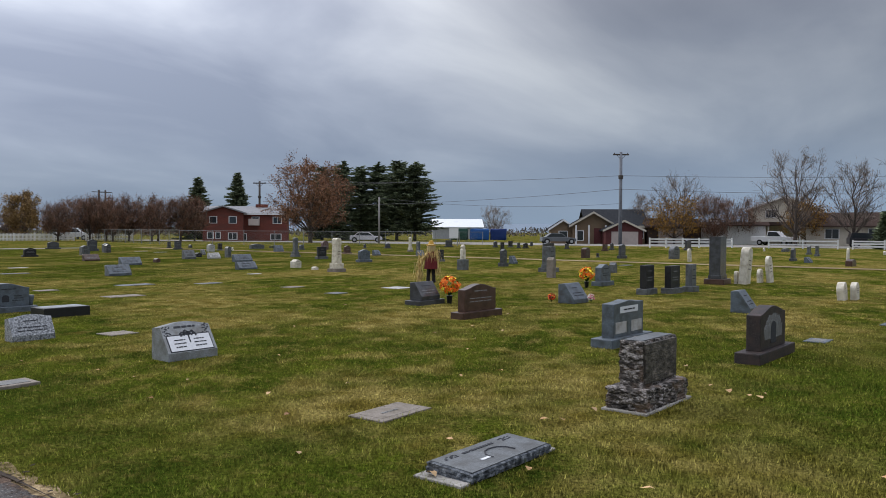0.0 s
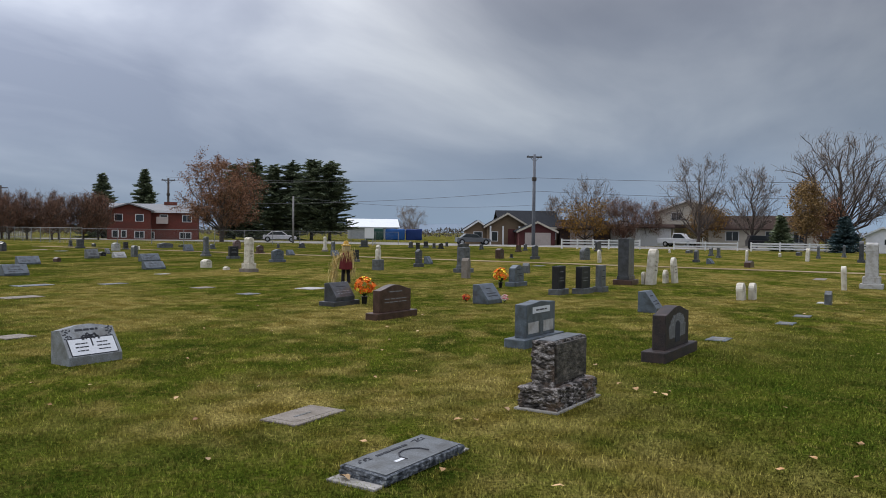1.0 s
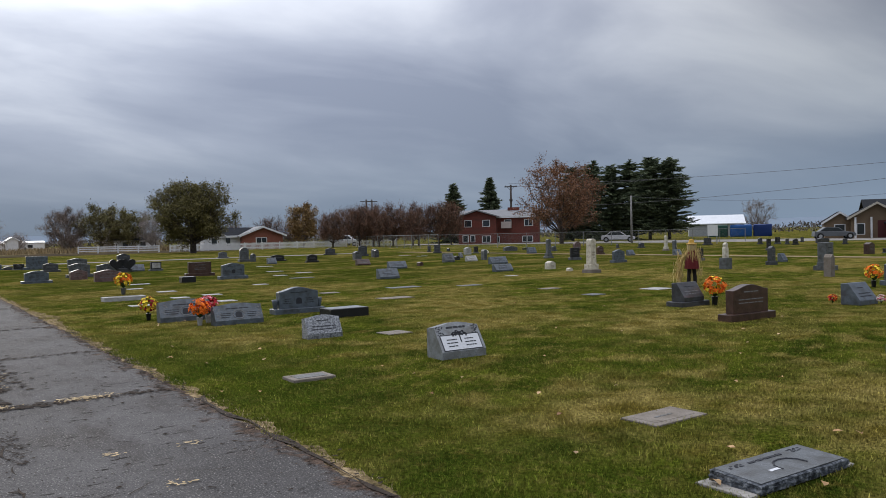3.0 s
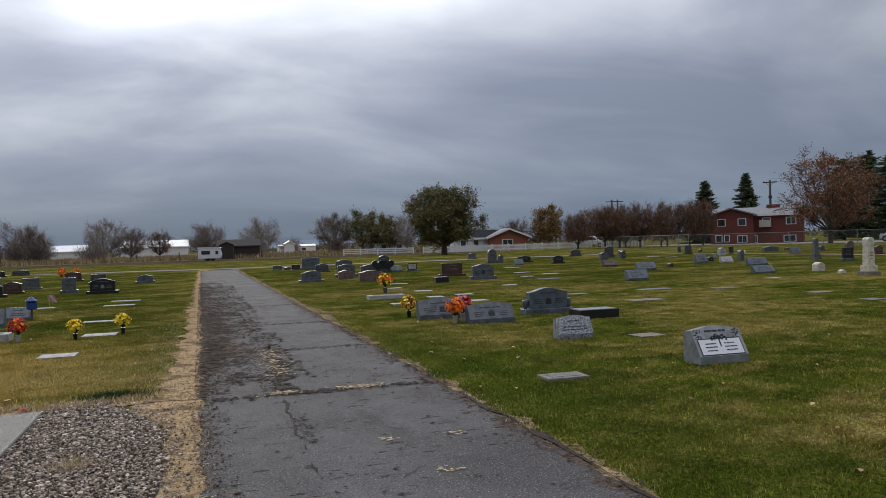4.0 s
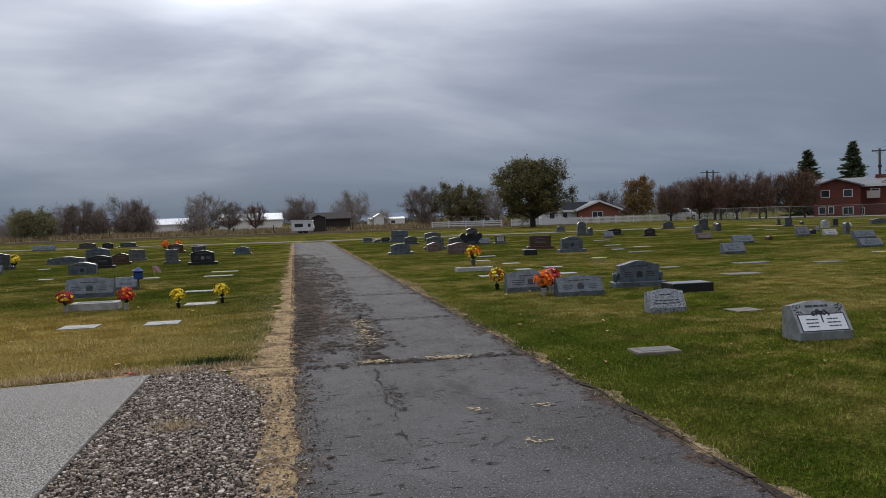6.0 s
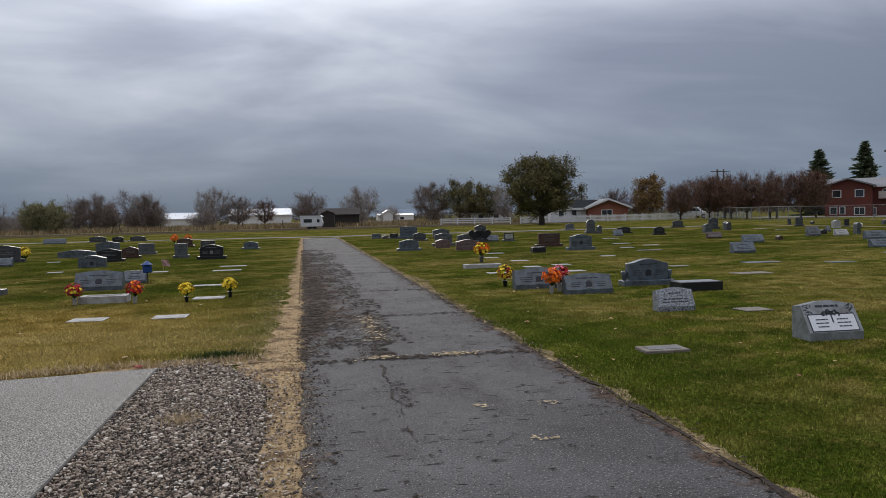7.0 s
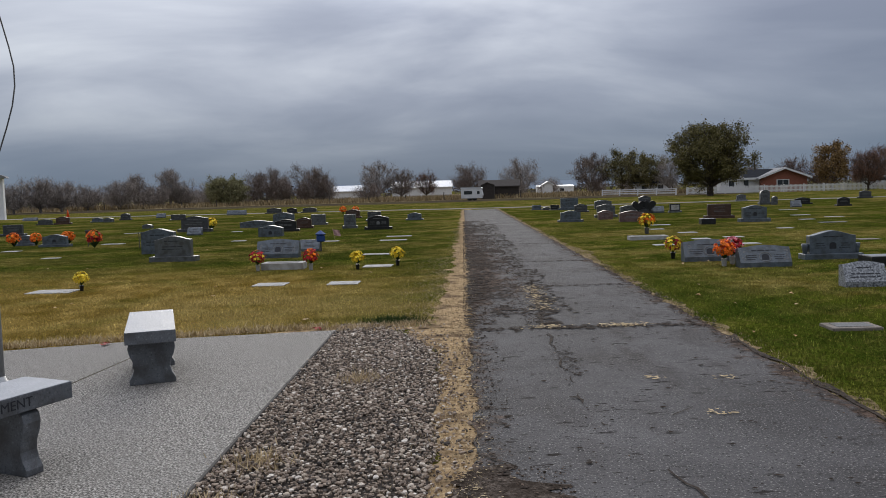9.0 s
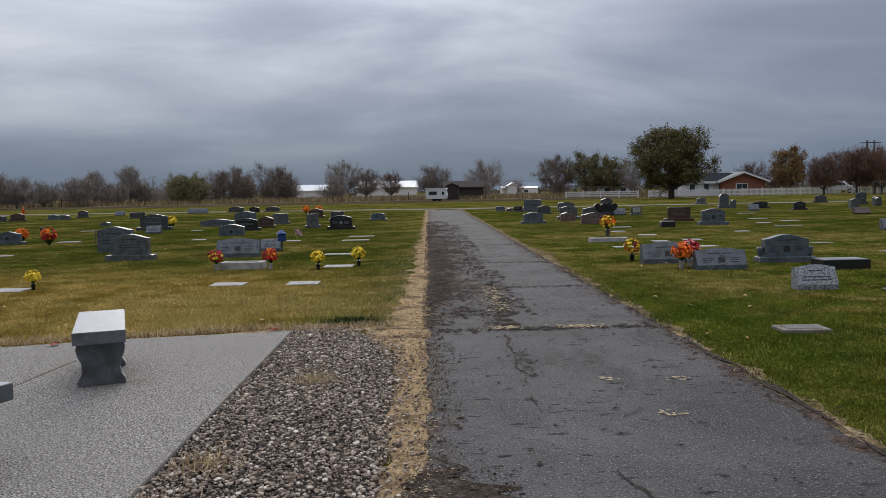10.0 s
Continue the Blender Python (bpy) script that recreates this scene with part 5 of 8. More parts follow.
stone('flat', 'pale', -33.50, 9.60, 0.45, 0.05, 0.35, '')
stone('flat', 'pale', -26.13, 7.67, 0.45, 0.05, 0.35, '')
stone('upright', 'grey', -18.95, 4.14, 1.14, 0.62, 0.34, 'text')
stone('serp', 'blue', -22.17, 4.35, 0.92, 0.70, 0.25, '')
stone('upright', 'dark', -35.71, 8.29, 1.55, 0.71, 0.30, '')
stone('slant', 'blue', -32.34, 7.54, 0.59, 0.32, 0.30, '')
stone('serp', 'grey', -43.05, 7.44, 0.49, 0.23, 0.30, '')
stone('flat', 'pale', -37.40, 5.94, 0.86, 0.05, 0.35, '')
stone('upright', 'dark', -41.25, 1.14, 1.14, 0.52, 0.30, '')
stone('upright', 'blue', -31.10, 1.33, 0.67, 0.38, 0.30, '')
stone('upright', 'blue', -29.16, 2.16, 1.07, 0.42, 0.30, 'oval')
stone('flat', 'pale', -27.50, 0.79, 0.51, 0.05, 0.40, '')
stone('flat', 'pale', -22.87, 1.65, 0.45, 0.05, 0.30, '')
stone('flat', 'pale', -28.65, 3.94, 0.73, 0.05, 0.40, '')
stone('upright', 'dark', -59.57, 3.45, 1.20, 0.38, 0.30, '')
stone('upright', 'brown', -58.98, 4.51, 1.15, 0.53, 0.30, '')
stone('upright', 'blue', -61.02, 6.92, 0.99, 0.32, 0.30, '')
stone('serp', 'grey', -59.62, 7.49, 0.66, 0.32, 0.30, '')
stone('upright', 'dark', -64.26, 9.26, 0.92, 0.52, 0.30, '')
stone('slant', 'blue', -75.12, 3.10, 1.21, 0.28, 0.30, '')
stone('slant', 'blue', -66.83, 12.33, 0.73, 0.36, 0.30, '')
stone('upright', 'dark', -57.40, 11.84, 1.30, 0.40, 0.30, '')
stone('serp', 'blue', -37.25, 11.57, 1.58, 0.35, 0.30, '')
stone('serp', 'blue', -28.04, 9.42, 0.91, 0.42, 0.30, 'oval')
stone('upright', 'black', -31.46, 11.13, 1.16, 0.52, 0.30, '')
stone('upright', 'brown', -33.77, 12.77, 0.87, 0.49, 0.30, '')
stone('upright', 'grey', -36.76, 14.60, 0.93, 0.53, 0.30, '')
stone('upright', 'blue', -39.87, 13.82, 1.45, 0.62, 0.30, '')
stone('slant', 'blue', -65.39, 18.15, 1.64, 0.42, 0.30, '')
stone('upright', 'black', -62.91, 22.13, 1.05, 0.47, 0.30, '')
stone('upright', 'dark', -64.21, 24.17, 1.53, 0.43, 0.30, '')
stone('upright', 'dark', -65.70, 21.49, 1.63, 0.48, 0.30, '')
stone('upright', 'grey', -31.31, 14.01, 0.66, 0.61, 0.30, '')
stone('upright', 'brown', -44.42, 19.74, 1.12, 0.55, 0.30, '')
stone('upright', 'black', -28.98, 14.30, 1.15, 0.58, 0.34, 'oval')
stone('upright', 'dark', -38.21, 18.35, 0.92, 0.51, 0.30, '')
stone('upright', 'blue', -36.94, 20.15, 0.96, 0.39, 0.30, '')
stone('flat', 'tan', 0.14, 7.29, 0.66, 0.05, 0.38, 'edge', 61)


# ---- the rough granite family stone, the low slab and the things on the pad ----
def rough_block(w, d, h, z0, amp, seed, cut=10):
    """A rock-pitched block: a gridded box whose faces are broken by noise."""
    bm = boxed(-w / 2, w / 2, -d / 2, d / 2, z0, z0 + h)
    bmesh.ops.subdivide_edges(bm, edges=bm.edges[:], cuts=cut, use_grid_fill=True)
    for v in bm.verts:
        p = v.co
        k = 0.7 * noise.noise((p.x * 10, p.y * 10, p.z * 22 + seed)) + 0.7 * noise.noise((p.x * 26, p.y * 26, p.z * 60 + seed))
        side = max(abs(p.x) / (w / 2), abs(p.y) / (d / 2))
        if side > 0.98:
            p.x += amp * k * (1 if p.x > 0 else -1) * (abs(p.x) / (w / 2) > 0.98)
            p.y += 0.8 * amp * k * (1 if p.y > 0 else -1) * (abs(p.y) / (d / 2) > 0.98)
        if p.z > z0 + h * 0.99:
            p.z += 0.006 * k
            p.x *= 0.975
            p.y *= 0.96
    return bm


ob = thing("headstone", pose(2.37, 7.955, 0, 0, 0, 58), "rough-cut dark granite headstone with polished face on a rough base", "headstone", group="gravestones")
FOOT.append((2.37, 7.955, 0.47, 0.19))
part("foundation", boxed(-0.48, 0.52, -0.205, 0.22, -0.05, 0.02, 0.01), CONCRETE, ob, "weathered concrete footing")
part("base", rough_block(0.90, 0.37, 0.19, 0.015, 0.024, 3.0, 22), ROCKY, ob)
part("tablet", rough_block(0.72, 0.215, 0.40, 0.205, 0.013, 8.0, 22), ROCKY, ob)
part("top_face", boxed(-0.33, 0.33, -0.085, 0.085, 0.605, 0.6115, 0.004), STONE["grey"], ob, "smooth grey sawn top")
FACE = material("dark_weathered_face", [(0.34, (0.018, 0.016, 0.014)), (0.48, (0.06, 0.053, 0.046)), (0.58, (0.105, 0.093, 0.08)), (0.7, (0.20, 0.175, 0.15))], scale=11, detail=12, rough=0.55, bump=0.5, bump_scale=30, stretch=(1, 1, 2.4))
part("face", boxed(-0.335, 0.335, -0.127, -0.09, 0.235, 0.585, 0.008), FACE, ob, "worn dark front face")

ob = thing("grave_marker", pose(1.07, 5.93, 0, 0, 0, 58.4), "low grey granite slab marker with engraved arch on concrete footing", "grave marker", group="gravestones")
FOOT.append((1.07, 5.95, 0.53, 0.18))
part("foundation", boxed(-0.56, 0.56, -0.17, 0.21, -0.05, 0.016, 0.008), CONCRETE, ob, "concrete footing flush with the lawn")
bm = rough_block(0.925, 0.365, 0.075, 0.01, 0.012, 5.0, 12)
for v in bm.verts:
    if v.co.z > 0.05 and v.co.y < 0.15:
        v.co.z -= 0.018 * (0.15 - v.co.y) / 0.32
part("slab", bm, ROCKY_BLUE, ob, "rough dark sides")
bm = boxed(-0.442, 0.442, -0.003, 0.004, 0.008, 0.338, 0.002)
lay = Matrix.Translation((0, -0.175, 0.0705)) @ Matrix.Rotation(-math.pi / 2 + 0.0514, 4, "X")
bmesh.ops.transform(bm, matrix=lay, verts=bm.verts[:])
part("top_face", bm, STONE["grey"], ob, "smooth blue-grey top face")
lay = Matrix.Translation((0, -0.175, 0.0735)) @ Matrix.Rotation(-math.pi / 2 + 0.0514, 4, "X")
ins = bars(1, -0.0015, 0.235, 0.40, 0.075, ETCH, ob, lay, seed=77)
g = random.Random(5)
for sx in (-0.31, 0.31):
    bm = bmesh.new()
    for i in range(12):
        cx, cz = sx + g.uniform(-0.06, 0.06), 0.275 + g.uniform(-0.022, 0.022)
        box(bm, cx - 0.011, cx + 0.011, -0.002, 0.001, cz - 0.005, cz + 0.005)
    bmesh.ops.transform(bm, matrix=lay, verts=bm.verts[:])
    part("carving", bm, ETCH, ob, "carved leaf sprig")["kind"] = "stuff"
arch = [(-0.10, 0.09), (-0.09, 0.155), (-0.04, 0.2), (0.03, 0.215), (0.10, 0.2), (0.15, 0.155), (0.16, 0.09)]
bm = tube(bmesh.new(), [(x, 0, z) for x, z in arch], [0.007] * 7, 6)
bmesh.ops.transform(bm, matrix=lay, verts=bm.verts[:])
part("arch", bm, ETCH, ob, "engraved arch")
bm = boxed(-0.20, -0.11, -0.003, 0.002, 0.10, 0.125)
bmesh.ops.transform(bm, matrix=lay, verts=bm.verts[:])
part("plate", bm, PANEL, ob, "small white plate")

BENCH = granite("bench_granite", (0.05, 0.056, 0.064), (0.125, 0.136, 0.152), (0.24, 0.255, 0.275), 0.45)
# same polished granite, paled so its colour carries the sky's reflection
BENCH_TOP = granite("bench_top_sky_sheen", (0.27, 0.285, 0.305), (0.37, 0.385, 0.41), (0.47, 0.48, 0.50), 0.48, (0.33, 0.345, 0.365))


def bench(x, y, rz, lettered):
    """Granite bench: its length runs along local y, the seat 1.2 m long."""
    ob = thing("bench", pose(x, y, 0.035, 0, 0, rz), "dark grey granite bench with two scrolled legs on the concrete pad", "bench", group="benches")
    part("seat", boxed(-0.19, 0.19, -0.61, 0.61, 0.365, 0.46, 0.004), BENCH, ob)
    part("seat_top", boxed(-0.187, 0.187, -0.607, 0.607, 0.4605, 0.4625), BENCH_TOP, ob, "polished seat face, its pale colour holding the sky's reflection")
    curve = [(0.178, 0), (0.178, 0.035), (0.150, 0.085), (0.138, 0.13), (0.146, 0.185), (0.172, 0.245), (0.182, 0.295), (0.172, 0.34), (0.14, 0.365)]
    smooth_curve = []
    for (x0, z0), (x1, z1) in zip(curve, curve[1:]):
        smooth_curve += [(x0 + (x1 - x0) * t, z0 + (z1 - z0) * t) for t in (0, 0.5)]
    smooth_curve.append(curve[-1])
    o = smooth_curve + [(-a, z) for a, z in reversed(smooth_curve)]
    for y0 in (-0.40, 0.29):
        part("leg", prism(o, y0, y0 + 0.11, 0.006), BENCH, ob)
    if lettered:
        txt = bpy.data.curves.new("lettering", "FONT")
        txt.body, txt.size, txt.align_x, txt.align_y, txt.extrude = "MONUMENT", 0.074, "RIGHT", "CENTER", 0.0008
        tmp = new("lettering_source", txt)
        me = tmp.to_mesh().copy()
        bpy.data.objects.remove(tmp)
        me.materials.clear()
        me.materials.append(ETCH)
        lt = new("lettering", me)
        lt.parent = ob
        lt.matrix_basis = Matrix.Translation((0.191, 0.35, 0.412)) @ pose(0, 0, 0, 90, 0, 90)
        lt["label"] = "dark engraved word"
    return ob


bench(-5.92, 1.45, 80, False)
bench(-3.606, 0.068, 36.9, True)

# flagpole beside the benches, with its slack halyard
ob = thing("flagpole", pose(-6.0, 0.287, 0.03), "white-grey metal flagpole with a slack halyard", "flagpole")
part("pole", lathe([(0.055, 0.0), (0.053, 2.0), (0.045, 7.5), (0.04, 7.6)], 16), METAL, ob, smooth=True)
part("collar", lathe([(0.11, 0.03), (0.11, 0.06), (0.07, 0.09), (0.056, 0.13)], 16), METAL, ob, "round foot collar", True)
bow = Vector((0.40, 0.92, 0))


def slack(z):
    """How far the rope hangs off the pole at a height: most at 2.5 m, tied off at both ends."""
    if z < 2.5:
        return 0.06 + 0.225 * math.sin(math.pi / 2 * max(0.0, (z - 1.55) / 0.95)) ** 1.8
    return 0.06 + 0.225 * math.exp(-((z - 2.5) / 0.733) ** 1.5)


pts = [bow * slack(z) + Vector((0, 0, z)) for z in [1.2 + 0.15 * i for i in range(26)]] + [bow * 0.06 + Vector((0, 0, 7.4))]
part("halyard", tube(bmesh.new(), pts, [0.006] * len(pts), 5), paint("rope", (0.12, 0.12, 0.12)), ob, "thin dark rope", True)

# red leaves blown against the pad's rim
LEAF_RED = leaf_mat("red_leaves", (0.24, 0.04, 0.035), (0.36, 0.09, 0.07), v=0.3)
for lx, ly, seed in ((-7.07, 3.35, 1), (-7.67, 1.27, 2)):
    g = random.Random(seed)
    bm = bmesh.new()
    for i in range(9):
        c = Vector((g.gauss(0, 0.035), g.gauss(0, 0.025), 0.004 + 0.01 * g.random()))
        q, s = g.uniform(0, 6.28), g.uniform(0.018, 0.034)
        ring = [bm.verts.new(c + Vector((s * f * math.cos(q + j * math.pi / 3), s * f * math.sin(q + j * math.pi / 3), 0.022 * g.random()))) for j, f in enumerate((1, 0.6, 0.7, 1, 0.6, 0.7))]
        bm.faces.new(ring)
    lf_ = new("leaf_cluster", finish("leaf_cluster", bm, LEAF_RED))
    lf_.matrix_world = pose(lx, ly, 0.036)
    tagged(lf_, "few curled red leaves lying at the pad's rim", "leaves")

# ---- flowers ----
PETAL = {"red": leaf_mat("red_petals", (0.22, 0.010, 0.014), (0.38, 0.022, 0.03)), "orange": leaf_mat("orange_petals", (0.75, 0.12, 0.01), (0.85, 0.2, 0.02)),
         "yellow": leaf_mat("yellow_petals", (0.75, 0.5, 0.02), (0.85, 0.65, 0.06)), "white": leaf_mat("white_petals", (0.7, 0.68, 0.6), (0.8, 0.78, 0.72), v=0.1),
         "pink": leaf_mat("pink_petals", (0.65, 0.1, 0.2), (0.75, 0.25, 0.3))}
LEAVES = leaf_mat("flower_leaves", (0.02, 0.05, 0.012), (0.045, 0.09, 0.025))
VASES = {"black": paint("black_vase", (0.012, 0.012, 0.013), 0.4), "pale": STONE["pale"], "grey": STONE["grey"]}
NTH = [0]


def bouquet(x, y, h, colours, vase):
    """A bunch of artificial blooms, in a vase or standing in the lawn."""
    NTH[0] += 1
    g = random.Random(NTH[0] * 7)
    tone = " and ".join(dict.fromkeys(colours))
    ob = thing("flowers", pose(x, y, 0), f"{tone} artificial flowers " + (f"in a {vase} vase" if vase != "none" else "standing in the lawn"), "flowers", group="grave flowers")
    vh = h * 0.30 if vase != "none" else 0.03
    if vase != "none":
        r = h * 0.11
        part("vase", lathe([(r * 0.75, -0.01), (r * 0.8, 0.02), (r, vh * 0.9), (r * 1.1, vh), (r * 0.8, vh)], 12), VASES[vase], ob, smooth=True)
    R = h * 0.36
    cz = vh + (h - vh) * 0.55
    bm = bmesh.new()
    for i in range(26):
        q, s = g.uniform(0, 6.28), g.uniform(0.2, 1.0)
        tip = Vector((R * s * math.cos(q), R * s * math.sin(q), cz - R * 0.5 + g.uniform(-0.2, 0.5) * R))
        a, b = Vector((0, 0, vh * 0.9)), tip
        w = (b - a).cross(Vector((g.random(), g.random(), g.random()))).normalized() * h * 0.035
        mid = (a + b) / 2 + Vector((0, 0, 0.03))
        v = [bm.verts.new(p) for p in (a, mid + w, b, mid - w)]
        bm.faces.new(v)
    part("leaves", bm, LEAVES, ob)["kind"] = "stuff"
    blooms = {}
    for i in range(95):
        c = colours[g.randrange(len(colours))] if len(set(colours)) < 3 else colours[i % 3]
        z = g.uniform(-0.7, 1.0)
        q = g.uniform(0, 6.28)
        rr = math.sqrt(max(0, 1 - z * z)) * R * g.uniform(0.75, 1.1)
        centre = Vector((rr * math.cos(q), rr * math.sin(q), cz + z * R * 0.85))
        out = (centre - Vector((0, 0, cz - R * 0.4))).normalized()
        bm = blooms.setdefault(c, bmesh.new())
        side = out.cross(Vector((0.3, 0.2, 1))).normalized()
        other = out.cross(side)
        hub = bm.verts.new(centre + out * h * 0.02)
        k, s = 5, h * g.uniform(0.065, 0.105)
        ring = []
        for j in range(2 * k):
            a = math.pi * j / k
            f = s * (1.0 if j % 2 == 0 else 0.62)
            ring.append(bm.verts.new(centre + (side * math.cos(a) + other * math.sin(a)) * f + out * (0.012 if j % 2 else 0.03) * h * g.uniform(0.2, 2)))
        for j in range(2 * k):
            bm.faces.new((hub, ring[j], ring[(j + 1) % (2 * k)]))
    for c, bm in blooms.items():
        part("blossoms", bm, PETAL[c], ob, f"{c} blossoms")["kind"] = "stuff"
    return ob


bouquet(-14.78, 4.98, 0.42, ('red', 'red', 'yellow', 'red'), 'pale')
bouquet(-14.13, 5.88, 0.43, ('red', 'red', 'orange', 'white'), 'pale')
bouquet(-13.49, 6.63, 0.37, ('yellow',), 'black')
bouquet(-13.62, 7.59, 0.39, ('yellow',), 'black')
bouquet(-13.62, 1.58, 0.33, ('yellow',), 'black')
bouquet(-10.59, 12.35, 0.46, ('yellow', 'yellow', 'red'), 'black')
bouquet(-8.87, 11.87, 0.48, ('orange',), 'pale')
bouquet(-9.05, 12.30, 0.50, ('red', 'red', 'pink'), 'pale')
bouquet(-17.15, 17.95, 0.65, ('yellow', 'yellow', 'orange'), 'grey')
bouquet(-29.78, 0.91, 0.58, ('orange',), 'none')
bouquet(-30.09, 1.61, 0.53, ('orange',), 'none')
bouquet(-29.61, 2.60, 0.56, ('orange',), 'none')
bouquet(-36.44, 9.19, 0.66, ('yellow',), 'none')
bouquet(-26.48, 3.12, 0.67, ('red', 'orange'), 'none')
bouquet(-23.18, 4.34, 0.28, ('orange',), 'none')
bouquet(-52.60, 22.46, 0.70, ('orange',), 'none')
bouquet(-51.18, 22.83, 0.68, ('orange',), 'none')
bouquet(-0.47, 17.58, 0.58, ('orange', 'yellow', 'orange'), 'black')
bouquet(1.71, 17.99, 0.23, ('red', 'orange'), 'none')
bouquet(2.56, 18.10, 0.22, ('pink', 'white'), 'none')
bouquet(2.78, 23.12, 0.56, ('orange', 'yellow'), 'black')
bouquet(-19.33, 52.90, 0.47, ('white',), 'none')

# ---- the straw scarecrow: one plain figure ----
STRAWY = leaf_mat("straw_bundle", (0.45, 0.33, 0.13), (0.62, 0.48, 0.22))
CLOTH = paint("dark_red_cloth", (0.13, 0.018, 0.02), 0.9)
DARK = paint("dark_cloth", (0.02, 0.016, 0.018), 0.9)
BURLAP = paint("pale_burlap", (0.5, 0.4, 0.22), 0.9)
HAT = paint("straw_hat", (0.55, 0.33, 0.07), 0.9)
bm = bmesh.new()


def tint_new(before, index):
    for f in bm.faces:
        if f not in before:
            f.material_index = index


def limb(points, radii, index, sides=8):
    before = set(bm.faces)
    tube(bm, points, radii, sides)
    tint_new(before, index)


limb([(0, 0, 0.0), (0, 0, 0.55)], [0.02, 0.02], 0)
for sx in (-0.09, 0.09):
    limb([(sx, 0, 0.02), (sx * 0.9, 0, 0.25), (sx * 0.6, 0, 0.5)], [0.055, 0.05, 0.07], 1)
limb([(0, 0, 0.42), (0, 0, 0.6), (0, 0, 0.85), (0, 0, 0.95)], [0.21, 0.19, 0.14, 0.08], 2, 12)
limb([(0, 0, 0.92), (0, 0, 0.97), (0, 0, 1.08), (0, 0, 1.16), (0, 0, 1.2)], [0.06, 0.11, 0.13, 0.09, 0.03], 3, 12)
limb([(0, 0, 1.12), (0, 0, 1.14), (0, 0, 1.15), (0, 0, 1.26), (0, 0, 1.27)], [0.15, 0.15, 0.09, 0.06, 0.02], 4, 12)
limb([(-0.12, 0, 0.86), (-0.26, 0, 0.72), (-0.33, 0, 0.42)], [0.05, 0.045, 0.035], 0)
limb([(0.12, 0, 0.86), (0.19, 0, 0.68), (0.2, 0, 0.45)], [0.05, 0.045, 0.03], 0)
g = random.Random(3)
before = set(bm.faces)
for i in range(560):
    place = g.choice(((-0.24, 0, 0.82, 0.06), (-0.34, 0, 0.62, 0.05), (-0.40, 0, 0.4, 0.06), (0.16, 0, 0.8, 0.06), (0, -0.14, 0.9, 0.07), (0, 0, 0.95, 0.13), (0, 0, 0.95, 0.13), (-0.33, 0, 0.35, 0.05), (-0.36, 0.0, 0.2, 0.05), (0.2, 0, 0.42, 0.05), (0, 0, 1.05, 0.13)))
    p = Vector((place[0] + g.gauss(0, place[3]), place[1] + g.gauss(0, place[3]), place[2] + g.gauss(0, 0.05)))
    e = p + Vector((g.gauss(0, 0.04), g.gauss(0, 0.04), -g.uniform(0.08, 0.34)))
    w = Vector((g.gauss(0, 1), g.gauss(0, 1), 0)).normalized() * 0.009
    bm.faces.new([bm.verts.new(q) for q in (p - w, p + w, e)])
tint_new(before, 0)
me = finish("scarecrow", bm, STRAWY)
for m in (DARK, CLOTH, BURLAP, HAT):
    me.materials.append(m)
sc = new("scarecrow", me)
sc.matrix_world = pose(-1.76, 24.32, 0, 0, 0, 10)
tagged(sc, "straw scarecrow figure with orange hat and dark red dress", "scarecrow")

# ---- small grave decorations ----
BLUE = paint("blue_plastic", (0.02, 0.06, 0.22), 0.4)
ob = thing("grave_lantern", pose(-18.93, 7.93, 0, 0, 0, 50), "dark blue plastic lantern on a stake beside a headstone", "lantern")
part("stake", tube(bmesh.new(), [(0, 0, -0.02), (0, 0, 0.3)], [0.02, 0.02], 8), EDGING, ob)
part("body", lathe([(0.09, 0.26), (0.12, 0.28), (0.12, 0.42), (0.09, 0.45)], 8), BLUE, ob)
part("roof", lathe([(0.14, 0.45), (0.15, 0.47), (0.05, 0.54), (0.02, 0.56)], 8), BLUE, ob)
ob = thing("small_flag", pose(-22.83, 9.91, 0, 0, -12, 60), "small faded striped flag on a stick", "flag")
part("stick", tube(bmesh.new(), [(0, 0, -0.02), (0, 0, 0.42)], [0.006, 0.006], 6), BURLAP, ob)
bm = bmesh.new()
grid_rows = [[bm.verts.new((0.006 + 0.05 * i, 0.02 * math.sin(i * 1.7 + j), 0.2 + 0.05 * j - 0.02 * i)) for i in range(5)] for j in range(5)]
for j in range(4):
    for i in range(4):
        bm.faces.new((grid_rows[j][i], grid_rows[j][i + 1], grid_rows[j + 1][i + 1], grid_rows[j + 1][i]))
part("cloth", bm, paint("faded_flag", (0.45, 0.28, 0.28)), ob)
for x, y, h, nm in ((-25.29, 4.3, 0.5, "thin dark plant hook stake in the lawn"), (-28.09, 3.09, 0.55, "black solar lamp on a stake in the lawn")):
    ob = thing("garden_stake", pose(x, y, 0), nm, "stake")
    part("rod", tube(bmesh.new(), [(0, 0, -0.02), (0, 0, h)], [0.012, 0.012], 6), EDGING, ob)
    if h > 0.52:
        part("lamp_head", lathe([(0.03, h - 0.16), (0.06, h - 0.14), (0.085, h), (0.05, h + 0.01)], 10), EDGING, ob)
ob = thing("headstone", pose(-30.5, 30.6, 0, 0, 0, 59), "polished black double-heart headstone on a post base", "headstone", group="gravestones")
part("base", boxed(-0.25, 0.25, -0.14, 0.14, -0.03, 0.2, 0.01), STONE["dark"], ob)
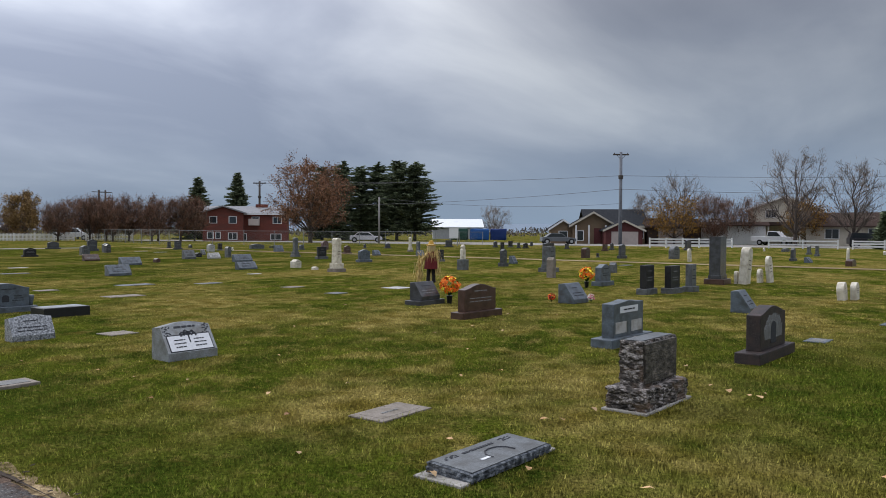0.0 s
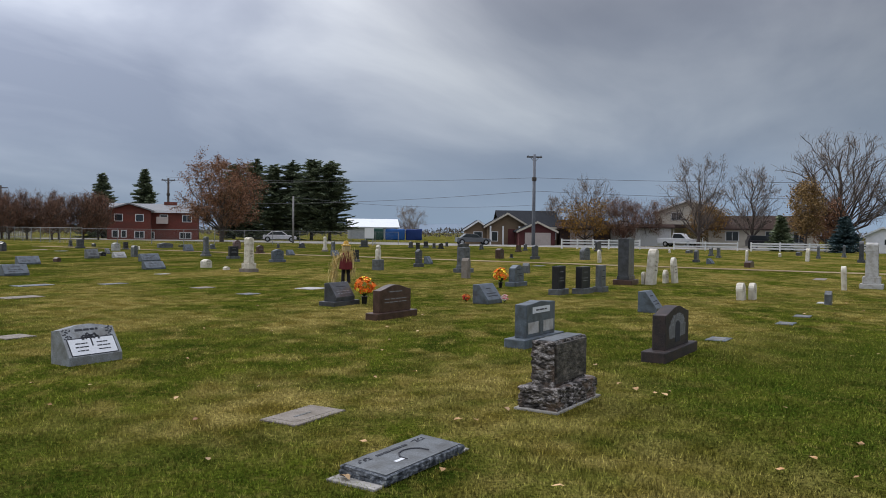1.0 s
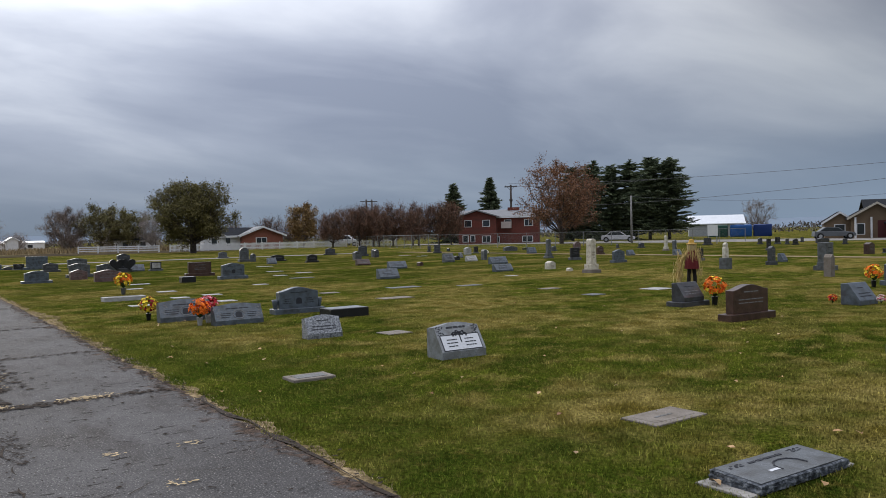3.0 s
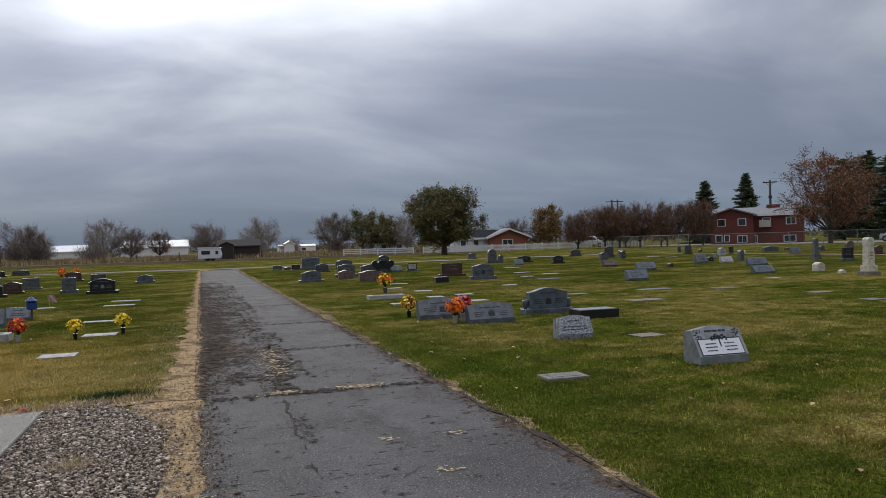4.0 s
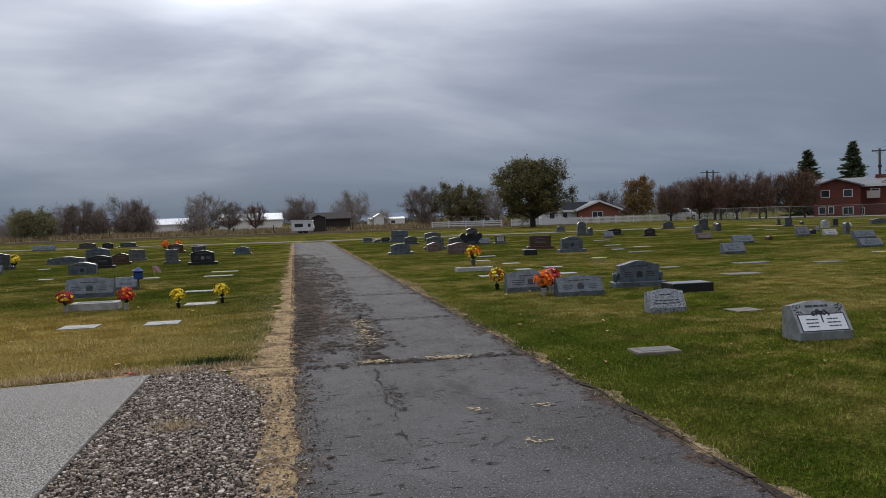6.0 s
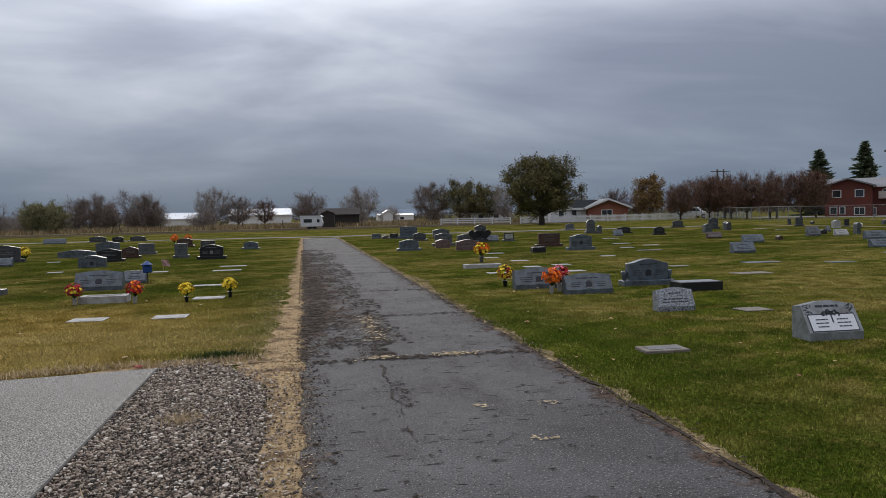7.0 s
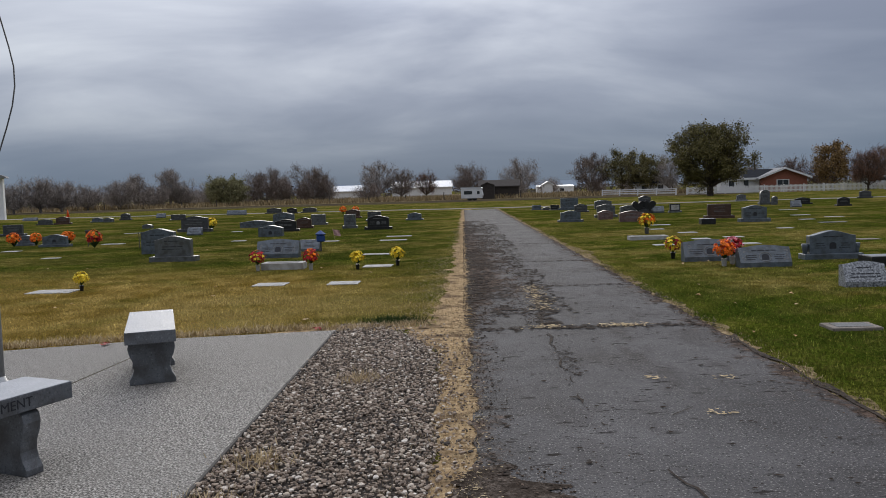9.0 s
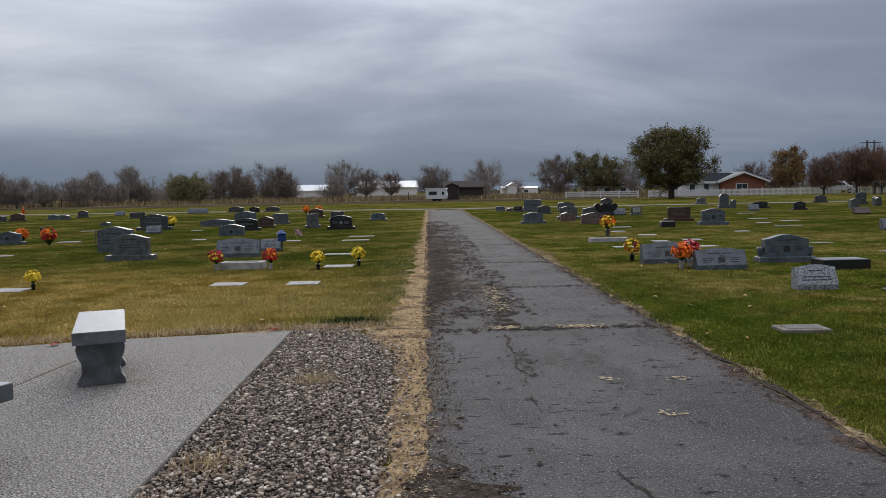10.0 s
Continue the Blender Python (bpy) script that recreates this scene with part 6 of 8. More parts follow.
for sx in (-0.28, 0.28):
    o = []
    for i in range(20):
        q = 2 * math.pi * i / 20
        o.append((sx + 0.36 * 0.0625 * 16 * math.sin(q) ** 3, 0.42 + 0.021 * (13 * math.cos(q) - 5 * math.cos(2 * q) - 2 * math.cos(3 * q) - math.cos(4 * q))))
    part("heart", prism(o, -0.07, 0.07), STONE["black"], ob, "polished black heart")
ob = thing("traffic_cone", pose(-88, 7.0, 0), "orange traffic cone beside the gravel lane", "traffic cone")
ORANGE = paint("orange_rubber", (0.75, 0.12, 0.03), 0.6)
part("foot", boxed(-0.2, 0.2, -0.2, 0.2, 0.0, 0.04, 0.01), ORANGE, ob)
part("cone", lathe([(0.16, 0.04), (0.03, 0.72), (0.02, 0.73)], 16), ORANGE, ob, smooth=True)
ob = thing("notice_board", pose(-7.4, 86, 0), "plain white notice board on two posts by the street", "sign")
for sx in (-0.4, 0.4):
    part("post", boxed(sx - 0.04, sx + 0.04, -0.04, 0.04, -0.02, 1.9), METAL, ob)
part("board", boxed(-0.5, 0.5, -0.07, -0.04, 0.8, 1.9, 0.01), paint("white_board", (0.8, 0.8, 0.8)), ob)


# ---- trees ----
def grow(seed, h, spread, levels=3, limbs=16, first=0.16, trunk=0.2, lift=0.55, wide=1.0):
    """Branch pieces (start, end, radii, level) of a tree: a leader, limbs that reach an uneven egg-shaped crown, and twigs on them."""
    g = random.Random(seed)
    segs, spots = [], []
    lead = [Vector((0, 0, -0.05))]
    for i in range(1, 7):
        lead.append(Vector((g.gauss(0, 0.012) * h * i / 3, g.gauss(0, 0.012) * h * i / 3, h * 0.86 * i / 6)))
    for i in range(6):
        segs.append((lead[i], lead[i + 1], trunk * (1 - i / 6.6), trunk * (1 - (i + 1) / 6.6), 0))

    def on_lead(z):
        f = max(0.0, min(0.999, z / (h * 0.86))) * 6
        k = int(f)
        return lead[k].lerp(lead[k + 1], f - k)

    def bough(a, b, r, lev):
        mid = a.lerp(b, 0.5) + Vector((g.gauss(0, 0.05), g.gauss(0, 0.05), -0.08 if lev == 1 else g.gauss(0, 0.05))) * (b - a).length
        segs.append((a, mid, r, r * 0.7, lev))
        segs.append((mid, b, r * 0.7, r * 0.35, lev))
        spots.extend((b, mid.lerp(b, 0.5)) if lev > 1 else (b,))
        if lev >= levels:
            return
        ln = (b - a).length
        for i in range((6, 5, 4)[min(lev - 1, 2)]):
            f = g.uniform(0.3, 1.0)
            start = a.lerp(mid, f * 2) if f < 0.5 else mid.lerp(b, f * 2 - 1)
            d = (b - a).normalized() + Vector((g.gauss(0, 0.55), g.gauss(0, 0.55), g.gauss(0.15 * lift, 0.45)))
            bough(start, start + d.normalized() * ln * g.uniform(0.28, 0.52), r * 0.5, lev + 1)

    cz, rz_ = h * (first + 1) / 2, h * (1 - first) / 2
    for i in range(limbs):
        q = 2 * math.pi * (i * 0.381966 + g.uniform(-0.05, 0.05))
        t = -0.75 + 1.7 * (i + g.random()) / limbs
        ring = math.sqrt(max(0.05, 1 - t * t)) * g.uniform(0.6, 0.88)
        goal = Vector((math.cos(q) * ring * spread / 2, math.sin(q) * ring * spread / 2, cz + t * rz_ * g.uniform(0.82, 0.93)))
        z0 = max(h * first * 0.8, goal.z - lift * 1.3 * ring * spread / 2 - 0.05 * h)
        bough(on_lead(min(z0, h * 0.82)), goal, trunk * 0.42 * (1 - 0.4 * (t + 0.75)), 1)
    return segs, spots


def limbs_mesh(segs, min_r=0.0):
    verts, faces = [], []
    for a, b, r0, r1, lev in segs:
        sides = 7 if lev == 0 else 5 if lev < 3 else 3
        d = (b - a)
        if d.length < 1e-5:
            continue
        d = d.normalized()
        u = d.orthogonal().normalized()
        v = d.cross(u)
        s = len(verts)
        for p, r in ((a - d * r0 * 0.3, max(r0, min_r)), (b, max(r1, min_r))):
            for k in range(sides):
                q = 2 * math.pi * k / sides
                verts.append(tuple(p + (u * math.cos(q) + v * math.sin(q)) * r))
        faces += [(s + k, s + (k + 1) % sides, s + sides + (k + 1) % sides, s + sides + k) for k in range(sides)]
    return verts, faces


def leaf_mesh(points, count, size, scatter, seed, thin=1.0, droop=0.0):
    g = np.random.default_rng(seed)
    pts = np.array([tuple(p) for p in points])
    base = pts[g.integers(0, len(pts), count)] + g.standard_normal((count, 3)) * scatter
    base[:, 2] = np.maximum(base[:, 2], 0.25)
    u = g.standard_normal((count, 3))
    u[:, 2] -= droop
    u /= np.linalg.norm(u, axis=1)[:, None]
    v = np.cross(u, g.standard_normal((count, 3)))
    v /= np.linalg.norm(v, axis=1)[:, None]
    s = size * (0.5 + g.random((count, 1)))
    quad = np.stack([base - u * s, base + v * s * 0.45 * thin, base + u * s, base - v * s * 0.45 * thin], 1).reshape(-1, 3)
    return quad.tolist(), np.arange(4 * count).reshape(-1, 4).tolist()


def tree(x, y, h, spread, label, mat=None, leaves=0, size=0.18, scatter=0.35, seed=1, levels=3, bark=None, trunk=0.2, min_r=0.012, droop=0.0, thin=1.0, name="tree", first=0.16, limbs=18, lift=0.55):
    ob = thing(name, pose(x, y, 0, 0, 0, seed * 37.0), label, "shrub" if name == "shrub" else "tree", group="trees")
    if mat in (TWIG, TWIG_RED, TWIG_FAR, TWIG_DUN):
        lift, limbs = 1.05, limbs + 4
    segs, spots = grow(seed, h, spread, levels, limbs, first, trunk, lift)
    if mat in (TWIG, TWIG_RED, TWIG_FAR, TWIG_DUN):
        leaves, size, thin, droop, scatter = int(leaves * 3.6), 0.36, 0.075, -1.4, scatter * 0.8
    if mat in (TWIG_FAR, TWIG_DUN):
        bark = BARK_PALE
    v, f = limbs_mesh(segs, min_r)
    t = new("trunk", raw_mesh("trunk", v, f, bark or BARK, True))
    t.parent = ob
    if leaves:
        v, f = leaf_mesh(spots, leaves, size, scatter, seed, thin, droop)
        c = new("crown", raw_mesh("crown", v, f, mat))
        c.parent = ob
    return ob


def conifer(x, y, h, spread, label, mat, seed=1, tiers=44, bare=0.06, ragged_=0.25, power=0.9, flat_top=0.0):
    """A trunk with whorls of drooping boughs, each bough a fan of needle sprays."""
    g = random.Random(seed)
    ob = thing("conifer", pose(x, y, 0, 0, 0, seed * 51.0), label, "conifer", group="trees")
    part("trunk", tube(bmesh.new(), [(0, 0, -0.05), (0, 0, h * 0.5), (0, 0, h * 0.97)], [h * 0.022, h * 0.014, 0.02], 8), BARK, ob, smooth=True)
    verts, faces = [], []
    for i in range(tiers):
        f = (i + g.random() * 0.6) / tiers
        z = h * (bare + (1 - bare) * f)
        reach = spread / 2 * (max(0.0, 1 - f) ** power * (1 - flat_top) + flat_top * math.sqrt(max(0, 1 - f ** 4)))
        if reach < 0.12:
            reach = 0.12
        for j in range(g.randint(7, 10)):
            q = g.uniform(0, 6.283)
            ln = reach * g.uniform(1 - ragged_ * 1.5, 1.06)
            zz = z + h * g.uniform(-0.06, 0.03)
            drop = g.uniform(-0.05, 0.28)
            for m in range(max(4, int(ln * 6))):
                s = (m + g.random()) / max(4, int(ln * 6))
                c = Vector((math.cos(q) * ln * s, math.sin(q) * ln * s, zz - drop * ln * s + 0.12 * ln * s * s))
                k = 0.22 + 0.2 * (1 - s) + 0.012 * h
                for w in range(3):
                    d = Vector((math.cos(q + g.uniform(-1.2, 1.2)), math.sin(q + g.uniform(-1.2, 1.2)), g.uniform(-0.35, 0.5))) * k * g.uniform(0.7, 1.6)
                    o = d.cross(Vector((g.gauss(0, 1), g.gauss(0, 1), g.gauss(0, 1)))).normalized() * k * 0.3
                    b = len(verts)
                    verts += [tuple(c - o), tuple(c + o), tuple(c + d)]
                    faces.append((b, b + 1, b + 2))
    cr = new("crown", raw_mesh("crown", verts, faces, mat))
    cr.parent = ob
    return ob


TWIG = leaf_mat("bare_twigs", (0.13, 0.105, 0.088), (0.23, 0.185, 0.155), v=0.3)
TWIG_RED = leaf_mat("red_brown_twigs", (0.10, 0.054, 0.037), (0.19, 0.106, 0.07), v=0.3)
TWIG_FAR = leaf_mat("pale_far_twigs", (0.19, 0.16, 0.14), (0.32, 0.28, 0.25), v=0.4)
TWIG_DUN = leaf_mat("dun_twigs", (0.115, 0.088, 0.073), (0.21, 0.165, 0.14), v=0.4)
RUST = leaf_mat("rusty_leaves", (0.16, 0.08, 0.046), (0.26, 0.135, 0.075), (0.31, 0.19, 0.115))
OLIVE = leaf_mat("olive_leaves", (0.10, 0.09, 0.036), (0.165, 0.145, 0.056), (0.27, 0.21, 0.088))
WILLOW = leaf_mat("pale_willow_leaves", (0.16, 0.155, 0.078), (0.25, 0.235, 0.12), v=0.2)
GOLD = leaf_mat("golden_leaves", (0.15, 0.075, 0.015), (0.27, 0.15, 0.03))
AMBER = leaf_mat("amber_green_leaves", (0.13, 0.085, 0.036), (0.26, 0.165, 0.066))
PINE = leaf_mat("pine_needles", (0.07, 0.092, 0.054), (0.13, 0.158, 0.088), v=0.5)
SPRUCE = leaf_mat("blue_spruce_needles", (0.03, 0.055, 0.06), (0.06, 0.098, 0.105), v=0.4)

conifer(-55.1, 128.8, 10.3, 10.5, "dark green spruce behind the brick house", PINE, 1)
conifer(-49.2, 131.2, 11.3, 9.6, "dark green spruce behind the brick house", PINE, 2)
for i, (x, y, h, s) in enumerate(((-33.6, 132, 12.2, 6.4), (-30.2, 133, 13.1, 7.0), (-26.2, 131, 12.2, 6.4), (-23.6, 134, 13.0, 7.2), (-19.4, 130, 13.0, 7.6), (-16.0, 129, 12.6, 7.4))):
    conifer(-26.4 + (x + 24.8) * 0.93, y, h, s * 1.25, "tall dark pine in a dense row along the street", PINE, 10 + i, 46, 0.14 if i > 3 else 0.06, 0.55, 0.7, 0.85)
conifer(35.8, 83.8, 3.6, 3.4, "small dark green spruce behind the rail fence", PINE, 21, 30, 0.05)
conifer(40.3, 79.6, 3.5, 4.2, "small blue spruce beside a white shed", SPRUCE, 22, 30, 0.04)
tree(-27.8, 101.5, 10.4, 10.4, "wide tree with rusty-brown autumn leaves, its top bare", RUST, 24000, 0.10, 0.26, 31, 3, trunk=0.3, limbs=26, lift=0.9)
for i in range(9):
    fx = i / 8
    tree(-60 + 14 * fx + (i % 2), 97 + 6 * fx + (i % 3) * 2, 5.0 + 1.3 * math.sin(i * 2.1) ** 2, 4.2, "reddish-brown orchard tree with upright twigs", TWIG_RED, 1500, 0.26, 0.3, 40 + i, 3, trunk=0.14, thin=0.5, min_r=0.02)
for i in range(8):
    tree(-98 + 4.6 * i, 122 + (i % 3) * 5, 4.2 + (i * 7 % 4) * 0.5, 5.0, "dark brown leafless shrub along the fence", TWIG_RED, 800, 0.3, 0.4, 60 + i, 3, trunk=0.12, thin=0.5, name="shrub", min_r=0.02)
tree(-8.0, 180, 7.2, 6.4, "pale bare tree beside the barn", TWIG, 900, 0.22, 0.3, 71, 3, BARK_PALE, 0.18, thin=0.4)
tree(20.3, 111.1, 9.3, 7.4, "bare spreading tree in a front garden", TWIG, 700, 0.34, 0.3, 72, 3, trunk=0.2, thin=0.13)
tree(16.0, 114.7, 7.0, 3.0, "slender bare tree beside a garage", TWIG, 500, 0.15, 0.2, 73, 3, BARK_PALE, 0.1, thin=0.13)
tree(19.6, 108.8, 6.0, 7.6, "weeping tree with golden leaves", GOLD, 4600, 0.11, 0.45, 74, 3, trunk=0.16, droop=1.5)
tree(24.7, 108.2, 6.3, 5.4, "dense bare shrub tree with golden remnants", TWIG_RED, 1900, 0.24, 0.4, 75, 3, trunk=0.14, thin=0.5)
tree(29.0, 112, 6.2, 5.0, "dense bare shrub tree beside a white garage", TWIG_RED, 1000, 0.24, 0.4, 79, 3, trunk=0.14, thin=0.5)
tree(32.5, 100.9, 11.2, 8.2, "tall bare tree before a two-storey house", TWIG, 1000, 0.34, 0.3, 76, 3, trunk=0.24, thin=0.13)
tree(36.7, 94.2, 9.9, 6.2, "tall bare tree before a low tan house", TWIG, 700, 0.34, 0.3, 77, 3, trunk=0.2, thin=0.13)
tree(35.0, 104.5, 5.8, 5.0, "small tree with golden leaves", GOLD, 5000, 0.11, 0.45, 78, 3, trunk=0.14)
tree(40.0, 87.5, 7.5, 3.6, "narrow golden-green autumn tree", AMBER, 6000, 0.12, 0.4, 80, 3, trunk=0.16)
tree(43.6, 90.5, 5.6, 4.6, "rusty autumn tree behind the fence", RUST, 5000, 0.12, 0.4, 81, 3, trunk=0.16)
tree(45.6, 91.5, 13.2, 12.0, "very large bare tree behind a white shed", TWIG, 1600, 0.36, 0.4, 82, 3, trunk=0.42, limbs=26, thin=0.13, min_r=0.02)
tree(52.0, 86.0, 12.0, 11.0, "very large bare tree behind a white shed", TWIG, 1400, 0.36, 0.4, 83, 3, trunk=0.4, thin=0.13, min_r=0.02)
tree(-65.6, 74.8, 8.4, 9.4, "broad olive-green tree with a dense round crown", OLIVE, 46000, 0.105, 0.24, 84, 3, limbs=44, trunk=0.42)
tree(-70.8, 105.5, 6.9, 4.8, "small golden-brown autumn tree", AMBER, 8000, 0.13, 0.28, 85, 3, trunk=0.15)
tree(-72.5, 122, 6.4, 5.2, "dark brown leafless tree by the fence", TWIG_RED, 1600, 0.26, 0.4, 86, 3, thin=0.5)
for i, (x, y, h, s) in enumerate(((-107.5, 92, 7.0, 6.5), (-103, 95, 7.4, 7.0), (-100, 98, 6.6, 6.0))):
    tree(x, y, h, s, "dense olive-brown tree beyond the field", OLIVE if i else TWIG_DUN, 9000 if i else 2400, 0.13, 0.32, 87 + i, 3, min_r=0.03)
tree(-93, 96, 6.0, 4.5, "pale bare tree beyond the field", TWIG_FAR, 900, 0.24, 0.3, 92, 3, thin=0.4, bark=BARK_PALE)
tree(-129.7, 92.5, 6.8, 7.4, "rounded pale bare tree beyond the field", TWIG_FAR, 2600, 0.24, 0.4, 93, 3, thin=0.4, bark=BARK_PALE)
tree(-126.8, 78.7, 5.8, 6.4, "reddish-brown tree behind a dark barn", TWIG_DUN, 2200, 0.28, 0.5, 94, 3, min_r=0.03)
tree(-150, 82, 5.6, 5.0, "dark bare tree before a white shed", TWIG_RED, 900, 0.26, 0.4, 95, 3, thin=0.5, min_r=0.03)
tree(-148.5, 69.8, 7.8, 7.6, "bare grey-brown tree on the far hedge line", TWIG_FAR, 2000, 0.26, 0.4, 96, 3, thin=0.4, min_r=0.025)
tree(-145, 73.5, 5.6, 6.0, "bare dark tree on the far hedge line", TWIG_DUN, 1800, 0.28, 0.4, 97, 3, thin=0.5, min_r=0.03)
for i, (x, y, h, s) in enumerate(((-142, 44.3, 5.6, 8.2), (-139.5, 52.6, 6.1, 8.8), (-146, 48.5, 4.6, 5.0))):
    tree(x, y, h, s, "broad dark-brown leafless tree on the far hedge line", TWIG_FAR if i == 2 else TWIG_DUN, 3600, 0.28, 0.4, 100 + i, 3, thin=0.5, min_r=0.03)
tree(-136, 35.3, 4.7, 6.8, "rounded olive willow on the far hedge line", WILLOW, 34000, 0.10, 0.26, 105, 3, min_r=0.03, droop=1.0, first=0.05, limbs=40)
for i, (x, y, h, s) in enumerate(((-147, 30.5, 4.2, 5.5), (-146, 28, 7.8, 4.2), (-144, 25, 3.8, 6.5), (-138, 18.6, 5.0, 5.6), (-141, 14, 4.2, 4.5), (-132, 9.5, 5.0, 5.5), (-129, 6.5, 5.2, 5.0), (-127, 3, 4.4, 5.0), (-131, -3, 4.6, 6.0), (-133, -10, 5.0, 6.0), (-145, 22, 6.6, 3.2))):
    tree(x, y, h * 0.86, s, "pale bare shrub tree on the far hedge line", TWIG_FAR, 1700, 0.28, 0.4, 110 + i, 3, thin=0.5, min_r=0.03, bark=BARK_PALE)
g = random.Random(8)
for i in range(34):
    a, b = 150 + g.uniform(-6, 16), -118 + 7.2 * i
    x, y = -0.857 * a + 0.515 * b, 0.515 * a + 0.857 * b
    if b > 55 or (-12 < b < 6):
        continue
    tree(x, y, g.uniform(2.2, 3.8), g.uniform(4, 7), "low brown hedge shrub beyond the dry field", g.choice((TWIG_FAR, TWIG_DUN, TWIG_FAR)), 900, 0.3, 0.5, 140 + i, 2, thin=0.6, name="shrub", min_r=0.03, trunk=0.1)

# ---- houses and sheds ----
BRICK = material("red_brick", [(0.3, (0.105, 0.032, 0.024)), (0.7, (0.19, 0.06, 0.045))], scale=5, detail=8, rough=0.9, bump=0.2, tint=(0.12, 0.045, 0.035), tint_scale=0.5, stretch=(1, 1, 3))
BRICK_PALE = material("orange_brick", [(0.3, (0.20, 0.075, 0.05)), (0.7, (0.29, 0.115, 0.08))], scale=5, detail=8, rough=0.9, bump=0.2, stretch=(1, 1, 3))
WHITE = paint("white_siding", (0.72, 0.73, 0.74), 0.6)
BEIGE = paint("beige_siding", (0.52, 0.48, 0.40), 0.7)
TAN = paint("tan_siding", (0.19, 0.135, 0.085), 0.7)
MAROON = paint("maroon_siding", (0.10, 0.03, 0.03), 0.7)
PINKISH = paint("pale_garage_door", (0.46, 0.40, 0.37), 0.6)
SHINGLE = material("dark_shingles", [(0.3, (0.022, 0.024, 0.027)), (0.7, (0.05, 0.053, 0.058))], scale=6, rough=0.95, spec=0.0, bump=0.3, stretch=(1, 1, 4))
SHINGLE_GREY = material("grey_shingles", [(0.3, (0.17, 0.175, 0.185)), (0.7, (0.27, 0.275, 0.285))], scale=6, rough=0.9, bump=0.3)
SHINGLE_BROWN = material("brown_shingles", [(0.3, (0.042, 0.03, 0.026)), (0.7, (0.08, 0.058, 0.05))], scale=6, rough=0.95, spec=0.0, bump=0.3)
TIN = paint("white_tin_roof", (0.72, 0.75, 0.78), 0.4, 0.2)
DARKWOOD = paint("weathered_dark_wood", (0.05, 0.042, 0.038), 0.9, v=0.4)
GLASS = bpy.data.materials.new("window_glass")
GLASS.use_nodes = True
gb = GLASS.node_tree.nodes["Principled BSDF"]
gb.inputs["Base Color"].default_value, gb.inputs["Roughness"].default_value, gb.inputs["Specular IOR Level"].default_value = (0.025, 0.03, 0.035, 1), 0.08, 0.6


def window(parent, x, z, w, h, y, n=1):
    f = part("window", boxed(x - w / 2 - 0.08, x + w / 2 + 0.08, y - 0.05, y + 0.05, z - h / 2 - 0.08, z + h / 2 + 0.08), WHITE, parent, "white-framed window")
    for i in range(n):
        a = x - w / 2 + w * i / n
        p = part("pane", boxed(a + 0.03, a + w / n - 0.03, y - 0.065, y - 0.045, z - h / 2, z + h / 2), GLASS, f, "dark glass pane")
    return f


def house(label, x, y, rz, w, d, hw, rise, wall, roof, windows=(), gable="x", over=0.4, name="house", doors=(), trim=None):
    """Walls, gable roof and openings; local -y is the front, gable x puts the gable ends on the sides and y to the front."""
    ob = thing(name, pose(x, y, 0, 0, 0, rz), label, "shed" if name == "shed" else name.replace("_", " "), group="buildings")
    if gable == "x":
        body = prism([(-d / 2, -0.1), (d / 2, -0.1), (d / 2, hw), (0, hw + rise), (-d / 2, hw)], -w / 2, w / 2, 0, "x")
        half, axis, span = d / 2, "x", w / 2 + over
    else:
        body = prism([(-w / 2, -0.1), (w / 2, -0.1), (w / 2, hw), (0, hw + rise), (-w / 2, hw)], -d / 2, d / 2)
        half, axis, span = w / 2, "y", d / 2 + over
    part("wall", body, wall, ob)
    k = rise / half
    for s in (-1, 1):
        o = [(0, hw + rise + 0.02), (s * (half + over), hw - k * over + 0.02), (s * (half + over), hw - k * over + 0.2), (0, hw + rise + 0.2)]
        part("roof", prism(o, -span, span, 0, axis), roof, ob)
    if trim:
        if gable == "x":
            for s in (-1, 1):
                part("fascia", boxed(-span, span, s * (half + over) - 0.03, s * (half + over) + 0.03, hw - k * over - 0.1, hw - k * over + 0.19), trim, ob)
        else:
            for s in (-1, 1):
                o = [(0, hw + rise - 0.05), (s * (half + over), hw - k * over - 0.07), (s * (half + over), hw - k * over + 0.19), (0, hw + rise + 0.21)]
                part("fascia", prism(o, -span - 0.04, -span + 0.01), trim, ob)
    for wx, wz, ww, wh, *n in windows:
        window(ob, wx, wz, ww, wh, -d / 2, n[0] if n else 1)
    for dx, dw, dh, dm in doors:
        part("door", boxed(dx - dw / 2, dx + dw / 2, -d / 2 - 0.05, -d / 2 + 0.02, 0.0, dh), dm, ob, "closed door")
    return ob


# two-level brick house with a chimney
h1 = house("red brick two-level house with pale low-pitched roof", -42.9, 119.5, 16, 12.2, 8, 4.1, 1.0, BRICK, SHINGLE_GREY,
           [(-1.4, 3.1, 1.0, 0.9), (1.4, 3.1, 1.0, 0.9), (4.6, 3.1, 1.2, 0.9, 2), (-0.6, 0.6, 1.3, 0.9, 2), (4.4, 0.6, 1.5, 0.8, 2)], trim=WHITE)
bm = prism([(-2.9, -0.1), (2.9, -0.1), (2.9, 4.1), (0, 5.0), (-2.9, 4.1)], -5.4, -3.9)
for v in bm.verts:
    v.co.x -= 3.2
part("wing", bm, BRICK, h1, "brick gable front")
for s in (-1, 1):
    o = [(-3.2, 5.05), (-3.2 + s * 3.4, 4.0), (-3.2 + s * 3.4, 4.18), (-3.2, 5.23)]
    part("roof", prism(o, -5.9, 0.0), SHINGLE_GREY, h1)
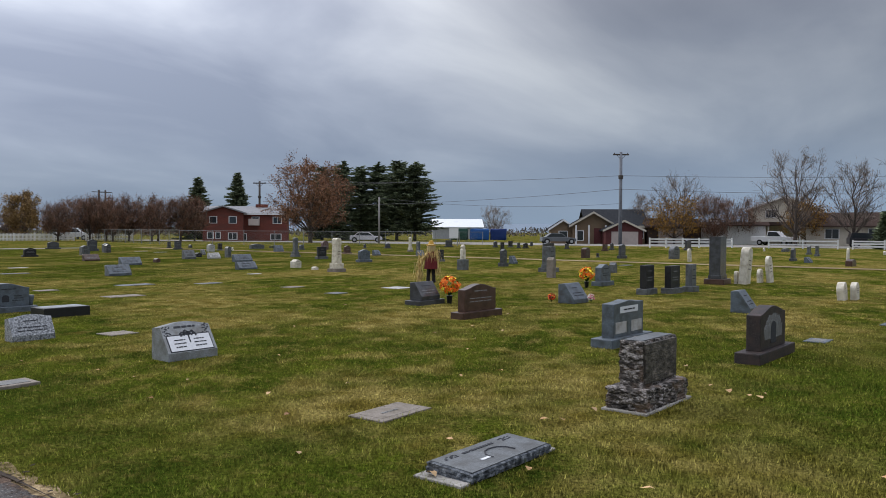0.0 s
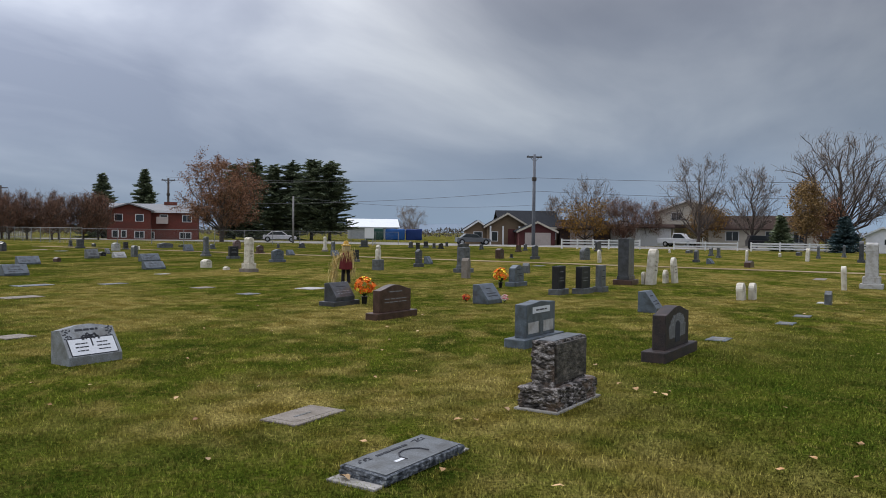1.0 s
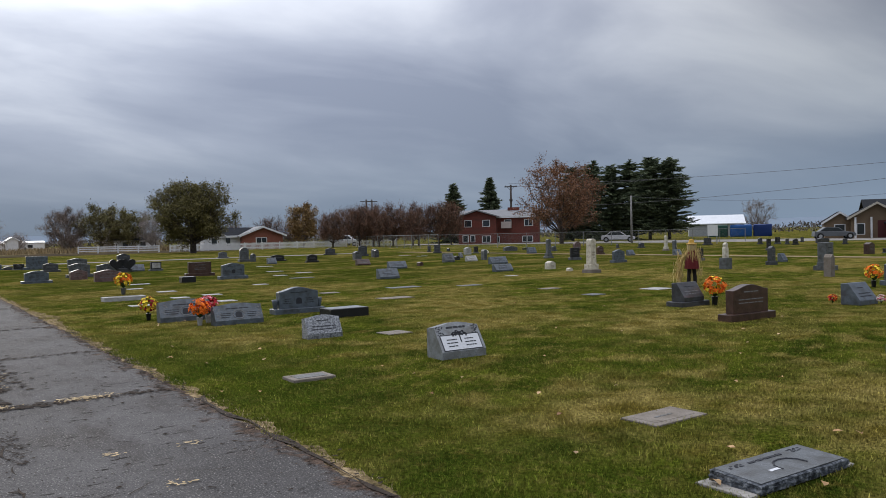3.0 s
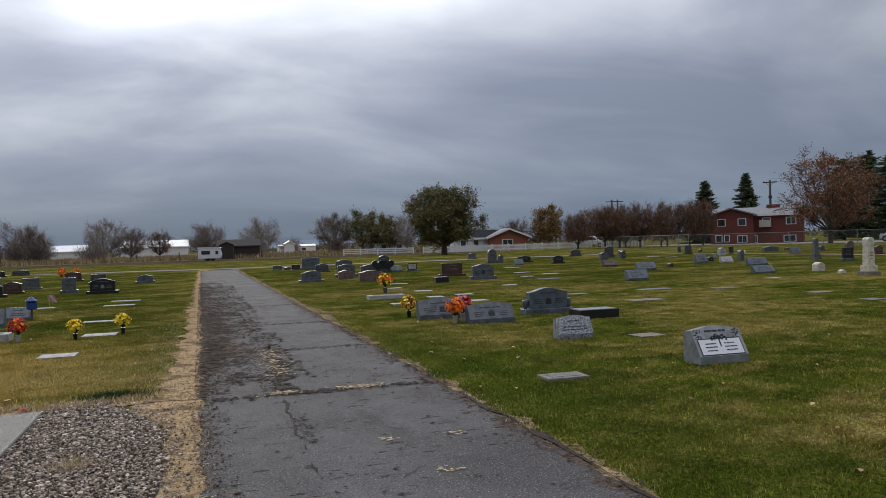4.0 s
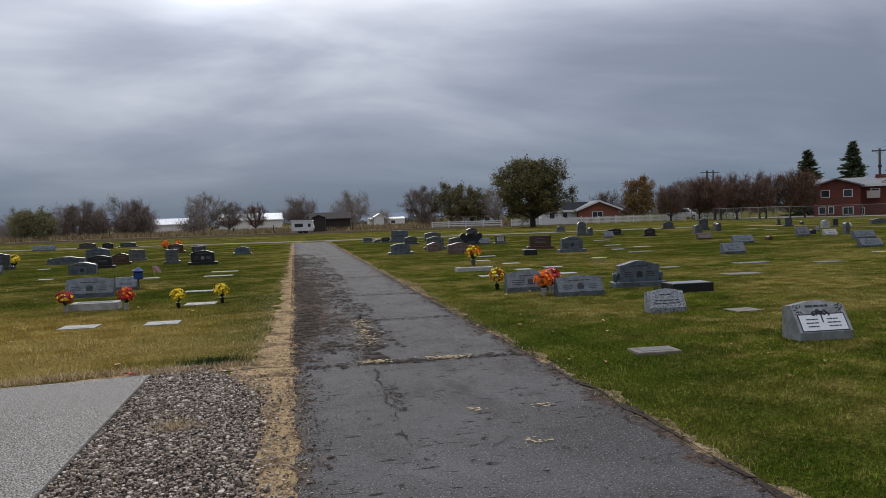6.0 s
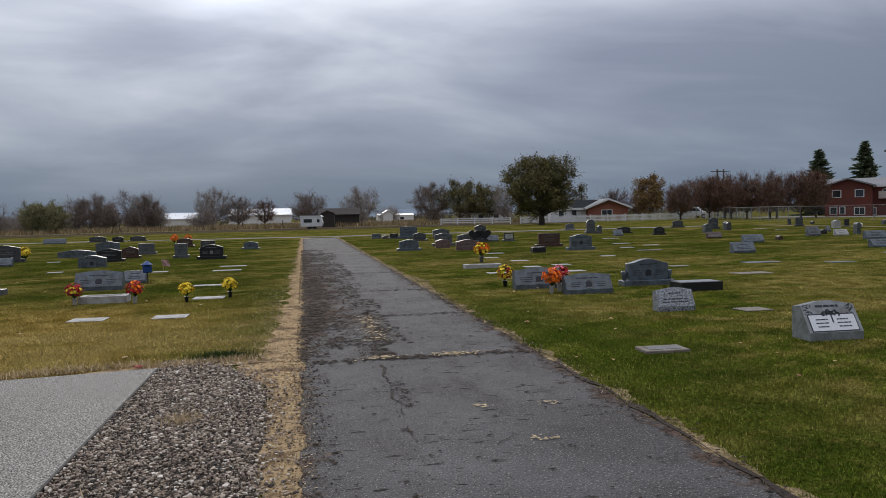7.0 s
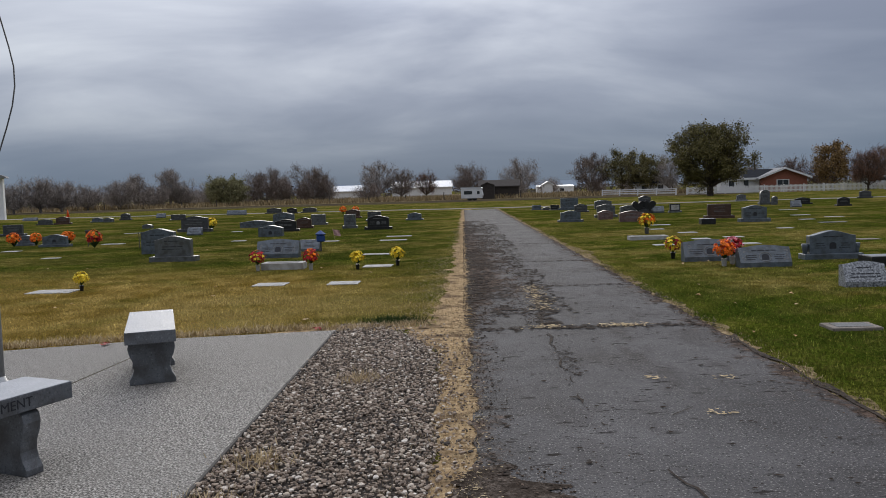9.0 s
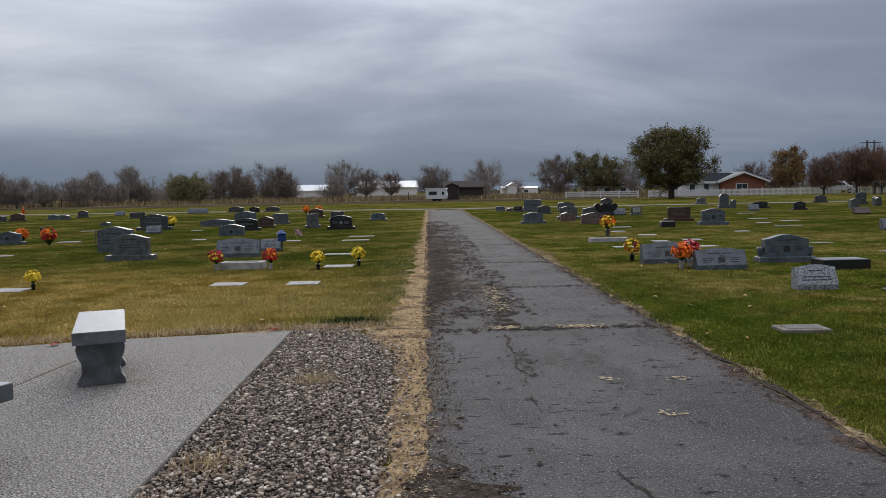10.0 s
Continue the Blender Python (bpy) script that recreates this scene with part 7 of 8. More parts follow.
for wx, wz, ww, wh in ((-4.6, 3.1, 1.0, 0.9), (-1.8, 3.1, 1.0, 0.9), (-5.0, 0.8, 0.8, 0.9), (-3.9, 0.8, 0.6, 0.9), (-1.8, 0.7, 1.2, 0.9)):
    window(h1, wx, wz, ww, wh, -5.4, 2 if ww > 1.1 else 1)
part("chimney", boxed(1.2, 3.0, -0.8, 0.6, 3.5, 5.6, 0.03), BRICK, h1, "wide brick chimney")
bm = boxed(0.4, 2.0, -4.7, -4.02, 2.3, 3.3, 0.03)
part("balcony", bm, PINKISH, h1, "small pale balcony box")

# low brick and white house behind the picket fence
house("low house with an orange brick gable front", -75.2, 99.2, 50, 6.0, 9, 2.05, 1.15, BRICK_PALE, SHINGLE_GREY, [(-0.2, 1.2, 1.5, 0.9, 2)], "y", 0.5, trim=WHITE)
house("low white house with a grey roof", -78.0, 96.6, 50, 6.6, 7, 2.05, 1.05, WHITE, SHINGLE, [(-1.0, 1.2, 0.7, 1.1), (2.4, 1.2, 0.8, 1.1)], "x", 0.5, trim=WHITE)
h2 = house("white cottage wing with a small front gable", -78.4, 93.0, 50, 3.0, 3.5, 2.0, 0.8, WHITE, SHINGLE, [(0, 1.2, 0.8, 1.0)], "y", 0.4, trim=WHITE)
# craftsman house and garages on the far side of the street
house("tan craftsman house with a dark gabled roof", 12.0, 114.5, 3, 7.6, 9, 2.5, 2.1, TAN, SHINGLE, [(-3.2, 1.4, 1.1, 1.2), (3.0, 1.4, 1.1, 1.2)], "x", 0.5, trim=BEIGE)
h3 = house("gabled porch of the craftsman house", 8.9, 109.2, 3, 5.2, 2.4, 2.6, 1.5, TAN, SHINGLE, [(-1.7, 1.1, 0.8, 1.2)], "y", 0.6, name="porch", doors=[(0.6, 1.0, 2.1, MAROON)], trim=BEIGE)
for px in (-2.3, -0.6, 1.6):
    part("post", boxed(px - 0.1, px + 0.1, -1.75, -1.55, -0.05, 2.5), WHITE, h3)
house("small gabled wing of the craftsman house", 5.0, 111.5, 3, 3.4, 3.5, 2.0, 1.1, TAN, SHINGLE, [(0, 1.1, 1.1, 1.1)], "y", 0.4, trim=WHITE)
house("low maroon garage with a pale door", 12.5, 107.8, 3, 4.7, 6, 1.85, 1.1, MAROON, SHINGLE, (), "y", 0.4, name="garage", doors=[(0.1, 3.4, 1.65, PINKISH)], trim=BEIGE)
house("low brown garage with a pale door", 19.6, 112.5, 3, 7.0, 6, 2.3, 1.0, SHINGLE_BROWN, SHINGLE_BROWN, (), "x", 0.4, name="garage", doors=[(-0.5, 3.2, 2.1, PINKISH)])
house("long white garage with a flat brown roof", 28.0, 114.5, -12, 9.0, 6, 2.5, 0.4, WHITE, SHINGLE_BROWN, (), "x", 0.5, name="garage")
h4 = house("beige two-storey house with a gable front", 37.0, 120.5, -16, 9.5, 8, 4.9, 1.7, BEIGE, SHINGLE_BROWN, [(-1.7, 4.3, 1.3, 1.0, 2), (1.9, 4.3, 1.0, 1.0, 2)], "y", 0.5, trim=WHITE)
part("porch_roof", boxed(-6, 6, -6.6, -3.9, 2.6, 3.1, 0.05), SHINGLE_BROWN, h4)
for px in (-5.6, -2, 2, 5.6):
    part("post", boxed(px - 0.09, px + 0.09, -6.4, -6.2, -0.05, 2.6), WHITE, h4)
house("long low tan house with a brown roof", 42.0, 104.5, -22, 13.0, 7, 2.5, 1.5, BEIGE, SHINGLE_BROWN, [(-3.6, 1.5, 1.5, 1.1, 2), (1.0, 1.4, 1.3, 1.4, 2), (4.2, 1.4, 1.3, 1.2, 2)], "x", 0.5, doors=[(2.6, 1.0, 2.0, WHITE)])
house("small white wooden shed behind the rail fence", 44.6, 80.6, -28, 3.0, 3.0, 1.7, 0.75, WHITE, TIN, [(0.4, 1.1, 0.55, 0.55)], "y", 0.25, name="shed")
hoop = thing("basketball_hoop", pose(24.6, 108.2, 0, 0, 0, 4), "basketball hoop on a dark post before the white garage", "basketball hoop")
part("post", tube(bmesh.new(), [(0, 0, -0.05), (0, 0, 2.5), (0, -0.25, 2.9)], [0.06, 0.06, 0.05], 8), EDGING, hoop)
part("backboard", boxed(-0.75, 0.75, -0.34, -0.28, 2.5, 3.4, 0.02), EDGING, hoop, "dark-rimmed backboard")
part("board_face", boxed(-0.6, 0.6, -0.35, -0.335, 2.65, 3.25), WHITE, hoop, "pale board face")
part("rim", tube(bmesh.new(), [(0.22 * math.cos(q), -0.6 + 0.22 * math.sin(q), 2.7) for q in [2 * math.pi * i / 16 for i in range(17)]], [0.012] * 17, 5), MAROON, hoop)
# barn, tarps and sheds far off
house("large white-roofed metal barn", -15.8, 174, 8, 10.5, 12, 2.4, 1.7, paint("grey_tin", (0.36, 0.38, 0.40)), TIN, (), "x", 0.3, name="barn")
house("long white metal shed beyond the field", -167, 90, 62, 14, 8, 2.4, 1.4, WHITE, TIN, (), "x", 0.3, name="shed")
house("white tin-roofed shed beyond the field", -174, 74, 62, 7, 6, 2.0, 1.2, WHITE, TIN, (), "x", 0.3, name="shed")
house("dark weathered wooden barn", -112.0, 75.6, 55, 6.6, 6, 1.9, 1.0, DARKWOOD, DARKWOOD, (), "x", 0.2, name="barn")
house("small dark wooden lean-to", -107.2, 70.2, 55, 2.0, 2.8, 2.1, 0.4, DARKWOOD, DARKWOOD, (), "y", 0.1, name="shed")
house("small white cabin on the rise", -122.9, 94, 62, 1.7, 2, 2.1, 0.5, WHITE, TIN, (), "y", 0.2, name="cabin")
house("white house with a flat roof among trees", -101, 100, 50, 6.0, 5, 1.9, 0.8, WHITE, SHINGLE, [(-1.5, 1.1, 0.9, 0.7), (1.2, 1.1, 0.9, 0.7)], "x", 0.5)
house("long white mobile home beyond the field", -149, 115.8, 58, 8.5, 3.5, 1.6, 0.35, WHITE, TIN, [(-2, 1.0, 1.0, 0.6), (1.5, 1.0, 1.0, 0.6)], "x", 0.1, name="mobile_home")
ob = thing("kiosk", pose(-86.9, 0.9, 0, 0, 0, 80), "narrow white kiosk under a small grey roof", "kiosk")
part("post", boxed(-0.55, 0.55, -0.5, 0.5, -0.1, 4.0, 0.03), WHITE, ob)
part("roof", prism([(-0.95, 4.0), (0.95, 4.0), (0.8, 4.18), (0.0, 4.42), (-0.8, 4.18)], -0.9, 0.9), SHINGLE_GREY, ob)
for bx, by, bw, bc, bl in ((-13.0, 150, 3.4, (0.015, 0.07, 0.055), "green"), (-9.1, 150, 3.6, (0.02, 0.10, 0.33), "bright blue"), (-5.6, 150.5, 3.0, (0.01, 0.035, 0.16), "dark blue")):
    ob = thing("tarp_stack", pose(bx, by, 0, 0, 0, 4), f"{bl} tarpaulin over stacked goods by the barn", "tarpaulin")
    bm = boxed(-bw / 2, bw / 2, -1.5, 1.5, -0.05, 2.1, 0.25)
    bmesh.ops.subdivide_edges(bm, edges=bm.edges[:], cuts=2, use_grid_fill=True)
    for v in bm.verts:
        v.co += Vector((0.12, 0.12, 0.14)) * noise.noise((v.co.x * 1.5 + bx, v.co.y * 1.5, v.co.z * 2))
    part("tarp", bm, paint(f"{bl.replace(' ', '_')}_tarp", bc, 0.5), ob, smooth=True)

# ---- vehicles ----
RUBBER = paint("tyre_rubber", (0.012, 0.012, 0.012), 0.8)


def vehicle(label, x, y, rz, colour, kind, name):
    """Length along local x, nose at +x."""
    ob = thing(name, pose(x, y, 0, 0, 0, rz), label, name.replace("_", " "), group="parked vehicles")
    mat = paint(f"{name}_paint", colour, 0.3)
    if kind == "pickup":
        low = [(-2.7, 0.45), (2.65, 0.45), (2.72, 0.75), (2.62, 1.0), (1.2, 1.12), (-2.7, 1.12)]
        cab = [(-0.75, 1.1), (1.25, 1.1), (0.6, 1.78), (-0.55, 1.82)]
    elif kind == "suv":
        low = [(-2.2, 0.4), (2.2, 0.4), (2.25, 0.7), (2.15, 0.95), (1.1, 1.05), (-2.2, 1.08)]
        cab = [(-2.15, 1.05), (1.1, 1.03), (0.45, 1.6), (-1.95, 1.65)]
    else:
        low = [(-2.2, 0.35), (2.2, 0.35), (2.25, 0.6), (2.1, 0.78), (1.1, 0.9), (-2.15, 0.92)]
        cab = [(-1.7, 0.9), (1.1, 0.88), (0.4, 1.38), (-1.0, 1.42)]
    part("body", prism(low, -0.9, 0.9, 0.05), mat, ob)
    c = part("cab", prism(cab, -0.78, 0.78, 0.05), mat, ob)
    gl = [(a * 0.86 + (cab[0][0] + cab[1][0]) * 0.07, 0.93 * (z - cab[0][1]) * 0.86 + cab[0][1] + 0.06) for a, z in cab]
    part("side_window", prism(gl, -0.80, 0.80), GLASS, c)
    for wx in (-1.55, 1.6):
        for wy in (-0.86, 0.86):
            bm = bmesh.new()
            tube(bm, [(wx, wy - 0.11, 0.36), (wx, wy + 0.11, 0.36)], [0.36, 0.36], 18)
            t = part("wheel", bm, RUBBER, ob)
            bm = bmesh.new()
            tube(bm, [(wx, wy - 0.12, 0.36), (wx, wy + 0.12, 0.36)], [0.2, 0.2], 12)
            part("rim", bm, METAL, t)
    return ob


vehicle("white pickup truck parked before a house", 32.0, 107.5, -38, (0.72, 0.73, 0.75), "pickup", "pickup_truck")
vehicle("dark suv parked behind the white rail fence", 37.4, 91.5, -10, (0.02, 0.02, 0.024), "suv", "suv")
vehicle("silver-grey car parked before the craftsman house", 4.2, 104.0, 10, (0.12, 0.13, 0.14), "car", "car")
vehicle("white pickup truck parked by the picket fence", -66.5, 111.0, 20, (0.6, 0.62, 0.64), "pickup", "pickup_truck")
vehicle("white car parked under the autumn tree", -21.8, 108, 10, (0.6, 0.6, 0.62), "car", "car")
# camper trailer at the end of the lane
ob = thing("camper_trailer", pose(-97.0, 60.9, 0, 0, 0, 52) @ Matrix.Scale(0.9, 4), "white camper trailer with dark windows at the lane's far end", "camper trailer", group="parked vehicles")
part("body", prism([(-1.7, 0.35), (1.6, 0.35), (1.75, 0.9), (1.5, 1.95), (-1.7, 1.95)], -1.0, 1.0, 0.06), WHITE, ob)
part("window", boxed(-1.2, 0.1, -1.03, -0.98, 1.0, 1.55), GLASS, ob)
part("window", boxed(0.9, 1.3, -1.03, -0.98, 1.0, 1.5), GLASS, ob)
part("roof", prism([(-1.85, 1.93), (1.7, 1.93), (1.5, 2.08), (-1.75, 2.12)], -1.05, 1.05), TIN, ob)
for wx in (-0.4, 0.4):
    bm = tube(bmesh.new(), [(wx, -0.95, 0.3), (wx, 0.95, 0.3)], [0.3, 0.3], 14)
    part("wheel", bm, RUBBER, ob)

# ---- fences ----
WIRE_GREY = material("dull_galvanised_wire", [(0.3, (0.17, 0.175, 0.18)), (0.7, (0.29, 0.295, 0.30))], scale=20, rough=0.7, metal=0.3, bump=0.0)

def chain_fence(x0, y0, x1, y1, step, height):
    """Chain-link run: posts, top rail and a woven wire sheet of thin crossing wires."""
    ln, rz = math.hypot(x1 - x0, y1 - y0), math.degrees(math.atan2(y1 - y0, x1 - x0))
    ob = thing("chain_link_fence", pose(x0, y0, 0, 0, 0, rz), "grey chain-link fence with steel posts round the cemetery", "fence")
    k = int(ln / step)
    for i in range(k + 1):
        x = ln * i / k
        part("post", tube(bmesh.new(), [(x, 0, -0.05), (x, 0, height + 0.05)], [0.035, 0.035], 6), WIRE_GREY, ob)
    part("top_rail", tube(bmesh.new(), [(0, 0, height), (ln, 0, height)], [0.022, 0.022], 5), WIRE_GREY, ob)
    verts, faces = [], []
    n = int(ln / 0.16)
    for i in range(n):
        for s in (-1, 1):
            a = (ln * i / n, 0.0, 0.03)
            b = (ln * i / n + s * height * 0.9, 0.0, height)
            if not 0 <= b[0] <= ln:
                continue
            q = len(verts)
            verts += [(a[0] - 0.004, 0, a[2]), (a[0] + 0.004, 0, a[2]), (b[0] + 0.004, 0, b[2]), (b[0] - 0.004, 0, b[2])]
            faces.append((q, q + 1, q + 2, q + 3))
    w = new("wire_mesh", raw_mesh("wire_mesh", verts, faces, WIRE_GREY))
    w.parent = ob
    w["kind"] = "stuff"
    return ob


chain_fence(-34.0, 76.5, -92, 138, 3.2, 1.55)
chain_fence(-34.0, 76.5, -5, 97, 3.0, 1.5)


def rail_fence(x0, y0, x1, y1, height, rails, step, mat, label, pickets=0.0):
    ln, rz = math.hypot(x1 - x0, y1 - y0), math.degrees(math.atan2(y1 - y0, x1 - x0))
    ob = thing("fence", pose(x0, y0, 0, 0, 0, rz), label, "fence")
    k = max(1, int(ln / step))
    for i in range(k + 1):
        x = ln * i / k
        part("post", boxed(x - 0.07, x + 0.07, -0.07, 0.07, -0.05, height + 0.08, 0.015), mat, ob)
    for z in rails:
        part("rail", boxed(0, ln, -0.025, 0.025, z - 0.07, z + 0.07), mat, ob)
    if pickets:
        proto = finish("picket", boxed(-0.045, 0.045, -0.05, -0.028, 0.06, height), mat)
        n = int(ln / pickets)
        for i in range(n):
            p = new("picket", proto)
            p.parent = ob
            p.location = (ln * (i + 0.5) / n, 0, 0)
    return ob


rail_fence(13.0, 84.0, 21.5, 85.5, 0.95, (0.3, 0.6, 0.88), 1.6, WHITE, "white three-rail vinyl fence along the street")
rail_fence(25.0, 85.0, 31.0, 83.0, 0.85, (0.4, 0.76), 2.4, WHITE, "white two-rail vinyl fence before the houses")
rail_fence(32.2, 82.5, 50.0, 75.5, 0.85, (0.28, 0.54, 0.78), 2.4, WHITE, "white three-rail vinyl fence before the low house")
rail_fence(-77.5, 83.5, -61.5, 103.0, 1.0, (0.3, 0.8), 2.4, WHITE, "white vinyl picket fence before the brick house", 0.16)
rail_fence(-60.5, 104.2, -55.5, 107.6, 1.0, (0.3, 0.8), 2.4, WHITE, "white vinyl picket fence along the orchard", 0.2)
rail_fence(-92.0, 81.0, -79.5, 83.5, 0.9, (0.3, 0.6, 0.86), 2.6, WHITE, "white three-rail fence beyond the field")

# ---- poles and wires ----
WOOD_GREY = material("weathered_pole", [(0.3, (0.17, 0.165, 0.16)), (0.7, (0.30, 0.29, 0.28))], scale=4, rough=0.9, bump=0.3, stretch=(6, 6, 0.6))
WOOD_DARK = material("dark_pole", [(0.3, (0.04, 0.034, 0.03)), (0.7, (0.09, 0.078, 0.07))], scale=4, rough=0.9, bump=0.3, stretch=(6, 6, 0.6))
WIRE = paint("wire", (0.10, 0.10, 0.11), 0.7)


def utility_pole(x, y, h, r, mat, rz=0.0, arm=1.0):
    ob = thing("utility_pole", pose(x, y, 0, 0, 0, rz), "wooden utility pole with a crossarm at its top", "utility pole", group="utility poles")
    part("pole", tube(bmesh.new(), [(0, 0, -0.1), (0, 0, h)], [r, r * 0.75], 10), mat, ob, smooth=True)
    if arm:
        t = 0.09 if h > 9 else 0.055
        part("crossarm", boxed(-arm, arm, -0.07, 0.07, h - 0.33 - t, h - 0.33 + t, 0.01), WOOD_DARK, ob)
        for s in (-1, 1) if h > 9 else ():
            part("brace", tube(bmesh.new(), [(s * arm * 0.55, -0.08, h - 0.4), (0, -0.1, h - 1.0)], [0.03, 0.03], 5), WOOD_DARK, ob)
            part("insulator", lathe([(0.05, h - 0.24), (0.06, h - 0.14), (0.03, h - 0.1)], 8), WOOD_DARK, ob).location = (s * arm * 0.85, 0, 0)
        part("transformer_band", lathe([(r * 1.2, h * 0.71), (r * 1.3, h * 0.72), (r * 1.3, h * 0.74), (r * 1.2, h * 0.75)], 10), WOOD_DARK, ob)
    return ob


utility_pole(12.0, 103.1, 11.7, 0.24, material("blue_grey_pole", [(0.3, (0.10, 0.11, 0.13)), (0.7, (0.19, 0.205, 0.235))], scale=4, rough=0.9, bump=0.3, stretch=(6, 6, 0.6)), 8, 1.0)
utility_pole(-45.7, 132.5, 10.0, 0.22, WOOD_DARK, 10, 1.1)
utility_pole(-69.0, 122.3, 8.0, 0.2, WOOD_DARK, 20, 1.1)
utility_pole(-62.9, 113.5, 7.5, 0.15, WOOD_DARK, 30, 0.9)
utility_pole(-78.4, 116.4, 7.0, 0.14, WOOD_GREY, 30, 1.0)
utility_pole(-18.2, 99, 5.8, 0.14, WOOD_GREY, 0, 0)
utility_pole(-84.6, 106.0, 5.4, 0.12, WOOD_DARK, 30, 0.4)


def wire(a, b, sag, r=0.022):
    a, b = Vector(a), Vector(b)
    pts = [a.lerp(b, i / 12) - Vector((0, 0, sag * 4 * (i / 12) * (1 - i / 12))) for i in range(13)]
    ob = new("overhead_wire", finish("overhead_wire", tube(bmesh.new(), pts, [r] * 13, 4), WIRE))
    return tagged(ob, "thin dark overhead power wire between poles", "wire")


for z, s, e in ((8.7, 0.6, 10.2), (7.0, 0.8, 6.0)):
    wire((12.0, 102.9, z), (-46, 132.3, e), s)
    wire((12.0, 102.9, z), (75, 82, z - 0.6), s)
wire((-18.2, 99, 5.7), (12.0, 102.9, 5.2), 0.7, 0.016)
wire((-45.7, 132.5, 9.7), (-18.2, 119, 8.9), 0.3)

# ---- the ground beyond the lawn ----
def sheet(name, corners, z, mat, label, category, amp=0.6, freq=0.2):
    """A flat patch of ground from road-aligned corners (across, along), edges broken by noise."""
    verts, k = [], 40
    for (b0, a0), (b1, a1) in zip(corners, corners[1:] + corners[:1]):
        for i in range(k):
            f = i / k
            b, a = b0 + (b1 - b0) * f, a0 + (a1 - a0) * f
            verts.append((b, a + amp * noise.noise((b * freq, a * freq / 2, z * 50)), z))
    ob = new(name, raw_mesh(name, verts, [tuple(range(len(verts)))], mat))
    ob.matrix_world = LANE
    return tagged(ob, label, category, kind="structure")


sheet("verge_3", [(-1.3, 7.68), (-0.5, 7.80), (0.9, 7.90), (0.9, 8.75), (0.2, 8.42), (-0.6, 8.12), (-1.3, 7.86)], 0.0105, STRAW, "matted dead grass round the end of the gravel", "verge", 0.09, 5.0)
sheet("cross_road", [(-90, 78), (-30, 71.5), (-8, 66.5), (2, 63.5), (36, 63), (36, 65.2), (2, 66.2), (-8, 68.6), (-30, 74.2), (-90, 82)], 0.006, LANE_GRAVEL, "pale gravel lane crossing at the cemetery's far side", "gravel lane")
sheet("second_road", [(38.9, -40), (40.2, -40), (40.2, 62), (38.9, 62)], 0.02, DRY_FIELD, "pale dry track between the graves", "track")
sheet("soil_strip", [(-160, 100), (40, 103), (40, 126), (-160, 124)], 0.01, SOIL, "dark ploughed strip before the dry field", "soil")
sheet("dry_field", [(-260, 124), (44, 126), (44, 330), (-260, 330)], 0.014, DRY_FIELD, "dry straw-coloured field", "field")
street = new("street", raw_mesh("street", [(-60, 112, 0.01), (-10, 96, 0.01), (60, 82, 0.01), (120, 58, 0.01), (120, 72, 0.01), (60, 97, 0.01), (-10, 116, 0.01), (-60, 121, 0.01)], [(0, 1, 6, 7), (1, 2, 5, 6), (2, 3, 4, 5)], LANE_GRAVEL))
tagged(street, "pale grey street between the cemetery and the houses", "street", kind="structure")
g = np.random.default_rng(31)
k = 26000
sp = np.stack([-150 + 190 * g.random(k), 127 + 50 * g.random(k) ** 1.4], 1)
TALL_DRY = material("tall_dry_grass", [(0.3, (0.17, 0.125, 0.065)), (0.7, (0.34, 0.27, 0.155))], scale=0.4, rough=0.9, bump=0, island=0.35)
blades("field_grass", sp, 0.75, 0.22, TALL_DRY, "tall dry grass along the field's edge", "dry grass", 0.012, LANE, 0.7, 6)
ob = thing("wire_fence", LANE, "wire field fence on old wooden posts", "fence")
for i in range(26):
    b, a = -120 + 6.2 * i, 129 + 0.8 * math.sin(i * 2.3)
    hh = 1.2 + 0.2 * math.sin(i * 5.1)
    part("post", tube(bmesh.new(), [(b, a, -0.05), (b + 0.05 * math.sin(i), a, hh)], [0.09, 0.08], 6), WOOD_DARK, ob)
# far woods and hedges that close the plain
g = np.random.default_rng(44)
k = 30000
q = radians(-45) + radians(150) * g.random(k)
rr = 230 + 150 * g.random(k)
top_h = np.array([2.2 + 2.6 * noise.noise((math.cos(a) * 9, math.sin(a) * 9, 0.0)) + 1.6 * noise.noise((math.cos(a) * 31, math.sin(a) * 31, 5.0)) for a in q])
fp = np.stack([-np.sin(q) * rr, np.cos(q) * rr, np.maximum(0.3, (top_h + 0.5) * g.random(k) ** 0.8)], 1)
v, f = leaf_mesh(fp, k, 0.42, 0.3, 45, 1.0)
tagged(new("far_woods", raw_mesh("far_woods", v, f, leaf_mat("far_woods", (0.07, 0.062, 0.055), (0.12, 0.105, 0.09)))), "grey-brown hedges and trees far across the plain", "woods", kind="stuff")
# far ridge that closes the view under the clouds
verts, faces = [], []
for i in range(121):
    q = 2 * math.pi * i / 120
    hh = 22 + 14 * noise.noise((math.cos(q) * 3, math.sin(q) * 3, 1.0)) + 7 * noise.noise((math.cos(q) * 11, math.sin(q) * 11, 2.0))
    verts += [(1900 * math.cos(q), 1900 * math.sin(q), -5), (1980 * math.cos(q), 1980 * math.sin(q), hh)]
    if i:
        faces.append((2 * i - 2, 2 * i, 2 * i + 1, 2 * i - 1))
# distance haze is part of this blue-grey colour; the air itself is clear
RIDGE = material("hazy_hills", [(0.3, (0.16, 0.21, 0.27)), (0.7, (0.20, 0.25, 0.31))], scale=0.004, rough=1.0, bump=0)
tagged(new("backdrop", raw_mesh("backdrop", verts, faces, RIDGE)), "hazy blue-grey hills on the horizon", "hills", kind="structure")


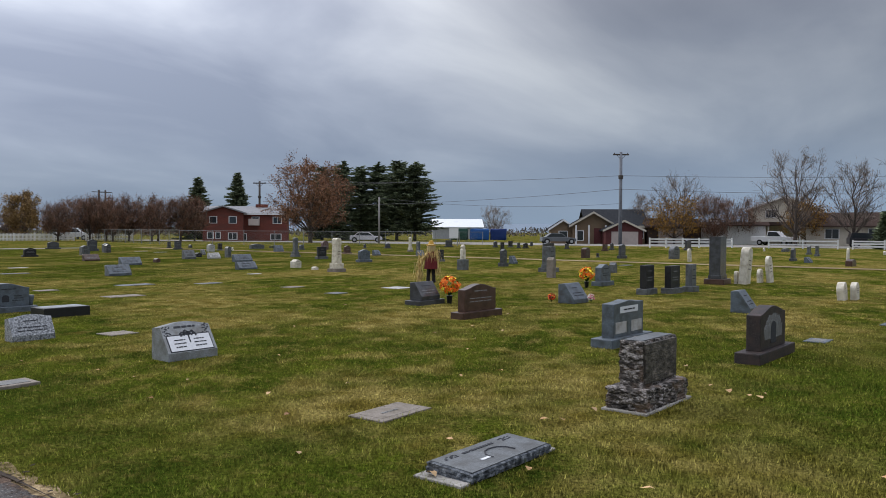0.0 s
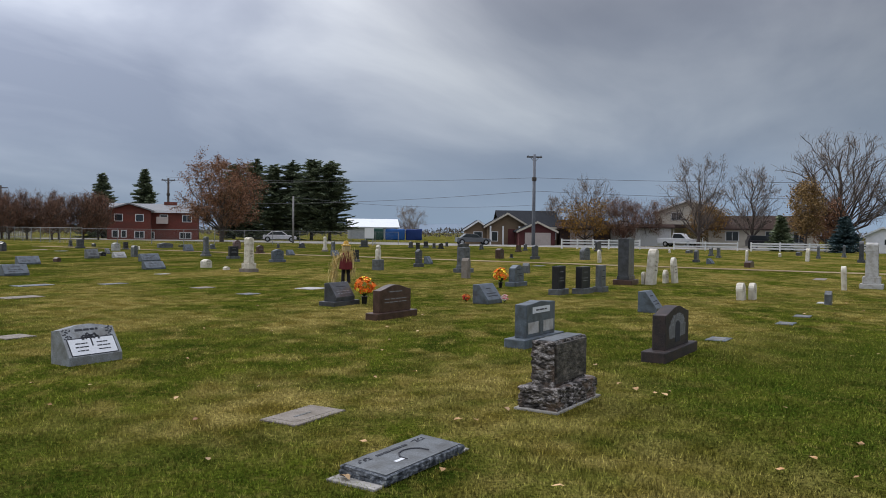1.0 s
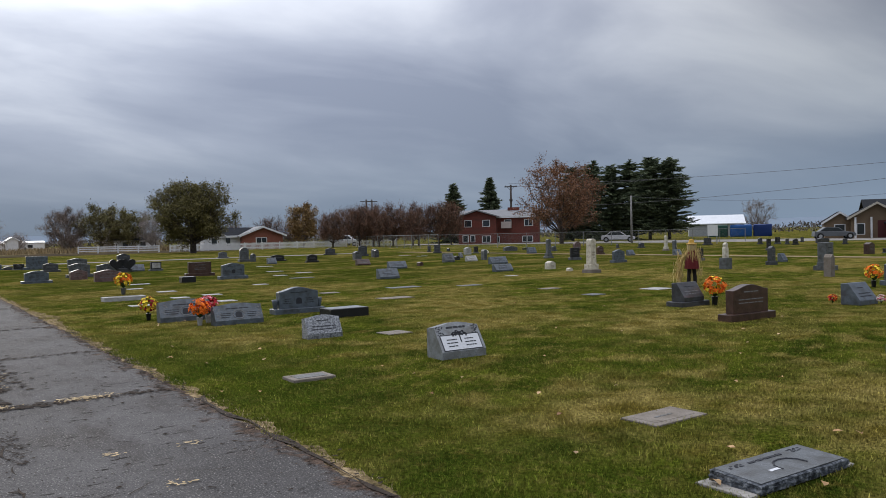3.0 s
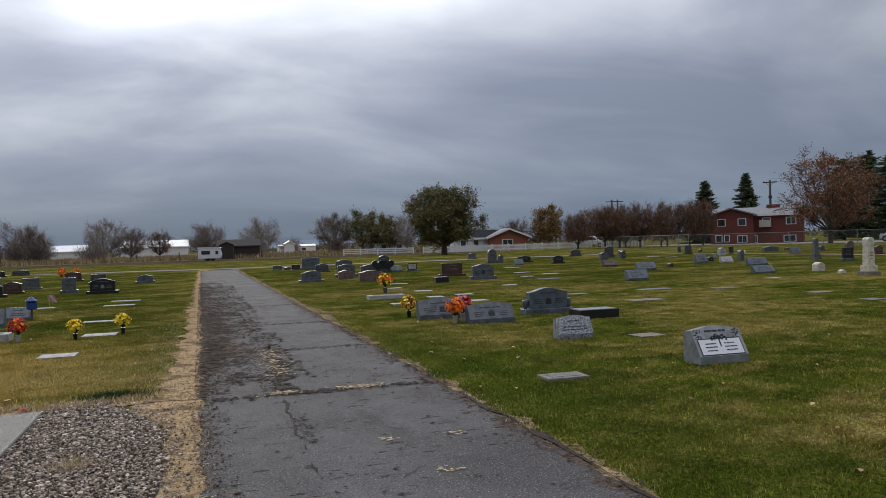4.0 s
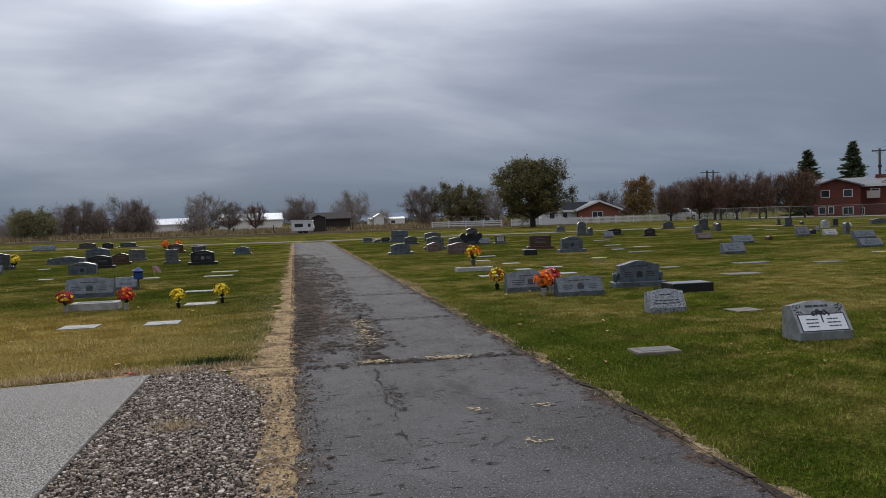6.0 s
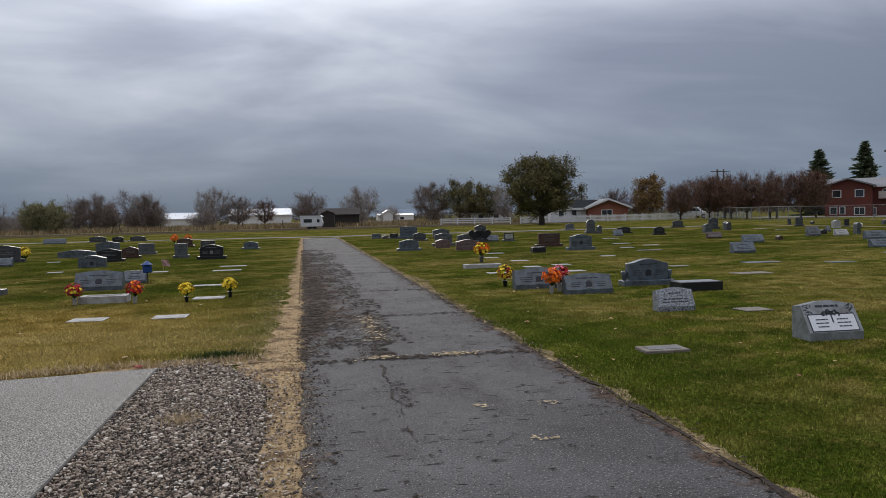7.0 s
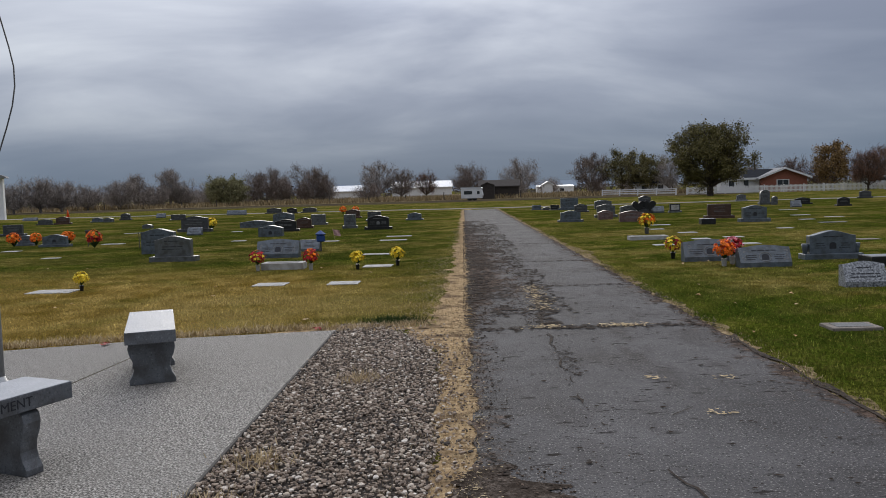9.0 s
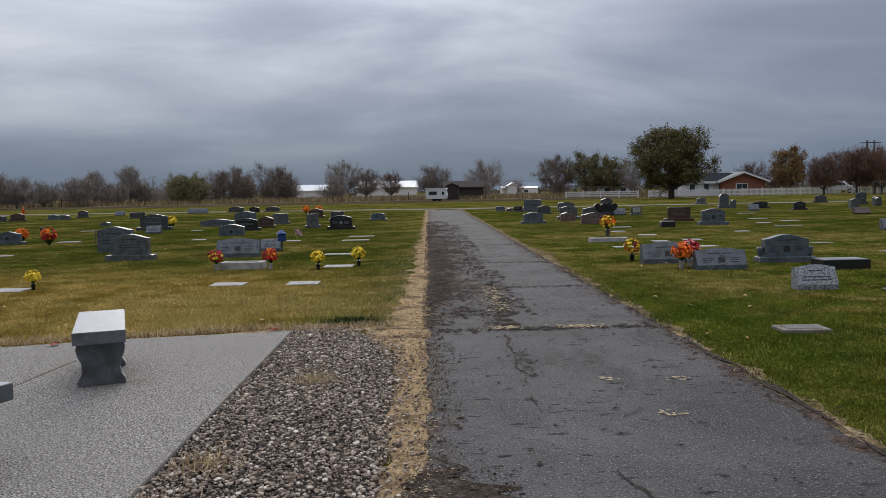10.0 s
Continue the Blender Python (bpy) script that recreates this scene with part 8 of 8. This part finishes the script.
# ---- grass blades, fallen leaves ----
def clear_of_things(p):
    """True for spots that lie on no stone, lane, pad or gravel."""
    c, s = math.cos(radians(59)), math.sin(radians(59))
    across, along = p[:, 0] * c + p[:, 1] * s, -p[:, 0] * s + p[:, 1] * c
    ok = (across > 3.50 + 0.05 * np.sin(along * 2.1)) | ((across < 0.55 + 0.08 * np.sin(along * 1.7) - 0.12 * np.exp(-((along - 9.0) / 1.5) ** 2)) & (along > 7.95 + np.minimum(0, 0.21 * (across + 0.6))))
    for x, y, w, d in FOOT:
        dx, dy = p[:, 0] - x, p[:, 1] - y
        ok &= ~((np.abs(dx * c + dy * s) < w) & (np.abs(-dx * s + dy * c) < d))
    return ok


def lawn_spots(count, r0, r1, power, seed):
    g = np.random.default_rng(seed)
    r = r0 + (r1 - r0) * g.random(count) ** power * (g.random(count) ** 0.5)
    q = radians(-36) + radians(136) * g.random(count)
    p = np.stack([EYE_SPOT.x - np.sin(q) * r, EYE_SPOT.y + np.cos(q) * r], 1)
    keep = clear_of_things(p)
    return p[keep], r[keep]


sp, r = lawn_spots(820000, 2.4, 40.0, 1.25, 21)
tuft_h = np.array([0.86 + 0.55 * noise.noise((x * 1.7, y * 1.7, 3.0)) + 0.3 * noise.noise((x * 6.0, y * 6.0, 8.0)) for x, y in sp])
blades("grass", sp, (0.034 - 0.0006 * r) * tuft_h, 0.0042 + 0.0006 * r, BLADE, "short mown grass blades, green and straw-coloured", "grass", 0.0, None, 0.9, 22)
LEAF_LITTER = leaf_mat("fallen_leaves", (0.36, 0.19, 0.08), (0.52, 0.36, 0.20), v=0.4)
sp, r = lawn_spots(150, 4.5, 26.0, 1.0, 25)
extra = np.array([(3.34, 8.31), (3.2, 8.5), (3.5, 8.45), (3.42, 8.25), (0.72, 5.55), (1.32, 5.75)])
sp = np.concatenate([sp, extra])
lv, lf = [], []
g = np.random.default_rng(26)
for i, (x, y) in enumerate(sp):
    s = (0.028 + 0.02 * g.random()) * (1.25 if i >= len(sp) - 6 else 1.0)
    q, b = g.random() * 6.3, len(lv)
    for j in range(6):
        a = q + j * math.pi / 3
        rr = s * (1.0 if j % 3 == 0 else 0.6)
        lv.append((x + rr * math.cos(a), y + rr * math.sin(a), 0.026 + 0.4 * s * (j % 3 != 0) * g.random() + 0.012 * g.random()))
    lf.append(tuple(range(b, b + 6)))
tagged(new("fallen_leaves", raw_mesh("fallen_leaves", lv, lf, LEAF_LITTER)), "curled tan fallen leaves scattered on the lawn", "leaves", kind="stuff")
